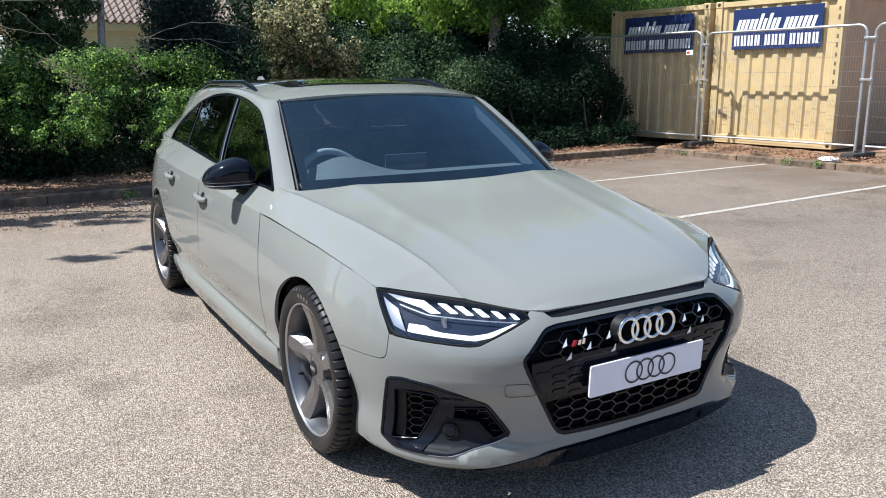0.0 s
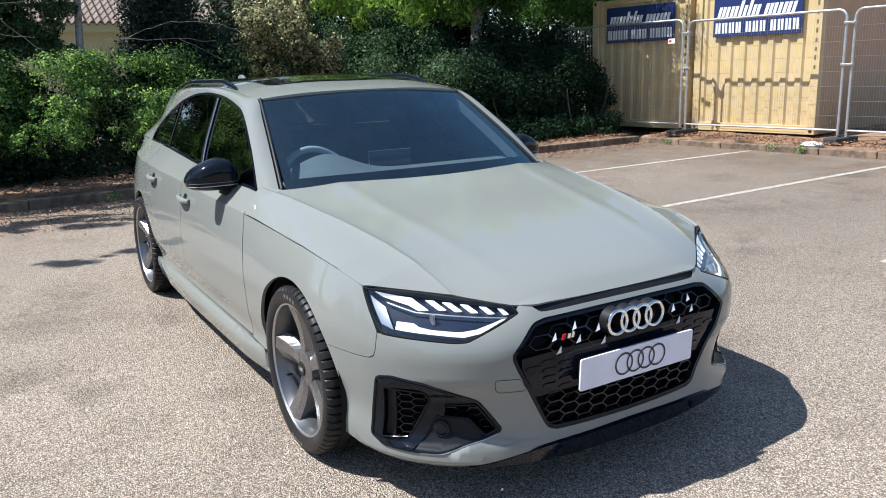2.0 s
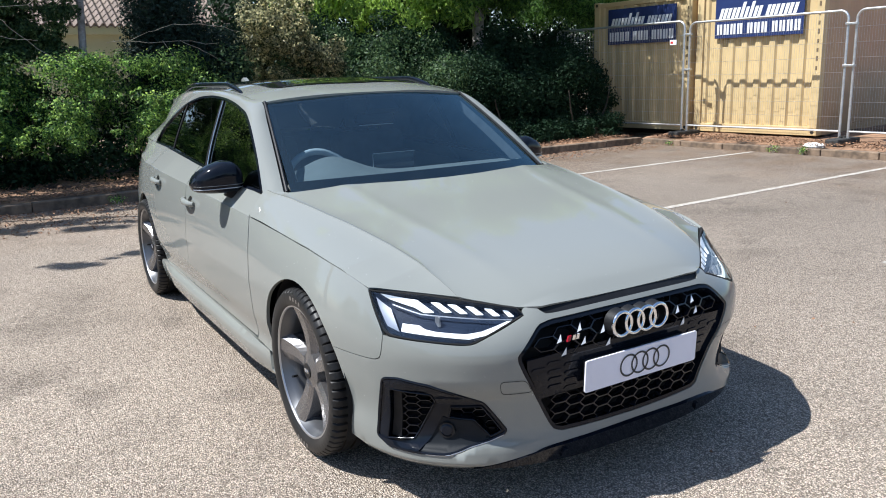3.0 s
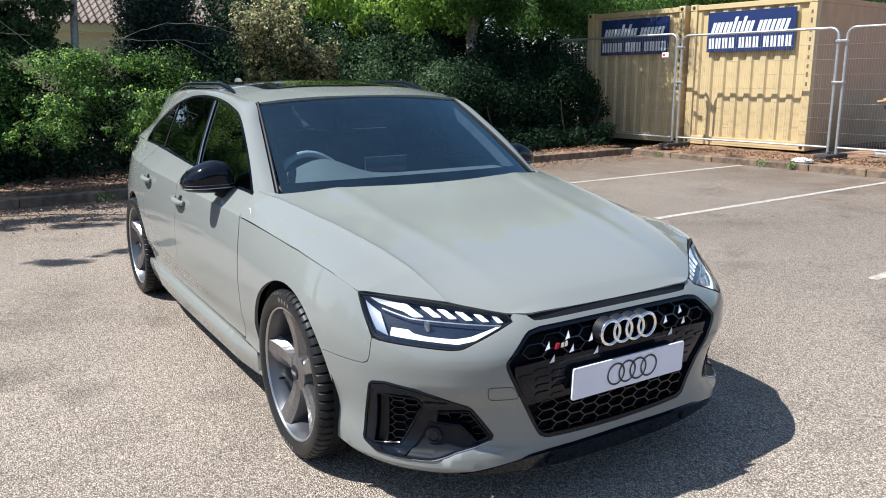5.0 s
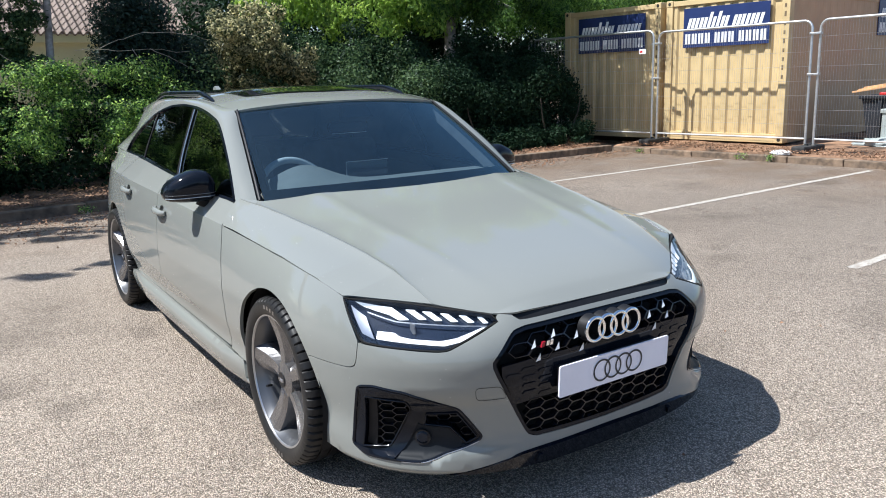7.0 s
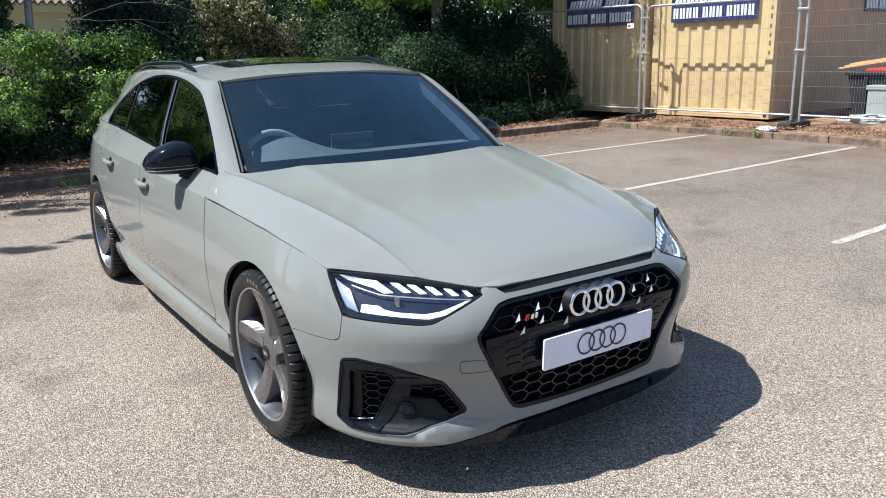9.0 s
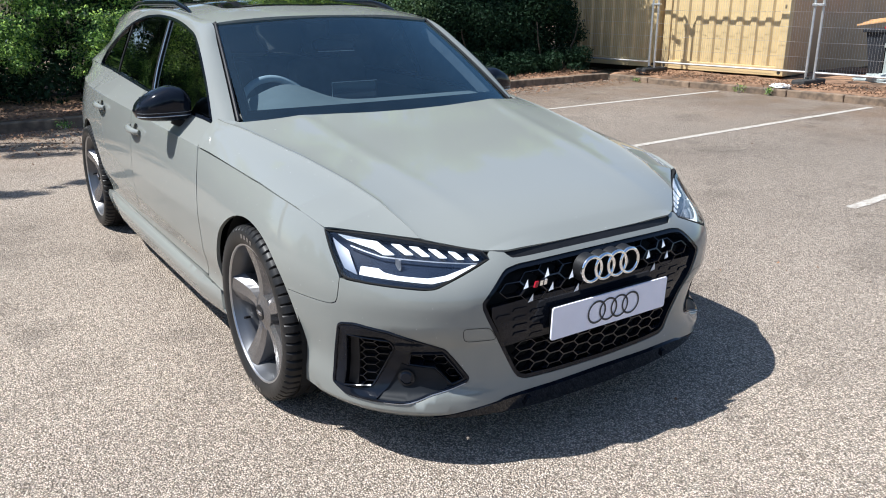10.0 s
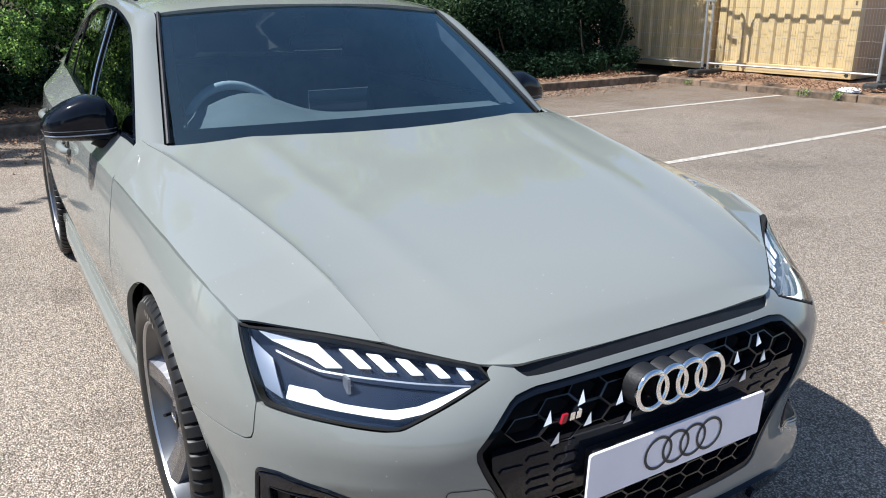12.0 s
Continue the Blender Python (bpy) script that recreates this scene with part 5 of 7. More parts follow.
panel("scuttle", [(both_sides(_scut), hood_full)], M_BLACK, car, offset=-0.030, skirt=0.02, step=0.04)

# fenders, doors, quarters
SEAM_A = [(at_y(0.575) + G, 0.853), (at_y(0.545) + G, 0.78), (at_y(0.506) + G, 0.62), (at_y(0.515) + G, 0.45), (at_y(0.552) + G, 0.31)]
SEAM_B = [(at_y(1.60), 0.89), (at_y(1.588), 0.75), (at_y(1.59), 0.60), (at_y(1.62), 0.45), (at_y(1.655), 0.325)]
SEAM_C = [(at_y(2.60), 0.908), (at_y(2.56), 0.80), (at_y(2.455), 0.62), (at_y(2.40), 0.45), (at_y(2.34), 0.325)]


def down(seam, shift=0.0):
    return [(u + shift, z) for u, z in seam]


def up_(seam, shift=0.0):
    return [(u + shift, z) for u, z in seam[::-1]]


FENDER = np.vstack([
    smooth_line([(0.942, 0.622), (0.963, 0.657), (1.007, 0.714), (1.040, 0.748)]), smooth_line([(1.040, 0.748), (1.197, 0.782), (1.446, 0.814)])[1:], shoulder(0.0, 0.565, 24)[1:] - [0, 0.002],
    smooth_line(down(SEAM_A, -2 * G))[1:], smooth_line([(at_y(0.552) - G, 0.31), (at_y(0.47), 0.305), (at_y(0.362), 0.30)])[1:], arch(0.0, 0.362, -4, 148, 60), smooth_line([(at_y(-0.307), 0.526), (1.01, 0.529), (0.9685, 0.5348), (0.952, 0.552), (0.9410, 0.6155)])[1:]])
for s in (-1, 1):
    panel("front_fender", [(FENDER, lower)], M_PAINT, car, mirror=s < 0, step=0.024)


def belt_strip(y0, y1, slack=0.006):
    """Outline of the side between shoulder and window line."""
    y = np.linspace(y0, y1, 30)
    yu = np.linspace(y0 + 0.04 * (y0 < 0.7), y1, 30)[::-1]
    return np.vstack([np.stack([y, np.interp(y, SY, SZ)], 1), np.stack([yu, hermite(BELT_Y, BELT_Z, yu) - slack], 1)])


FDOOR = np.vstack([shoulder(0.585, 1.596, 40), smooth_line(down(SEAM_B, -G))[1:], smooth_line([(at_y(1.655) - G, 0.325), (at_y(1.1), 0.322), (at_y(0.56), 0.318)])[1:], smooth_line(up_(SEAM_A[1:], G))[1:]])
RDOOR = np.vstack([shoulder(1.604, 2.592, 40), smooth_line(down(SEAM_C, -G))[1:], smooth_line([(at_y(2.34) - G, 0.325), (at_y(2.0), 0.325), (at_y(1.66), 0.325)])[1:], smooth_line(up_(SEAM_B, G))[1:]])
QUARTER = np.vstack([shoulder(2.604, 3.70, 40), smooth_line([(np.interp(3.70, SY, CU), 0.92), (np.interp(3.70, SY, CU), 0.60)])[1:], smooth_line([(np.interp(3.70, SY, CU), 0.60), (at_y(3.5), 0.585), (at_y(3.2), 0.56)])[1:], arch(2.82, 0.372, 38, 168, 50), smooth_line([(at_y(2.42), 0.40), (at_y(2.36), 0.33)])[1:], smooth_line(up_(SEAM_C, G))[1:]])
def cup_line(hy, hz, grow=0.0):
    """The rim of a door handle's recess."""
    a = np.linspace(0, math.tau, 28, endpoint=False)
    return np.stack([at_y(hy) - 0.01 + (0.050 + grow) * np.cos(a), hz + (0.032 + grow) * np.sin(a)], 1)


for s in (-1, 1):
    fd = panel("front_door", [(FDOOR, lower, (cup_line(1.50, 0.806),)), (belt_strip(0.583, 1.597), side)], M_PAINT, car, mirror=s < 0)
    rd = panel("rear_door", [(RDOOR, lower, (cup_line(2.30, 0.840),)), (belt_strip(1.603, 2.597), side)], M_PAINT, car, mirror=s < 0)
    panel("rear_quarter", [(QUARTER, lower), (belt_strip(2.603, 3.60, 0.0), side)], M_PAINT, car, mirror=s < 0)
    # side skirt
    SK = np.vstack([smooth_line([(at_y(0.40), 0.215), (at_y(0.43), 0.185), (at_y(1.4), 0.180), (at_y(2.38), 0.188), (at_y(2.44), 0.22)]), smooth_line([(at_y(2.44), 0.22), (at_y(2.42), 0.318), (at_y(1.4), 0.316), (at_y(0.48), 0.300), (at_y(0.385), 0.296)])[1:]])
    panel("side_skirt", [(SK, lambda u, z: lower(u, z) + np.stack([np.clip((0.302 - z) / 0.018, 0, 1) * 0.016 * np.clip((u - at_y(0.40)) / 0.25, 0, 1) * np.clip((at_y(2.40) - u) / 0.25, 0, 1), 0 * z, 0 * z], -1))], M_PAINT, car, mirror=s < 0, skirt=0.05, offset=0.004, step=0.016)
    # door handles
    for door, hy, hz in ((fd, 1.50, 0.806), (rd, 2.30, 0.840)):
        hu = at_y(hy)
        panel("handle_cup", [(cup_line(hy, hz, 0.002), lower)], M_PAINT, door, mirror=s < 0, offset=-0.013, skirt=0.0, step=0.02)
        q = lower(np.array([hu - 0.10, hu, hu + 0.10]), np.array([hz - 0.004, hz, hz + 0.004])) * [s, 1, 1]
        bm = bmesh.new()
        pts = []
        for t in np.linspace(0, 1, 15):
            c = q[0] * (1 - t) + q[2] * t
            pts.append((c[0] + s * (0.006 + 0.022 * math.sin(math.pi * t) ** 0.5), c[1], c[2] + 0.004))
        tube(bm, pts, 0.016, 10, radii=[0.012 + 0.005 * math.sin(math.pi * t) for t in np.linspace(0, 1, 15)])
        part("door_handle", bm, M_PAINT, door, smooth=True)

# tail
END = CU[-1]


def lower_tail(u, z):
    """The tail runs past its middle to the other side."""
    u = np.asarray(u, float)
    q = lower(np.where(u > END, 2 * END - u, u), z)
    q[..., 0] *= np.where(u > END, -1, 1)
    return q


_tail = np.vstack([smooth_line([(END, 0.21), (at_y(3.7), 0.215), (at_y(3.19), 0.23)]), arch(2.82, 0.372, -15, 36, 20), smooth_line([(at_y(3.19), 0.555), (at_y(3.5), 0.58), (np.interp(3.70, SY, CU), 0.595), (END, 0.60)])[:-1]])
panel("rear_bumper", [(np.vstack([_tail, [(END, 0.60)], (_tail[::-1] * [-1, 1] + [2 * END, 0])[:-1]]), lower_tail)], M_PAINT, car, step=0.05, skirt=0.02)
GATE_U = float(np.interp(3.70, SY, CU)) + 2 * G
panel("tailgate", [(np.array([(GATE_U, 0.605), (END, 0.605), (2 * END - GATE_U, 0.605), (2 * END - GATE_U, 0.925), (END, 0.93), (GATE_U, 0.925)]), lower_tail)], M_PAINT, car, step=0.05)
for s in (-1, 1):
    panel("tail_lamp", [(rounded([(at_y(3.42), 0.86), (at_y(3.42), 0.78), (GATE_U - 0.02, 0.72), (GATE_U - 0.02, 0.86)], 0.02), lower)], M_TAIL, car, mirror=s < 0, offset=0.004, skirt=0.01)

# ---- greenhouse ----
WINDOW = loop([(0.622, 0.938), (0.799, 1.093), (1.055, 1.249), (1.221, 1.298), (1.45, 1.333), (1.70, 1.347), (1.92, 1.344), (2.124, 1.332), (2.40, 1.294), (2.65, 1.232), (2.907, 1.135), (3.085, 1.028), (3.095, 1.014)],
              [(3.095, 1.014), (2.463, 1.007), (1.52, 0.979), (0.968, 0.949), (0.622, 0.938)])
_win_top = np.array([(0.622, 0.938), (0.799, 1.093), (1.055, 1.249), (1.221, 1.298), (1.45, 1.333), (1.70, 1.347), (1.92, 1.344), (2.124, 1.332), (2.40, 1.294), (2.65, 1.232), (2.907, 1.135), (3.085, 1.028), (3.095, 1.014)])
INNER = inset(WINDOW, 0.012)
# line P: foot of the pillar, along the screen, roof edge, down the tail; line Q: above the side windows


def roof_edge(y):
    return float(np.interp(y, [1.2, 2.3, 2.9, 3.2, 3.4], [0.600, 0.588, 0.535, 0.495, 0.475]))


_scr = [screen(0.712 - 0.127 * v, v) for v in (0.0, 0.25, 0.5, 0.75, 1.0)]
_rf = [roof(roof_edge(y), y) for y in (1.25, 1.45, 1.75, 2.1, 2.5, 2.9, 3.2, 3.4)]
_tl = [np.array((0.512, 3.49, 1.19)), np.array((0.582, 3.56, 1.10)), np.array((0.672, 3.60, 1.016))]
P_LINE = smooth_line(np.array(_scr + _rf + _tl), 0.02)
Q_LINE = smooth_line(np.array([side(y, z) for y, z in _win_top]), 0.02)


def resample(line, n, key):
    """n points along a line, spaced by the share of its own length under key."""
    d = np.r_[0, np.cumsum(np.linalg.norm(np.diff(line, axis=0), axis=1))]
    return np.stack([np.interp(key * d[-1], d, line[:, k]) for k in range(3)], 1)


_key = np.linspace(0, 1, 120)
P_R, Q_R = resample(P_LINE, 120, _key), resample(Q_LINE, 120, _key)
ROWS_ACROSS = 9
for s in (-1, 1):
    V, F = [], []
    out = np.cross(np.gradient(P_R, axis=0), Q_R - P_R)
    out /= np.linalg.norm(out, axis=1)[:, None] + 1e-9
    out *= np.sign((out * (P_R - [0, 2.0, 1.0])).sum(1))[:, None]
    for i in range(120):
        w = np.linalg.norm(Q_R[i] - P_R[i])
        for j in range(ROWS_ACROSS):
            t = j / (ROWS_ACROSS - 1)
            V.append((P_R[i] * (1 - t) + Q_R[i] * t + out[i] * (0.10 * min(w, 0.12) * 4 * t * (1 - t))) * [s, 1, 1])
    for i in range(119):
        for j in range(ROWS_ACROSS - 1):
            k = i * ROWS_ACROSS + j
            f = (k, k + 1, k + ROWS_ACROSS + 1, k + ROWS_ACROSS)
            F.append(f if s < 0 else f[::-1])
    link_mesh("roof_pillar", V, F, M_PAINT, car, smooth=True)
    # window trim and panes
    panel("window_trim", [(WINDOW, side, (INNER,))], M_GLOSS, car, mirror=s < 0, offset=0.003, skirt=0.02, step=0.03)
    for (y0, y1, l0, l1), mat, nm in (((0.55, 1.475, 0.0, 0.06), M_FRONTGLASS, "front_side_window"), ((1.525, 2.44, 0.06, 0.02), M_SIDEGLASS, "rear_side_window"), ((2.475, 3.2, 0.02, 0.0), M_SIDEGLASS, "quarter_window")):
        ins = INNER.copy()
        z0, z1 = 0.95, 1.34
        lo = y0 + l0 * (ins[:, 1] - z0) / (z1 - z0)
        hi = y1 + l1 * (ins[:, 1] - z0) / (z1 - z0)
        pane = ins.copy()
        pane[:, 0] = np.clip(ins[:, 0], lo, hi)
        keep = np.r_[True, np.linalg.norm(np.diff(pane, axis=0), axis=1) > 1e-4]
        pane = pane[keep]
        # walk the straight cut edges in small steps
        fine = []
        for p0, p1 in zip(pane, np.roll(pane, -1, 0)):
            k = max(1, int(np.linalg.norm(p1 - p0) / 0.03))
            fine += [p0 + (p1 - p0) * j / k for j in range(k)]
        panel(nm, [(np.array(fine), side)], mat, car, mirror=s < 0, offset=-0.006, skirt=0.0, step=0.04)
    for y0, y1, w in ((1.47, 1.535, 0.05), (2.43, 2.48, 0.035)):
        bar = np.array([(y0, 0.965 + 0.02 * (y0 > 2)), (y0 + w, 0.965 + 0.02 * (y0 > 2)), (y0 + w + 0.055 * (y0 < 2) - 0.06 * (y0 > 2), 1.325 - 0.04 * (y0 > 2)), (y0 + 0.055 * (y0 < 2) - 0.05 * (y0 > 2), 1.325 - 0.04 * (y0 > 2))])
        panel("window_pillar", [(rounded(bar, 0.002, 0.03), side)], M_BLACK, car, mirror=s < 0, offset=-0.002, skirt=0.006, step=0.04)
    edge = smooth_line(np.array([side(y, z) for y, z in ((1.468, 0.985), (1.490, 1.10), (1.510, 1.22), (1.528, 1.322))]), 0.03) * [s, 1, 1]
    bm = bmesh.new()
    tube(bm, [tuple(p + np.array([s * 0.002, 0, 0])) for p in edge], 0.0028, 8)
    part("window_edge_trim", bm, M_ALU, car, smooth=True)

# roof
ROOF_LOOP = np.vstack([smooth_line([screen(x, 0.974)[:2] + [0, 0.004] for x in (-0.582, -0.4, -0.2, 0, 0.2, 0.4, 0.582)], 0.03), np.array([(roof_edge(y), y) for y in np.linspace(1.25, 3.40, 40)]), smooth_line([(0.475, 3.40), (0.3, 3.45), (0, 3.47), (-0.3, 3.45), (-0.475, 3.40)], 0.05)[1:], np.array([(-roof_edge(y), y) for y in np.linspace(3.40, 1.25, 40)])[1:]])
panel("roof", [(ROOF_LOOP, roof)], M_PAINT, car, step=0.05, skirt=0.02)
panel("panoramic_sunroof", [(rounded([(-0.44, 1.34), (0, 1.27), (0.44, 1.34), (0.44, 2.62), (-0.44, 2.62)], 0.07, 0.04), roof)], M_SUNROOF, car, offset=0.004, skirt=0.008, step=0.05, label="black panoramic glass roof")
bm = bmesh.new()
_sp = [(-0.49, 3.38), (0.49, 3.38), (0.46, 3.56), (-0.46, 3.56)]
prism(bm, _sp, 0.028, pose(0, 0, 1.275))
part("roof_spoiler", bm, M_PAINT, car)
bm = bmesh.new()
_fin = roof(0.0, 3.16)
prism(bm, [(3.02, 0.0), (3.26, 0.0), (3.24, 0.075), (3.20, 0.088)], 0.03, Matrix.Translation((-0.015, 0, float(_fin[2]) - 0.012)) @ pose(0, 0, 0, 90, 0, 90))
part("roof_aerial", bm, M_PAINT, car)
for s in (-1, 1):
    bm = bmesh.new()
    pts = []
    for t in np.linspace(0, 1, 40):
        y = 1.44 + 1.50 * t
        lift = 0.032 * min(1, (t / 0.16)) ** 0.7 * min(1, ((1 - t) / 0.22)) ** 0.7
        q = roof(roof_edge(y) - 0.02, y)
        pts.append((s * (roof_edge(y) - 0.018), y, q[2] - 0.004 + lift))
    tube(bm, pts, 0.016, 10, radii=[0.006 + 0.0095 * min(1, t / 0.10, (1 - t) / 0.12) ** 0.6 for t in [k / 39 for k in range(40)]])
    part("roof_rail", bm, M_GLOSS, car, smooth=True, label="black roof rail")

# tail glass and upper tailgate between the two rear pillars
_tailpts = [p for p in P_R if p[1] > 3.30]
V, F = [], []
for p in _tailpts:
    for j in range(13):
        t = j / 12 * 2 - 1
        V.append((p[0] * t, p[1] + 0.10 * (1 - t * t), p[2] + 0.006 * (1 - t * t)))
for i in range(len(_tailpts) - 1):
    for j in range(12):
        k = i * 13 + j
        F.append((k, k + 1, k + 14, k + 13))
link_mesh("rear_window", V, F, M_SUNROOF, car, smooth=True)
_p = _tailpts[-1]
V, F = [], []
_gate = [lower_tail(np.array([END - (j / 12 * 2 - 1) * (END - GATE_U)]), np.array([0.928]))[0] for j in range(13)]
for j in range(13):
    t = j / 12 * 2 - 1
    V += [(_p[0] * t, _p[1] + 0.10 * (1 - t * t), _p[2] + 0.006), tuple(_gate[j])]
for j in range(12):
    F.append((2 * j, 2 * j + 1, 2 * j + 3, 2 * j + 2))
link_mesh("tailgate_top", V, F, M_PAINT, car, smooth=True)

# windscreen
SCREEN = loop([(x, -0.025 - 0.030 * (x / 0.69) ** 2) for x in (-0.690, -0.45, -0.2, 0.2, 0.45, 0.690)], [(0.690, -0.055), (0.576, 0.985)], [(x, 0.985) for x in (0.576, 0.3, -0.3, -0.576)], [(-0.576, 0.985), (-0.690, -0.055)], step=0.04)
FRIT_IN = loop([(x, 0.075 + 0.015 * (x / 0.6) ** 2) for x in (-0.645, -0.3, 0, 0.3, 0.645)], [(0.645, 0.090), (0.548, 0.94)], [(x, 0.94) for x in (0.548, 0.3, -0.3, -0.548)], [(-0.548, 0.94), (-0.645, 0.090)], step=0.04)
ws = panel("windscreen", [(SCREEN, screen)], M_SCREENGLASS, car, offset=-0.004, skirt=0.0, step=0.05, label="tinted windscreen reflecting the blue sky")
ws.visible_shadow = False
panel("windscreen_border", [(SCREEN, screen, (FRIT_IN,))], M_FRIT, car, offset=-0.009, skirt=0.0, step=0.05)
panel("scuttle", [(loop([(x, -0.06) for x in (-0.72, 0, 0.72)], [(0.72, -0.06), (0.705, 0.03)], [(x, 0.03) for x in (0.705, 0, -0.705)], [(-0.705, 0.03), (-0.72, -0.06)], step=0.04), screen)], M_BLACK, car, offset=-0.016, skirt=0.03, step=0.05)
for s in (-1, 1):
    bm = bmesh.new()
    pts = smooth_line(np.array([screen(0.700 - 0.127 * v, v) for v in (0.0, 0.25, 0.5, 0.75, 1.0)]), 0.04) * [s, 1, 1]
    tube(bm, [tuple(p) for p in pts], 0.0075, 8)
    part("screen_seal", bm, M_BLACK, car, smooth=True)


# ---- grille ----
def offset_full(u, z, d):
    """A point d outside the front (d < 0: behind it)."""
    p = np.array([[u, z]], float)
    n = normals_of(lower_full, p)
    q = lower_full(p[:, 0], p[:, 1])
    if n[0, 1] > 0:
        n = -n
    return Vector(q[0] + n[0] * d)


grille = panel("grille", [(inset(GRILLE, -0.004), lower_full)], M_DARK, car, offset=-0.055, skirt=0.0, step=0.05, label="gloss black honeycomb grille")
panel("grille_frame", [(inset(GRILLE, 0.002), lower_full, (inset(GRILLE, 0.013),))], M_GLOSS, grille, offset=-0.003, skirt=0.05, step=0.02)
_inner = inset(GRILLE, 0.010)


def hex_cell(cu, cz, w, h, wall, depth0, depth1, mat, parent):
    """A six-sided cell wall, flat top and bottom."""
    k = [(-1, 0), (-0.52, 1), (0.52, 1), (1, 0), (0.52, -1), (-0.52, -1)]
    outer = [(cu + a * w / 2, cz + b * h / 2) for a, b in k]
    inner_ = [(cu + a * (w / 2 - wall), cz + b * (h / 2 - wall * 0.8)) for a, b in k]
    deep = [(cu + a * (w / 2 - wall * 2.2), cz + b * (h / 2 - wall * 1.8)) for a, b in k]
    bm = bmesh.new()
    o = [bm.verts.new(offset_full(*p, depth0)) for p in outer]
    i = [bm.verts.new(offset_full(*p, depth0)) for p in inner_]
    d = [bm.verts.new(offset_full(*p, depth1)) for p in deep]
    for n_ in range(6):
        m_ = (n_ + 1) % 6
        bm.faces.new((o[n_], o[m_], i[m_], i[n_]))
        bm.faces.new((i[n_], i[m_], d[m_], d[n_]))
    return part("honeycomb_cell", bm, mat, parent)


def in_loop(points, outline):
    return bool(inside(np.asarray(points, float), outline).all())


CW, CH = 0.100, 0.0475
for col in range(-7, 8):
    for row in range(-6, 6):
        cu, cz = col * CW * 0.76, 0.606 + row * CH + (CH / 2 if col % 2 else 0)
        if not in_loop([(cu - 0.3 * CW, cz), (cu + 0.3 * CW, cz), (cu, cz - 0.2 * CH), (cu, cz + 0.2 * CH)], _inner):
            continue
        if cz > 0.545:
            hex_cell(cu, cz, CW, CH, 0.0030, -0.012, -0.045, M_CELL, grille)
for col in range(-7, 8):
    for row in range(0, 6):
        cu, cz = col * 0.082 * 0.76, 0.283 + row * 0.036 + (0.018 if col % 2 else 0)
        if cz < 0.385 and in_loop([(cu - 0.03, cz), (cu + 0.03, cz), (cu, cz - 0.01), (cu, cz + 0.01)], _inner):
            hex_cell(cu, cz, 0.082, 0.036, 0.0026, -0.012, -0.038, M_CELL, grille)
# closed middle band with shallow slots
BAND = np.array([(-0.455, 0.535), (-0.30, 0.548), (0.30, 0.548), (0.455, 0.535), (0.452, 0.500), (0.395, 0.385), (0.30, 0.392), (-0.30, 0.392), (-0.395, 0.385), (-0.452, 0.500)])
panel("grille_band", [(rounded(BAND, 0.006, 0.02), lower_full)], M_GLOSS, grille, offset=-0.014, skirt=0.02, step=0.03)
for s in (-1, 1):
    for row in range(5):
        for col in range(3):
            cu = 0.290 + col * 0.062 - row * 0.004
            cz = 0.528 - row * 0.030 - (0.015 if col % 2 else 0)
            if in_loop([(cu - 0.02, cz - 0.01), (cu + 0.03, cz + 0.006)], inset(BAND, 0.004)):
                panel("grille_slot", [(rounded([(s * (cu - 0.030), cz - 0.005), (s * (cu + 0.030), cz - 0.005), (s * (cu + 0.022), cz + 0.005), (s * (cu - 0.022), cz + 0.005)], 0.002), lower_full)], M_GLOSS, grille, offset=-0.0105, skirt=0.004, step=0.02)
# bright tips in the cells
for cu, cz in ((-0.249, 0.616), (-0.154, 0.594), (-0.332, 0.593), (-0.238, 0.570), (-0.133, 0.545), (-0.316, 0.546), (0.203, 0.594), (0.298, 0.574), (0.225, 0.544), (0.292, 0.616)):
    bm = bmesh.new()
    a, b, c, d = (offset_full(cu + 0.007, cz + 0.014, -0.009), offset_full(cu + 0.005, cz - 0.010, -0.007), offset_full(cu - 0.012, cz - 0.015, -0.011), offset_full(cu + 0.012, cz - 0.002, -0.022))
    vs = [bm.verts.new(x) for x in (a, b, c, d)]
    for f in ((0, 1, 3), (1, 2, 3), (2, 0, 3), (0, 2, 1)):
        bm.faces.new([vs[k] for k in f])
    part("aluminium_tip", bm, M_TIP, grille, label="small bright aluminium insert")

# emblem: four linked rings on a dark base
emblem = new("emblem")
emblem.parent = car
emblem["label"] = "four linked chrome rings on a dark base"
for i in range(4):
    cx = (i - 1.5) * 0.0560 - 0.008
    ring = [(cx + 0.0405 * math.cos(a), -0.894, 0.602 + 0.0405 * math.sin(a)) for a in np.linspace(0, math.tau, 40, endpoint=False)]
    bm = bmesh.new()
    tube(bm, ring, 0.0064, 10, closed=True)
    part("chrome_ring", bm, M_CHROME, emblem, smooth=True)
    bm = bmesh.new()
    rows = []
    for y, r in ((-0.892, 0.0445), (-0.855, 0.0480)):
        rows.append([bm.verts.new((cx + r * math.cos(a), y, 0.602 + r * math.sin(a))) for a in np.linspace(0, math.tau, 32, endpoint=False)])
    for y, r in ((-0.855, 0.0330), (-0.892, 0.0365)):
        rows.append([bm.verts.new((cx + r * math.cos(a), y, 0.602 + r * math.sin(a))) for a in np.linspace(0, math.tau, 32, endpoint=False)])
    for k in range(4):
        for j in range(32):
            bm.faces.new((rows[k][j], rows[k][(j + 1) % 32], rows[(k + 1) % 4][(j + 1) % 32], rows[(k + 1) % 4][j]))
    part("ring_base", bm, M_BLACK, emblem, smooth=True)

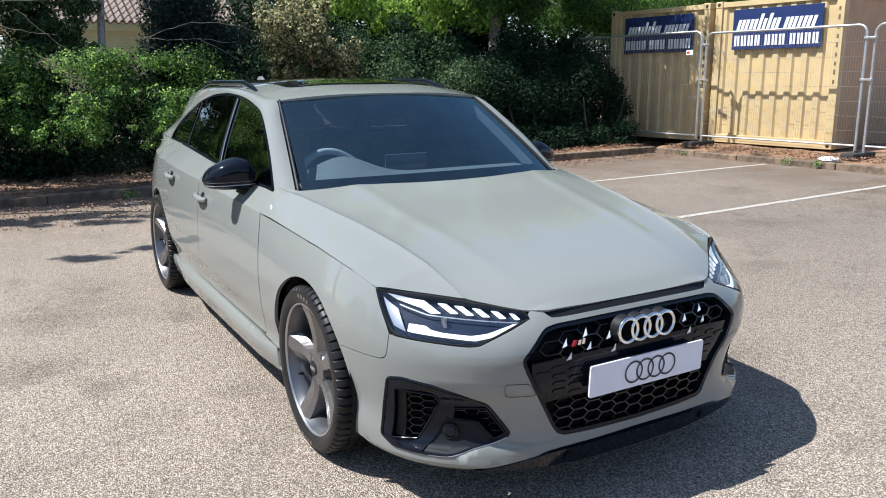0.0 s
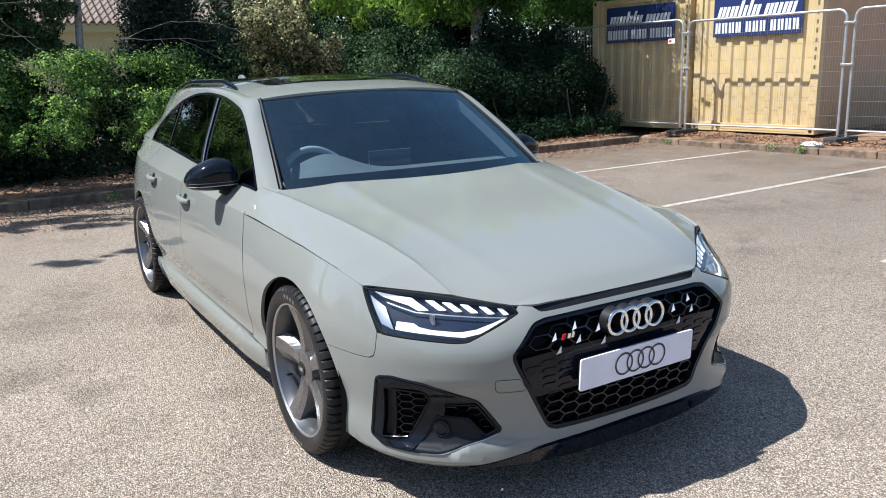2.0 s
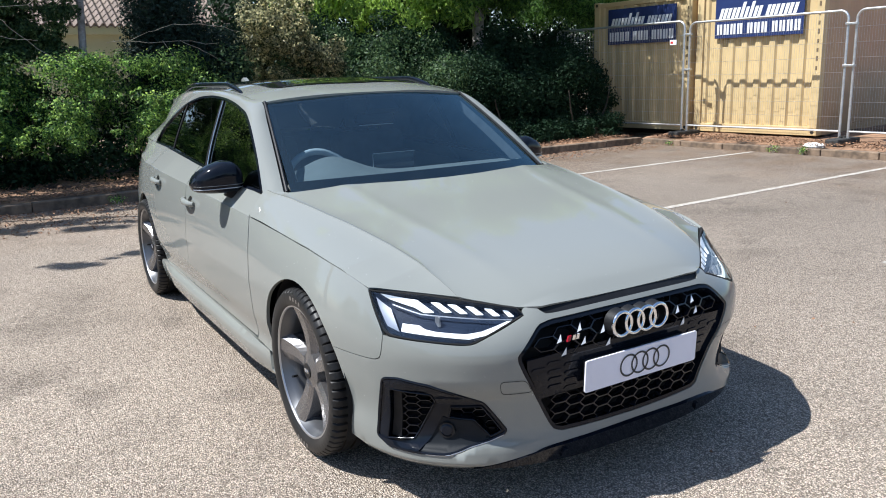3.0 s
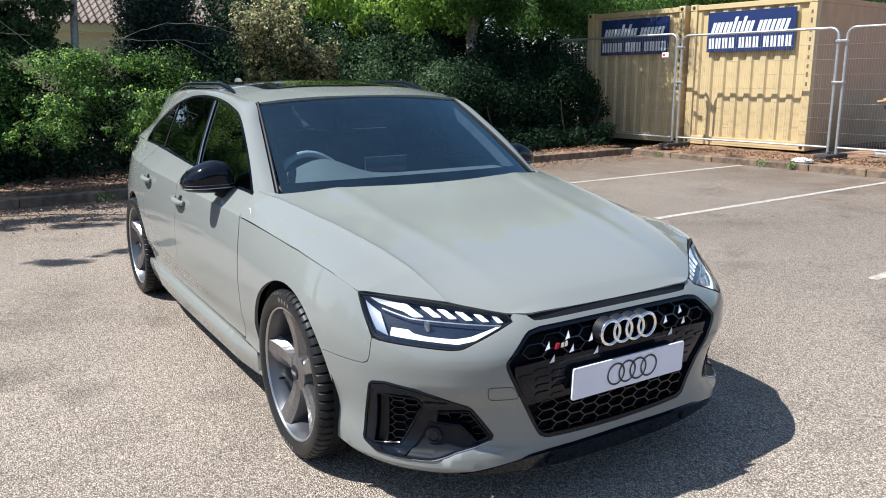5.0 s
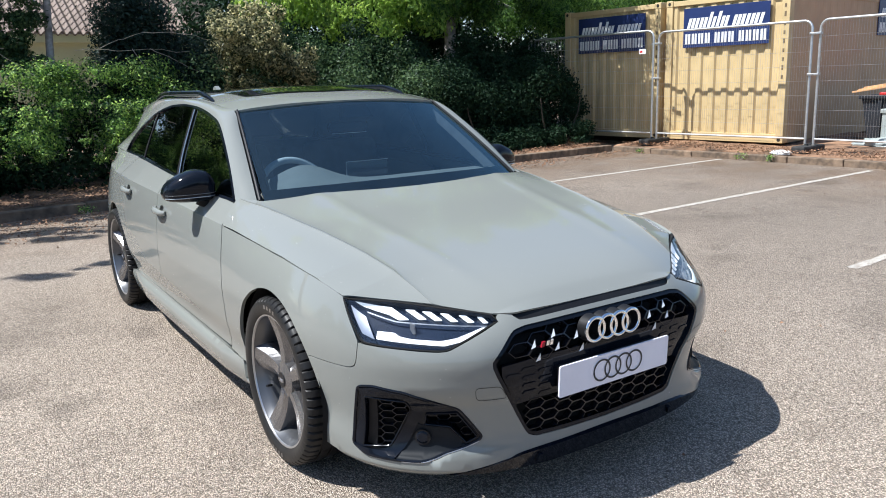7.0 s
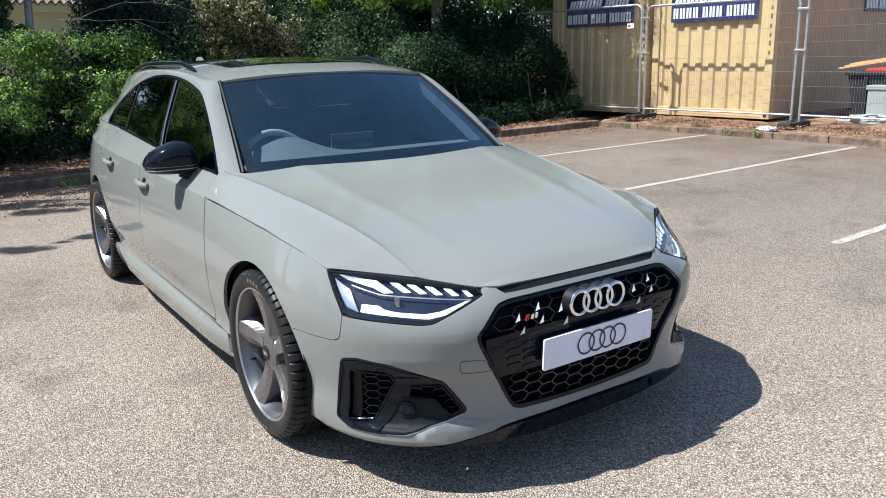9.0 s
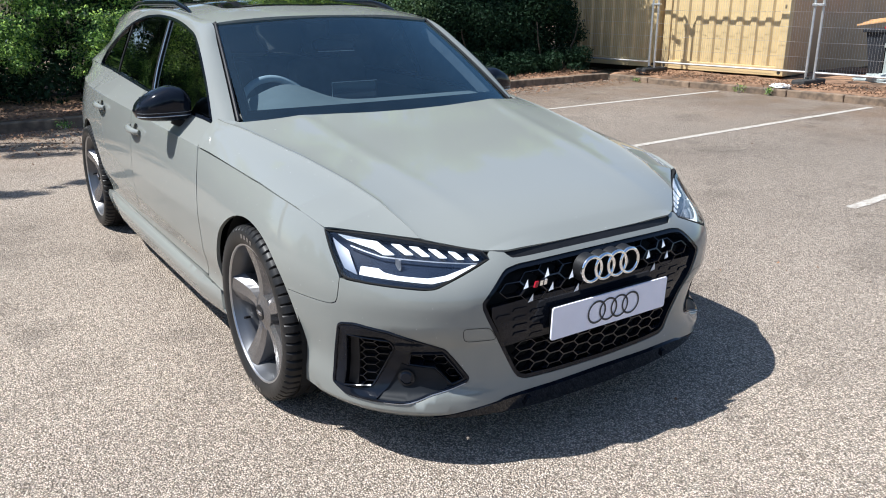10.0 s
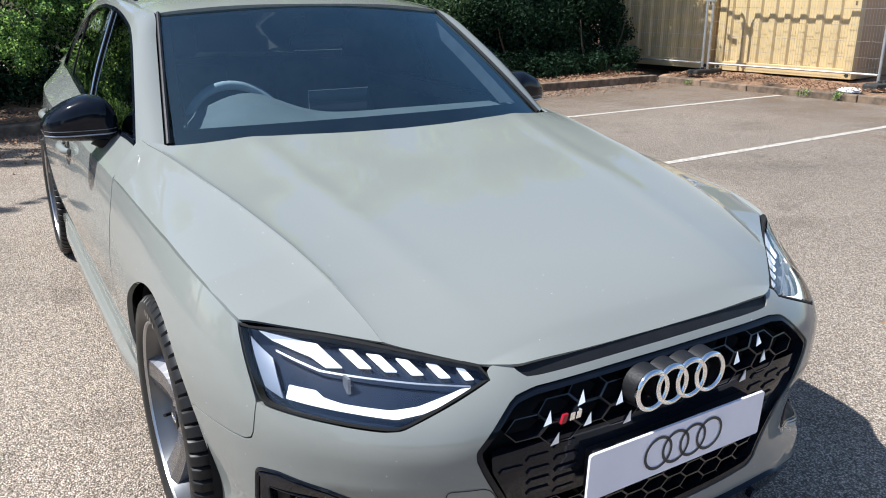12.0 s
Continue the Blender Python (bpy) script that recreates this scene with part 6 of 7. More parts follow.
# small badge: a red slanted block with two pale bars
badge = new("badge")
badge.parent = car
badge["label"] = "small red and chrome badge on the grille"
_bm = bmesh.new()
prism(_bm, [(-0.024, -0.009), (-0.012, -0.009), (-0.006, 0.009), (-0.018, 0.009)], 0.006, pose(-0.286, -0.866, 0.588, 90, 0, 0))
part("red_block", _bm, M_BADGERED, badge)
for k in (0, 1):
    _bm = bmesh.new()
    prism(_bm, [(-0.003 + k * 0.016, -0.009), (0.009 + k * 0.016, -0.009), (0.012 + k * 0.016, 0.007), (0.000 + k * 0.016, 0.007)], 0.006, pose(-0.286, -0.866, 0.590, 90, 0, 0))
    part("chrome_bar", _bm, M_CHROME, badge)

# show plate
plate = new("show_plate")
plate.parent = car
plate["label"] = "white show plate with four thin dark rings"
_pm = pose(0.0, -0.898, 0.4555, 93.0, 0, 0)
_bm = bmesh.new()
prism(_bm, [tuple(p) for p in rounded([(-0.26, -0.0555), (0.26, -0.0555), (0.26, 0.0555), (-0.26, 0.0555)], 0.008, 0.05)], 0.006, _pm)
part("plate_board", _bm, M_PLATE, plate)
_bm = bmesh.new()
box(_bm, -0.235, 0.235, -0.895, -0.86, 0.405, 0.500, 0.004)
part("plate_holder", _bm, M_BLACK, plate)
for i in range(4):
    cx = 0.008 + (i - 1.5) * 0.0515
    _bm = bmesh.new()
    N_ = 44
    a_ = [(math.cos(t), math.sin(t)) for t in np.linspace(0, math.tau, N_, endpoint=False)]
    vo = [_bm.verts.new(_pm @ Vector((cx + 0.0408 * c, 0.0408 * s, 0.0075))) for c, s in a_]
    vi = [_bm.verts.new(_pm @ Vector((cx + 0.0338 * c, 0.0338 * s, 0.0075))) for c, s in a_]
    for k in range(N_):
        _bm.faces.new((vo[k], vo[(k + 1) % N_], vi[(k + 1) % N_], vi[k]))
    part("printed_ring", _bm, M_RINGPRINT, plate)

# ---- side intakes ----
OPEN1 = rounded([(0.952, 0.252), (0.930, 0.436), (0.782, 0.430), (0.770, 0.400), (0.848, 0.262)], 0.008)
MESH2 = rounded([(0.718, 0.384), (0.608, 0.388), (0.536, 0.297), (0.578, 0.277), (0.634, 0.334), (0.728, 0.342)], 0.006)


def rim_line(name, outline, d, radius, mat, parent, s, closed=True):
    """A rounded edge that follows an outline on the body."""
    bm = bmesh.new()
    tube(bm, [offset_full(s * u, z, d) for u, z in outline], radius, 8, closed=closed)
    return part(name, bm, mat, parent, smooth=True)


for s in (-1, 1):
    intake = panel("side_intake", [(inset(INTAKE, -0.004), lower)], M_DARK, car, mirror=s < 0, offset=-0.060, skirt=0.0, step=0.04, label="gloss black air intake with honeycomb mesh")
    panel("intake_frame", [(inset(INTAKE, 0.002), lower, (OPEN1, MESH2))], M_GLOSS, intake, mirror=s < 0, offset=-0.002, skirt=0.055, step=0.02)
    rim_line("intake_edge", inset(INTAKE, 0.005)[::2], -0.001, 0.005, M_GLOSS, intake, s)
    rim_line("opening_edge", inset(OPEN1, 0.001)[::2], 0.001, 0.0032, M_GLOSS, intake, s)
    rim_line("opening_edge", inset(MESH2, 0.001)[::2], 0.001, 0.0028, M_GLOSS, intake, s)
    panel("intake_hood", [(rounded([(0.950, 0.462), (0.890, 0.474), (0.782, 0.462), (0.700, 0.436), (0.712, 0.404), (0.800, 0.446), (0.930, 0.438)], 0.008), lower)], M_GLOSS, intake, mirror=s < 0, offset=0.005, skirt=0.03, step=0.015)
    panel("intake_scoop", [(rounded([(0.770, 0.352), (0.736, 0.338), (0.640, 0.330), (0.590, 0.284), (0.600, 0.264), (0.700, 0.238), (0.745, 0.232), (0.822, 0.232)], 0.008), lower)], M_SCOOP, intake, mirror=s < 0, offset=0.0005, skirt=0.01, step=0.015)
    panel("intake_blade", [(rounded([(0.774, 0.440), (0.706, 0.412), (0.748, 0.350), (0.796, 0.262), (0.824, 0.230), (0.858, 0.238), (0.764, 0.396)], 0.010), lower)], M_GLOSS, intake, mirror=s < 0, offset=0.005, skirt=0.03, step=0.015)
    panel("intake_lip", [(rounded([(0.805, 0.226), (0.935, 0.227), (0.985, 0.254), (0.950, 0.248), (0.86, 0.244)], 0.006), lower)], M_GLOSS, intake, mirror=s < 0, offset=0.005, skirt=0.03, step=0.015)
    panel("intake_liner", [(rounded([(0.944, 0.258), (0.924, 0.424), (0.893, 0.426), (0.906, 0.258)], 0.004), lower)], M_BLACK, intake, mirror=s < 0, offset=-0.016, skirt=0.03, step=0.02)
    for outline, w, h in ((OPEN1, 0.062, 0.026), (MESH2, 0.056, 0.026)):
        for col in range(0, 12):
            for row in range(0, 12):
                cu, cz = 0.53 + col * w * 0.76, 0.245 + row * h + (h / 2 if col % 2 else 0)
                if in_loop([(cu - 0.01, cz), (cu + 0.01, cz)], outline):
                    o = hex_cell(s * cu, cz, w, h, 0.0016, -0.018, -0.035, M_MESH, intake)
    rim_line("lip_line", smooth_line([(0.800, 0.2245), (0.742, 0.2265), (0.702, 0.2335), (0.600, 0.258), (0.532, 0.283)], 0.015), 0.001, 0.0024, M_LIP, intake, s, closed=False)
    # round sensor
    bm = bmesh.new()
    c0 = offset_full(s * 0.734, 0.298, -0.004)
    c1 = offset_full(s * 0.734, 0.298, 0.010)
    tube(bm, [c0, c1], 0.027, 24)
    eye_ = part("sensor", bm, M_BLACK, intake, smooth=True)
    bm = bmesh.new()
    tube(bm, [c1, c1 + (c1 - c0) * 0.2], 0.021, 24, radii=[0.022, 0.016])
    part("sensor_face", bm, M_GLOSS, eye_)
    # tow-eye cover in the bumper
    _cov = rounded([(0.552, 0.482), (0.462, 0.477), (0.434, 0.428), (0.545, 0.432)], 0.018)
    panel("cover_seam", [(_cov, lower, (inset(_cov, 0.0018),))], M_DARK, car, mirror=s < 0, offset=0.0008, skirt=0.0, step=0.02)

# ---- headlights ----
HEAD = np.vstack([smooth_line([(1.036, 0.748), (0.90, 0.741), (0.771, 0.731), (0.61, 0.710), (0.482, 0.693)]), smooth_line([(0.482, 0.693), (0.456, 0.674)])[1:], smooth_line([(0.456, 0.674), (0.526, 0.649), (0.614, 0.612)])[1:],
                  smooth_line([(0.614, 0.612), (0.635, 0.606), (0.66, 0.604), (0.787, 0.610), (0.905, 0.616)])[1:], smooth_line([(0.905, 0.616), (0.932, 0.624), (0.958, 0.657), (1.003, 0.714), (1.036, 0.748)])[1:-1]])


def bar(name, outline, mat, parent, mirror, d, skirt=0.003, label=""):
    return panel(name, [(rounded(outline, 0.003, 0.012), lower)], mat, parent, mirror=mirror, offset=d, skirt=skirt, step=0.02, label=label)


for s in (-1, 1):
    mir = s < 0
    head = panel("headlight", [(HEAD, lower)], M_HOUSING, car, mirror=mir, offset=-0.028, skirt=0.0, step=0.03, label="slim headlight with lit white daytime strips")
    panel("headlight_rim", [(HEAD, lower, (inset(HEAD, 0.0040),))], M_DARK, head, mirror=mir, offset=-0.001, skirt=0.018, step=0.02)
    lens = panel("lens", [(inset(HEAD, 0.006), lower)], M_LENS, head, mirror=mir, offset=0.0015, skirt=0.0, step=0.03)
    lens.visible_shadow = False
    bar("daytime_strip", [(0.970, 0.742), (0.799, 0.725), (0.742, 0.694), (0.780, 0.693), (0.815, 0.707), (0.921, 0.727)], M_DRL, head, mir, -0.018)
    for k in range(5):
        t = k / 4
        u0, u1 = 0.750 + (0.531 - 0.750) * t, 0.720 + (0.513 - 0.720) * t
        v0, v1 = 0.684 + (0.491 - 0.684) * t, 0.709 + (0.511 - 0.709) * t
        z0, z1 = 0.719 + (0.695 - 0.719) * t, 0.694 + (0.678 - 0.694) * t
        bar("daytime_strip", [(u0, z0), (u1, z0 - 0.002), (v0, z1), (v1, z1)], M_DRL, head, mir, -0.018)
    bar("daytime_strip", [(0.866, 0.660), (0.874, 0.635), (0.721, 0.628), (0.640, 0.623), (0.590, 0.632), (0.488, 0.667), (0.520, 0.666), (0.600, 0.643), (0.650, 0.637), (0.745, 0.642), (0.785, 0.648), (0.802, 0.658)], M_DRL, head, mir, -0.016)
    bar("reflector", [(0.990, 0.729), (0.912, 0.698), (0.879, 0.633), (0.929, 0.646)], M_REFLECTOR, head, mir, -0.014)
    bar("chrome_strip", [(0.905, 0.712), (0.790, 0.688), (0.60, 0.6745), (0.500, 0.669), (0.500, 0.667), (0.60, 0.6722), (0.792, 0.6852), (0.905, 0.709)], M_REFLECTOR, head, mir, -0.013)
    bm = bmesh.new()
    q = offset_full(s * 0.735, 0.672, -0.02)
    box(bm, q.x - 0.003, q.x + 0.003, q.y - 0.012, q.y + 0.012, q.z - 0.016, q.z + 0.016)
    part("chrome_fin", bm, M_REFLECTOR, head)


# ---- wheels ----
def lathe(bm, profile, seg=96, notch=None):
    """Turns (x, r) about the x axis."""
    rings = []
    for k, (x, r) in enumerate(profile):
        row = []
        for j in range(seg):
            rr = r - (notch[k] if notch and j % 6 == 0 else 0)
            a = j * math.tau / seg
            row.append(bm.verts.new((x, rr * math.cos(a), rr * math.sin(a))))
        rings.append(row)
    for a, b in zip(rings[:-1], rings[1:]):
        for j in range(seg):
            bm.faces.new((a[j], a[(j + 1) % seg], b[(j + 1) % seg], b[j]))
    return bm


def wheel_parts(root):
    """A wheel about its own middle; +x is its outer face."""
    prof = [(-0.112, 0.254), (-0.122, 0.268), (-0.1275, 0.290), (-0.122, 0.312), (-0.108, 0.325), (-0.088, 0.3285), (-0.070, 0.3295), (-0.069, 0.322), (-0.060, 0.322), (-0.059, 0.330), (-0.027, 0.330), (-0.026, 0.3225), (-0.016, 0.3225), (-0.015, 0.3303),
            (0.015, 0.3303), (0.016, 0.3225), (0.026, 0.3225), (0.027, 0.330), (0.059, 0.330), (0.060, 0.322), (0.069, 0.322), (0.070, 0.3295), (0.088, 0.3285), (0.108, 0.325), (0.122, 0.312), (0.1265, 0.290), (0.122, 0.270), (0.112, 0.256)]
    notch = [0, 0, 0, 0.004, 0.008, 0.009, 0.009] + [0] * 14 + [0.009, 0.009, 0.008, 0.004, 0, 0, 0]
    tyre = part("tyre", lathe(bmesh.new(), prof, 360, notch), M_TYRE, root, smooth=True, label="black low-profile tyre")
    # raised lettering stands as plain bars on the sidewall
    for a0 in (1.35, 1.45, 1.55, 1.65, 4.5, 4.6, 4.7, 4.8):
        bm = bmesh.new()
        for r, a in ((0.284, a0), (0.284, a0 + 0.05), (0.299, a0 + 0.05), (0.299, a0)):
            bm.verts.new((0.1274, r * math.cos(a), r * math.sin(a)))
        bm.faces.new(bm.verts)
        part("sidewall_mark", bm, M_DISC, tyre)
    rim = part("rim", lathe(bmesh.new(), [(-0.110, 0.256), (-0.100, 0.242), (0.06, 0.228), (0.085, 0.240), (0.100, 0.249), (0.109, 0.252)], 120), M_BARREL, root, smooth=True, label="five-spoke grey alloy rim")
    part("rim_lip", lathe(bmesh.new(), [(0.108, 0.2515), (0.1135, 0.2535), (0.1145, 0.258), (0.1135, 0.2625), (0.105, 0.263)], 120), M_LIP, rim, smooth=True)
    # barrel shade behind the spokes
    part("brake_disc", lathe(bmesh.new(), [(-0.02, 0.06), (-0.02, 0.172), (-0.045, 0.172), (-0.045, 0.06)], 64), M_BRAKE, root, smooth=True)
    bm = bmesh.new()
    a = [math.radians(x) for x in np.linspace(-35, 35, 12)]
    prism(bm, [(0.10 * math.cos(x), 0.10 * math.sin(x)) for x in a] + [(0.195 * math.cos(x), 0.195 * math.sin(x)) for x in a[::-1]], 0.075, pose(-0.06, 0, 0) @ Matrix(((0, 0, 1, 0), (1, 0, 0, 0), (0, 1, 0, 0), (0, 0, 0, 1))))
    part("brake_caliper", bm, M_BLACK, root)
    # spokes widen to the rim; one flank is a broad bevel
    for k in range(5):
        base = math.radians(101 + 72 * k)
        bm = bmesh.new()
        rows = []
        for i in range(9):
            t = i / 8
            r = 0.040 + 0.211 * t
            swell = t * t * (3 - 2 * t)
            w0, w1 = (0.024 + 0.015 * swell) / r, (0.028 + 0.017 * swell) / r
            bevel = (0.010 + 0.012 * swell) / r
            face = 0.080 - 0.010 * math.sin(math.pi * t) + 0.024 * t**1.5
            row = []
            for ang, dx in ((-w0 - bevel, -0.062), (-w0 - bevel, -0.030), (-w0, 0.0), (0.25 * w1, 0.002), (w1, -0.008), (w1 + 0.006 / r, -0.062)):
                a_ = base + ang
                row.append(bm.verts.new((face + dx, r * math.cos(a_), r * math.sin(a_))))
            rows.append(row)
        for p, q in zip(rows[:-1], rows[1:]):
            for j in range(5):
                bm.faces.new((p[j], p[j + 1], q[j + 1], q[j]))
            bm.faces.new((p[5], p[0], q[0], q[5]))
        bm.faces.new(rows[0])
        bm.faces.new(rows[-1])
        part("spoke", bm, M_RIM, root)
        bm = bmesh.new()
        a_ = base + math.radians(36)
        c = (0.066, 0.056 * math.cos(a_), 0.056 * math.sin(a_))
        tube(bm, [(0.05, c[1], c[2]), (0.076, c[1], c[2])], 0.010, 6)
        part("wheel_bolt", bm, M_DISC, root)
    bm = bmesh.new()
    tube(bm, [(0.045, 0, 0), (0.078, 0, 0), (0.086, 0, 0), (0.090, 0, 0)], 0.05, 28, radii=[0.074, 0.068, 0.040, 0.031])
    part("hub", bm, M_RIM, root, smooth=True)
    bm = bmesh.new()
    tube(bm, [(0.088, 0, 0), (0.093, 0, 0)], 0.030, 28)
    cap = part("centre_cap", bm, M_BLACK, root)
    for i in range(4):
        bm = bmesh.new()
        tube(bm, [(0.0945, (i - 1.5) * 0.0095 + 0.007 * math.cos(a_), 0.007 * math.sin(a_)) for a_ in np.linspace(0, math.tau, 16, endpoint=False)], 0.0012, 5, closed=True)
        part("cap_ring", bm, M_CHROME, cap)
    bm = bmesh.new()
    a_ = math.radians(205)
    tube(bm, [(0.06, 0.228 * math.cos(a_), 0.228 * math.sin(a_)), (0.088, 0.20 * math.cos(a_), 0.20 * math.sin(a_))], 0.005, 8)
    part("valve", bm, M_BLACK, root)


for s, yc, steer, roll_ in ((-1, 0.0, 0.0, 0), (-1, 2.82, 0.0, 18), (1, 0.0, 0.0, 40), (1, 2.82, 0.0, 10)):
    w = new("wheel")
    w.parent = car
    w["label"] = "alloy wheel with black low-profile tyre"
    w.matrix_basis = pose(s * 0.776, yc, 0.33, 0, 0, (180 if s < 0 else 0) + steer) @ pose(0, 0, 0, roll_ if s > 0 else -roll_)
    if s < 0 and yc == 0.0:
        wheel_parts(w)
        first_wheel = w
    else:
        for child in first_wheel.children:
            c = new(child.name.split(".")[0], child.data)
            c.parent = w
            if "label" in child:
                c["label"] = child["label"]
            for g_ in child.children:
                d_ = new(g_.name.split(".")[0], g_.data)
                d_.parent = c

# wheel housings and underside
for s in (-1, 1):
    for yc in (0.0, 2.82):
        V, F = [], []
        for j in range(25):
            a_ = math.radians(-25 + 230 * j / 24)
            for x in (0.50, 0.70, 0.868):
                V.append((s * x, yc + 0.372 * math.cos(a_), 0.33 + 0.372 * math.sin(a_)))
        for j in range(24):
            for k in range(2):
                F.append((3 * j + k, 3 * j + k + 1, 3 * j + k + 4, 3 * j + k + 3))
        link_mesh("wheel_housing", V, F, M_DARK, car, smooth=True)
_bm = bmesh.new()
box(_bm, -0.50, 0.50, -0.72, 3.70, 0.16, 0.30, 0.02)
part("underbody", _bm, M_DARK, car)
_bm = bmesh.new()
box(_bm, -0.80, 0.80, 0.42, 2.40, 0.19, 0.32, 0.02)
part("cabin_floor", _bm, M_DARK, car)
_bm = bmesh.new()
box(_bm, -0.56, 0.56, -0.70, 0.52, 0.22, 0.62, 0.03)
part("engine_bay", _bm, M_DARK, car)
_bm = bmesh.new()
box(_bm, -0.62, 0.62, 0.52, 0.60, 0.30, 0.88)
part("bulkhead", _bm, M_DARK, car)
_bm = bmesh.new()
box(_bm, -0.66, 0.66, 3.0, 3.62, 0.30, 0.90)
part("boot_floor", _bm, M_DARK, car)
_bm = bmesh.new()
box(_bm, -0.80, 0.80, 0.60, 0.62, 0.30, 0.84)
part("footwell", _bm, M_DARK, car)

# ---- door mirrors ----
for s in (-1, 1):
    mirror_ = new("door_mirror")
    mirror_.parent = car
    mirror_["label"] = "gloss black door mirror housing"
    rings = 30
    bm = bmesh.new()
    rows, trim, groove = [], [], []
    for i in range(rings + 1):
        t = i / rings
        x = 0.788 + 0.226 * t
        top = float(hermite([0, 0.06, 0.22, 0.36, 0.6, 0.85, 0.97, 1.0], [1.000, 1.036, 1.066, 1.071, 1.056, 1.022, 0.992, 0.972], t))
        low = float(hermite([0, 0.05, 0.15, 0.5, 0.85, 0.97, 1.0], [0.975, 0.938, 0.922, 0.920, 0.928, 0.942, 0.962], t))
        deep = float(hermite([0, 0.06, 0.25, 0.6, 0.88, 1.0], [0.02, 0.058, 0.082, 0.084, 0.066, 0.02], t))
        yc, zc, h = 0.892 + 0.060 * t, (top + low) / 2, (top - low) / 2
        row = []
        for k in range(36):
            a = k * math.tau / 36
            c, d = math.cos(a), math.sin(a)
            yy, zz = math.copysign(abs(c) ** 0.78, c), math.copysign(abs(d) ** 0.72, d)
            y_ = yc - deep * yy if c > 0 else yc + min(0.048, deep * 0.8) * -yy
            row.append(bm.verts.new((s * x, y_, zc + h * zz)))
        rows.append(row)
        if 0 < i < rings:
            for line, zl in ((trim, 0.951), (groove, 0.966)):
                if low + 0.004 < zl < top - 0.004:
                    f = 1 - abs((zl - zc) / h) ** (2 / 0.72)
                    line.append((s * x, yc - deep * max(f, 0) ** (0.78 / 2) - 0.0004, zl - 0.006 * t))
    for p, q in zip(rows[:-1], rows[1:]):
        for k in range(36):
            bm.faces.new((p[k], p[(k + 1) % 36], q[(k + 1) % 36], q[k]))
    bm.faces.new(rows[0])
    bm.faces.new(rows[-1])
    part("mirror_shell", bm, M_GLOSS, mirror_, smooth=True)
    bm = bmesh.new()
    tube(bm, trim, 0.0022, 8)
    part("indicator_strip", bm, M_REFLECTOR, mirror_, smooth=True)
    bm = bmesh.new()
    tube(bm, groove, 0.0012, 6)
    part("cap_seam", bm, M_DISC, mirror_, smooth=True)
    bm = bmesh.new()
    v = [(s * 0.815, 0.953, 0.945), (s * 0.985, 0.996, 0.955), (s * 0.975, 0.994, 1.020), (s * 0.815, 0.953, 1.040)]
    bm.faces.new([bm.verts.new(p) for p in v])
    part("mirror_glass", bm, M_CHROME, mirror_)
    bm = bmesh.new()
    tube(bm, [(s * 0.850, 0.905, 0.935), (s * 0.822, 0.900, 0.908), (s * 0.798, 0.895, 0.905)], 0.03, 12, radii=[0.036, 0.026, 0.030])
    part("mirror_foot", bm, M_BLACK, mirror_, smooth=True)

# ---- cabin ----
def cushion(name, x0, x1, y0, y1, z0, z1, tilt, mat, parent, r=0.05):
    bm = bmesh.new()
    box(bm, x0, x1, y0, y1, z0, z1, r, None)
    ob = part(name, bm, mat, parent, smooth=True)
    c = Vector(((x0 + x1) / 2, (y0 + y1) / 2, z0))
    ob.matrix_basis = Matrix.Translation(c) @ pose(0, 0, 0, tilt) @ Matrix.Translation(-c)
    return ob


for sx in (-0.37, 0.37):
    seat = new("front_seat")
    seat.parent = car
    seat["label"] = "dark leather front seat"
    cushion("seat_base", sx - 0.25, sx + 0.25, 1.25, 1.75, 0.42, 0.60, 0, M_FABRIC, seat)
    cushion("backrest", sx - 0.25, sx + 0.25, 1.72, 1.86, 0.55, 1.10, -16, M_FABRIC, seat)
    cushion("headrest", sx - 0.13, sx + 0.13, 1.90, 2.00, 1.10, 1.29, -10, M_FABRIC, seat, 0.04)
bench = new("rear_bench")
bench.parent = car
cushion("bench_base", -0.62, 0.62, 2.15, 2.65, 0.42, 0.62, 0, M_FABRIC, bench)
cushion("bench_back", -0.62, 0.62, 2.62, 2.76, 0.58, 1.06, -16, M_FABRIC, bench)

dash = new("dashboard")
dash.parent = car
dash["label"] = "grey dashboard with binnacle and display"
V, F = [], []
_xs = np.linspace(-0.70, 0.70, 41)
for x in _xs:
    hump = math.exp(-(((x + 0.37) / 0.19) ** 2))
    edge_y = 0.46 + 0.17 * (x / 0.71) ** 2
    for t, (yy, zz) in enumerate(((edge_y, 0.948 - 0.02 * (x / 0.7) ** 2), (0.62, 0.962), (0.72, 0.966 + 0.048 * hump), (0.82, 0.962 + 0.092 * hump), (0.90, 0.940 + 0.075 * hump), (0.93, 0.90), (0.95, 0.70), (0.95, 0.45))):
        V.append((x, max(yy, edge_y + 0.01 * t), zz))
for i in range(40):
    for j in range(7):
        k = i * 8 + j
        F.append((k, k + 8, k + 9, k + 1))
link_mesh("dash_top", V, F, M_DASH, dash, smooth=True)
_bm = bmesh.new()
box(_bm, -0.13, 0.11, 0.835, 0.850, 0.935, 1.045, 0.006)
part("centre_display", _bm, M_SCREEN, dash, smooth=True)
_bm = bmesh.new()
tube(_bm, [(-0.13, 0.832, 0.940), (-0.13, 0.832, 1.047), (0.11, 0.832, 1.047)], 0.0016, 6)
part("display_edge", _bm, M_ALU, dash)
steer = new("steering_wheel")
steer.parent = car
steer.matrix_basis = pose(-0.37, 0.925, 0.900, 65)
_bm = bmesh.new()
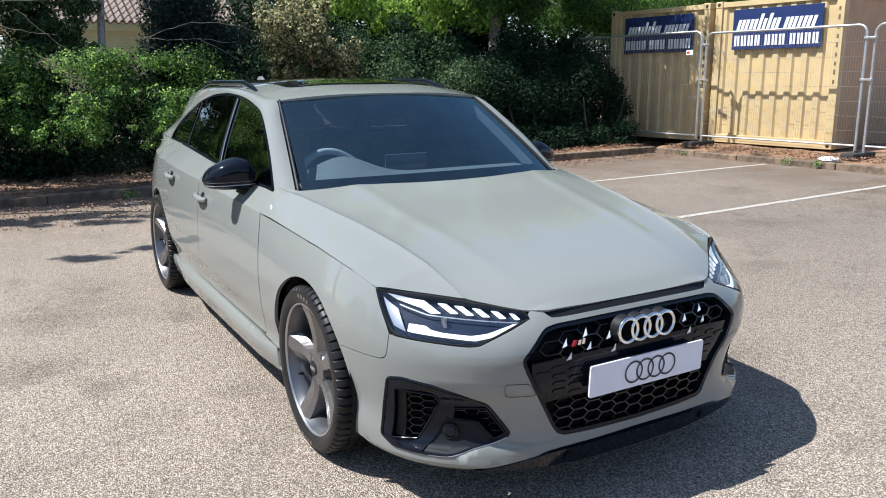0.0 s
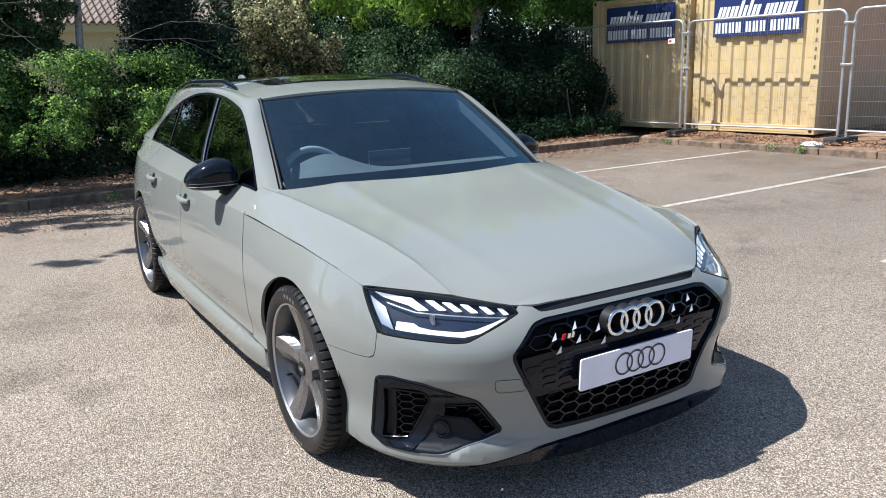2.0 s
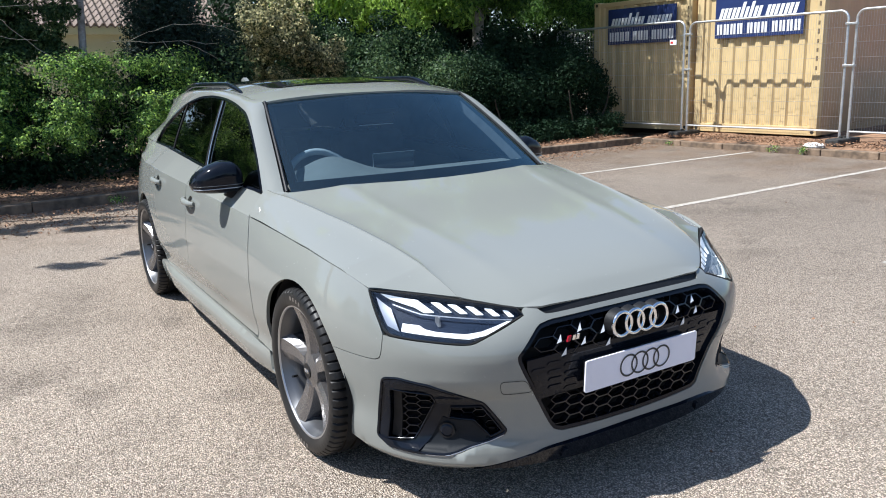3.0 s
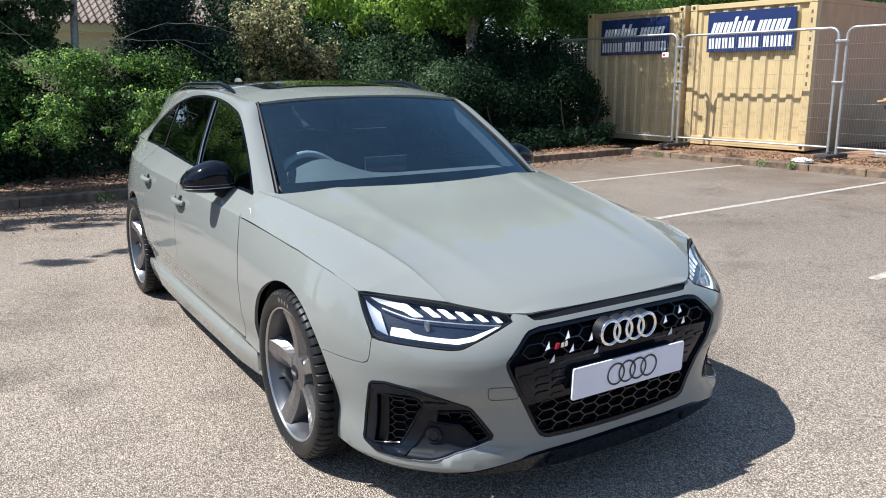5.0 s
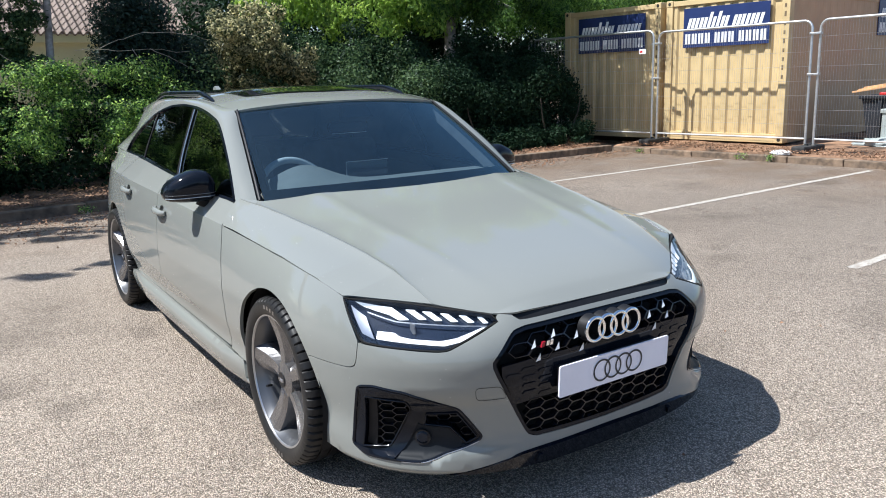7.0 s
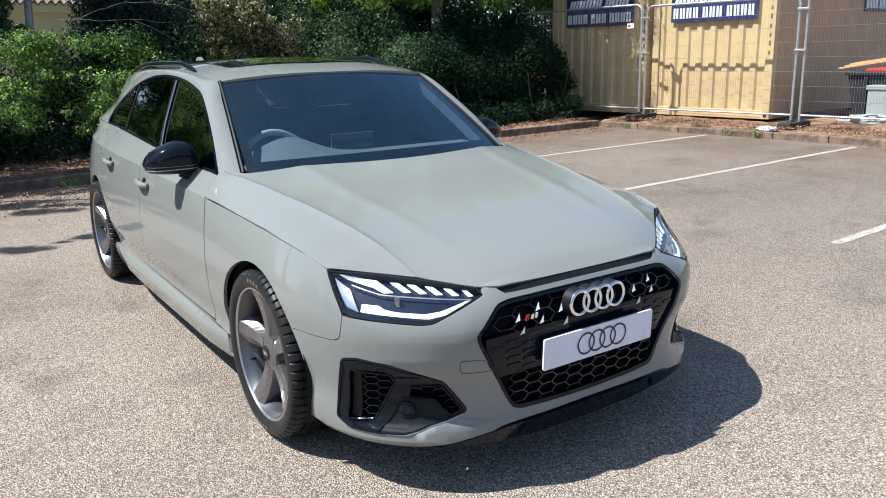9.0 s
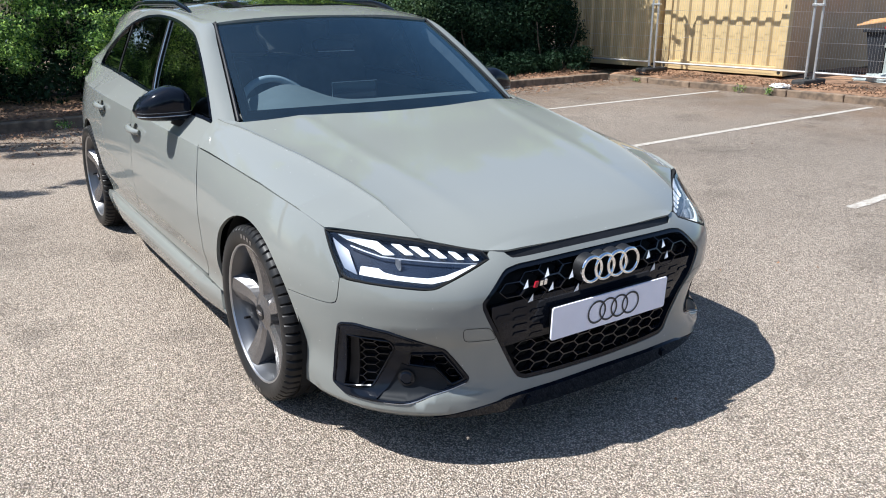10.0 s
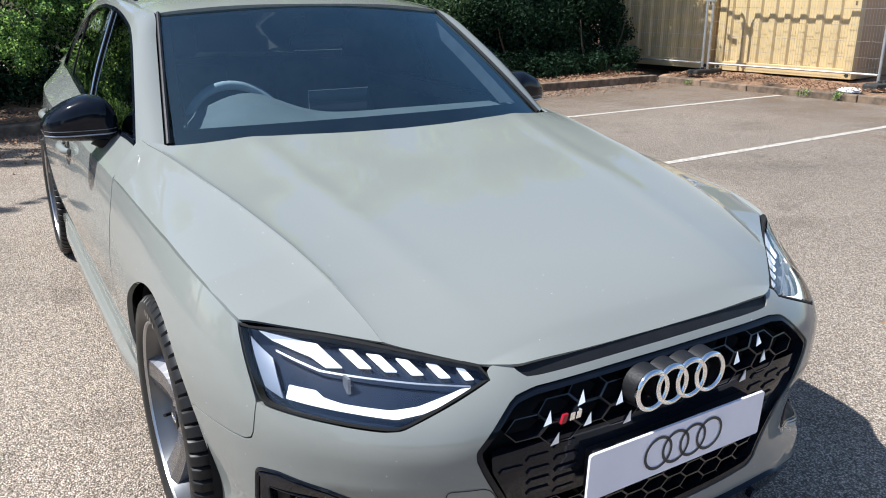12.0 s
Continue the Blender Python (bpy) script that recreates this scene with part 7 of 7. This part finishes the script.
tube(_bm, [(0.182 * math.cos(a), 0.182 * math.sin(a), 0) for a in np.linspace(0, math.tau, 48, endpoint=False)], 0.017, 10, closed=True)
part("wheel_rim", _bm, M_STEER, steer, smooth=True)
_bm = bmesh.new()
box(_bm, -0.075, 0.075, -0.06, 0.06, -0.03, 0.02, 0.02)
part("airbag_hub", _bm, M_BLACK, steer, smooth=True)
for a in (0, 180, 270):
    _bm = bmesh.new()
    box(_bm, 0.06, 0.175, -0.018, 0.018, -0.01, 0.008, 0.004, pose(0, 0, 0, 0, 0, a))
    part("wheel_spoke", _bm, M_BLACK, steer)
mirror_in = new("rear_view_mirror")
mirror_in.parent = car
_bm = bmesh.new()
box(_bm, -0.115, 0.115, 1.04, 1.065, 1.178, 1.240, 0.026)
part("mirror_case", _bm, M_GLOSS, mirror_in, smooth=True)
_bm = bmesh.new()
prism(_bm, [(-0.09, 0.0), (0.09, 0.0), (0.06, 0.10), (-0.06, 0.10)], 0.05, pose(0.03, 1.03, 1.235, 60, 0, 0))
part("sensor_pod", _bm, M_BLACK, mirror_in)
_bm = bmesh.new()
tube(_bm, [(-0.10, 1.036, 1.178), (0.10, 1.036, 1.178)], 0.0018, 6)
part("mirror_edge", _bm, M_ALU, mirror_in)
# padded trim on the inside of the windscreen pillars
for s in (-1, 1):
    V, F = [], []
    for v in np.linspace(0.10, 0.90, 14):
        end = min(1.0, (0.90 - v) / 0.06 + 0.25)
        for j in range(5):
            t = j / 4
            q = screen(0.640 - 0.098 * v, v)
            V.append((s * (q[0] - 0.004 - 0.012 * end * t), q[1] + 0.020 + 0.085 * end * t, q[2] - 0.012 - 0.010 * t * t))
    for i in range(13):
        for j in range(4):
            k = i * 5 + j
            F.append((k, k + 1, k + 6, k + 5))
    link_mesh("pillar_trim", V, F, M_FABRIC, car, smooth=True)
# headlining
V, F = [], []
for y in np.linspace(1.14, 3.3, 12):
    for x in np.linspace(-1, 1, 7):
        q = roof(x * (roof_edge(y) - 0.03), y)
        V.append((q[0], q[1], q[2] - 0.03))
for i in range(11):
    for j in range(6):
        k = i * 7 + j
        F.append((k, k + 1, k + 8, k + 7))
link_mesh("headlining", V, F, M_FABRIC, car, smooth=True)
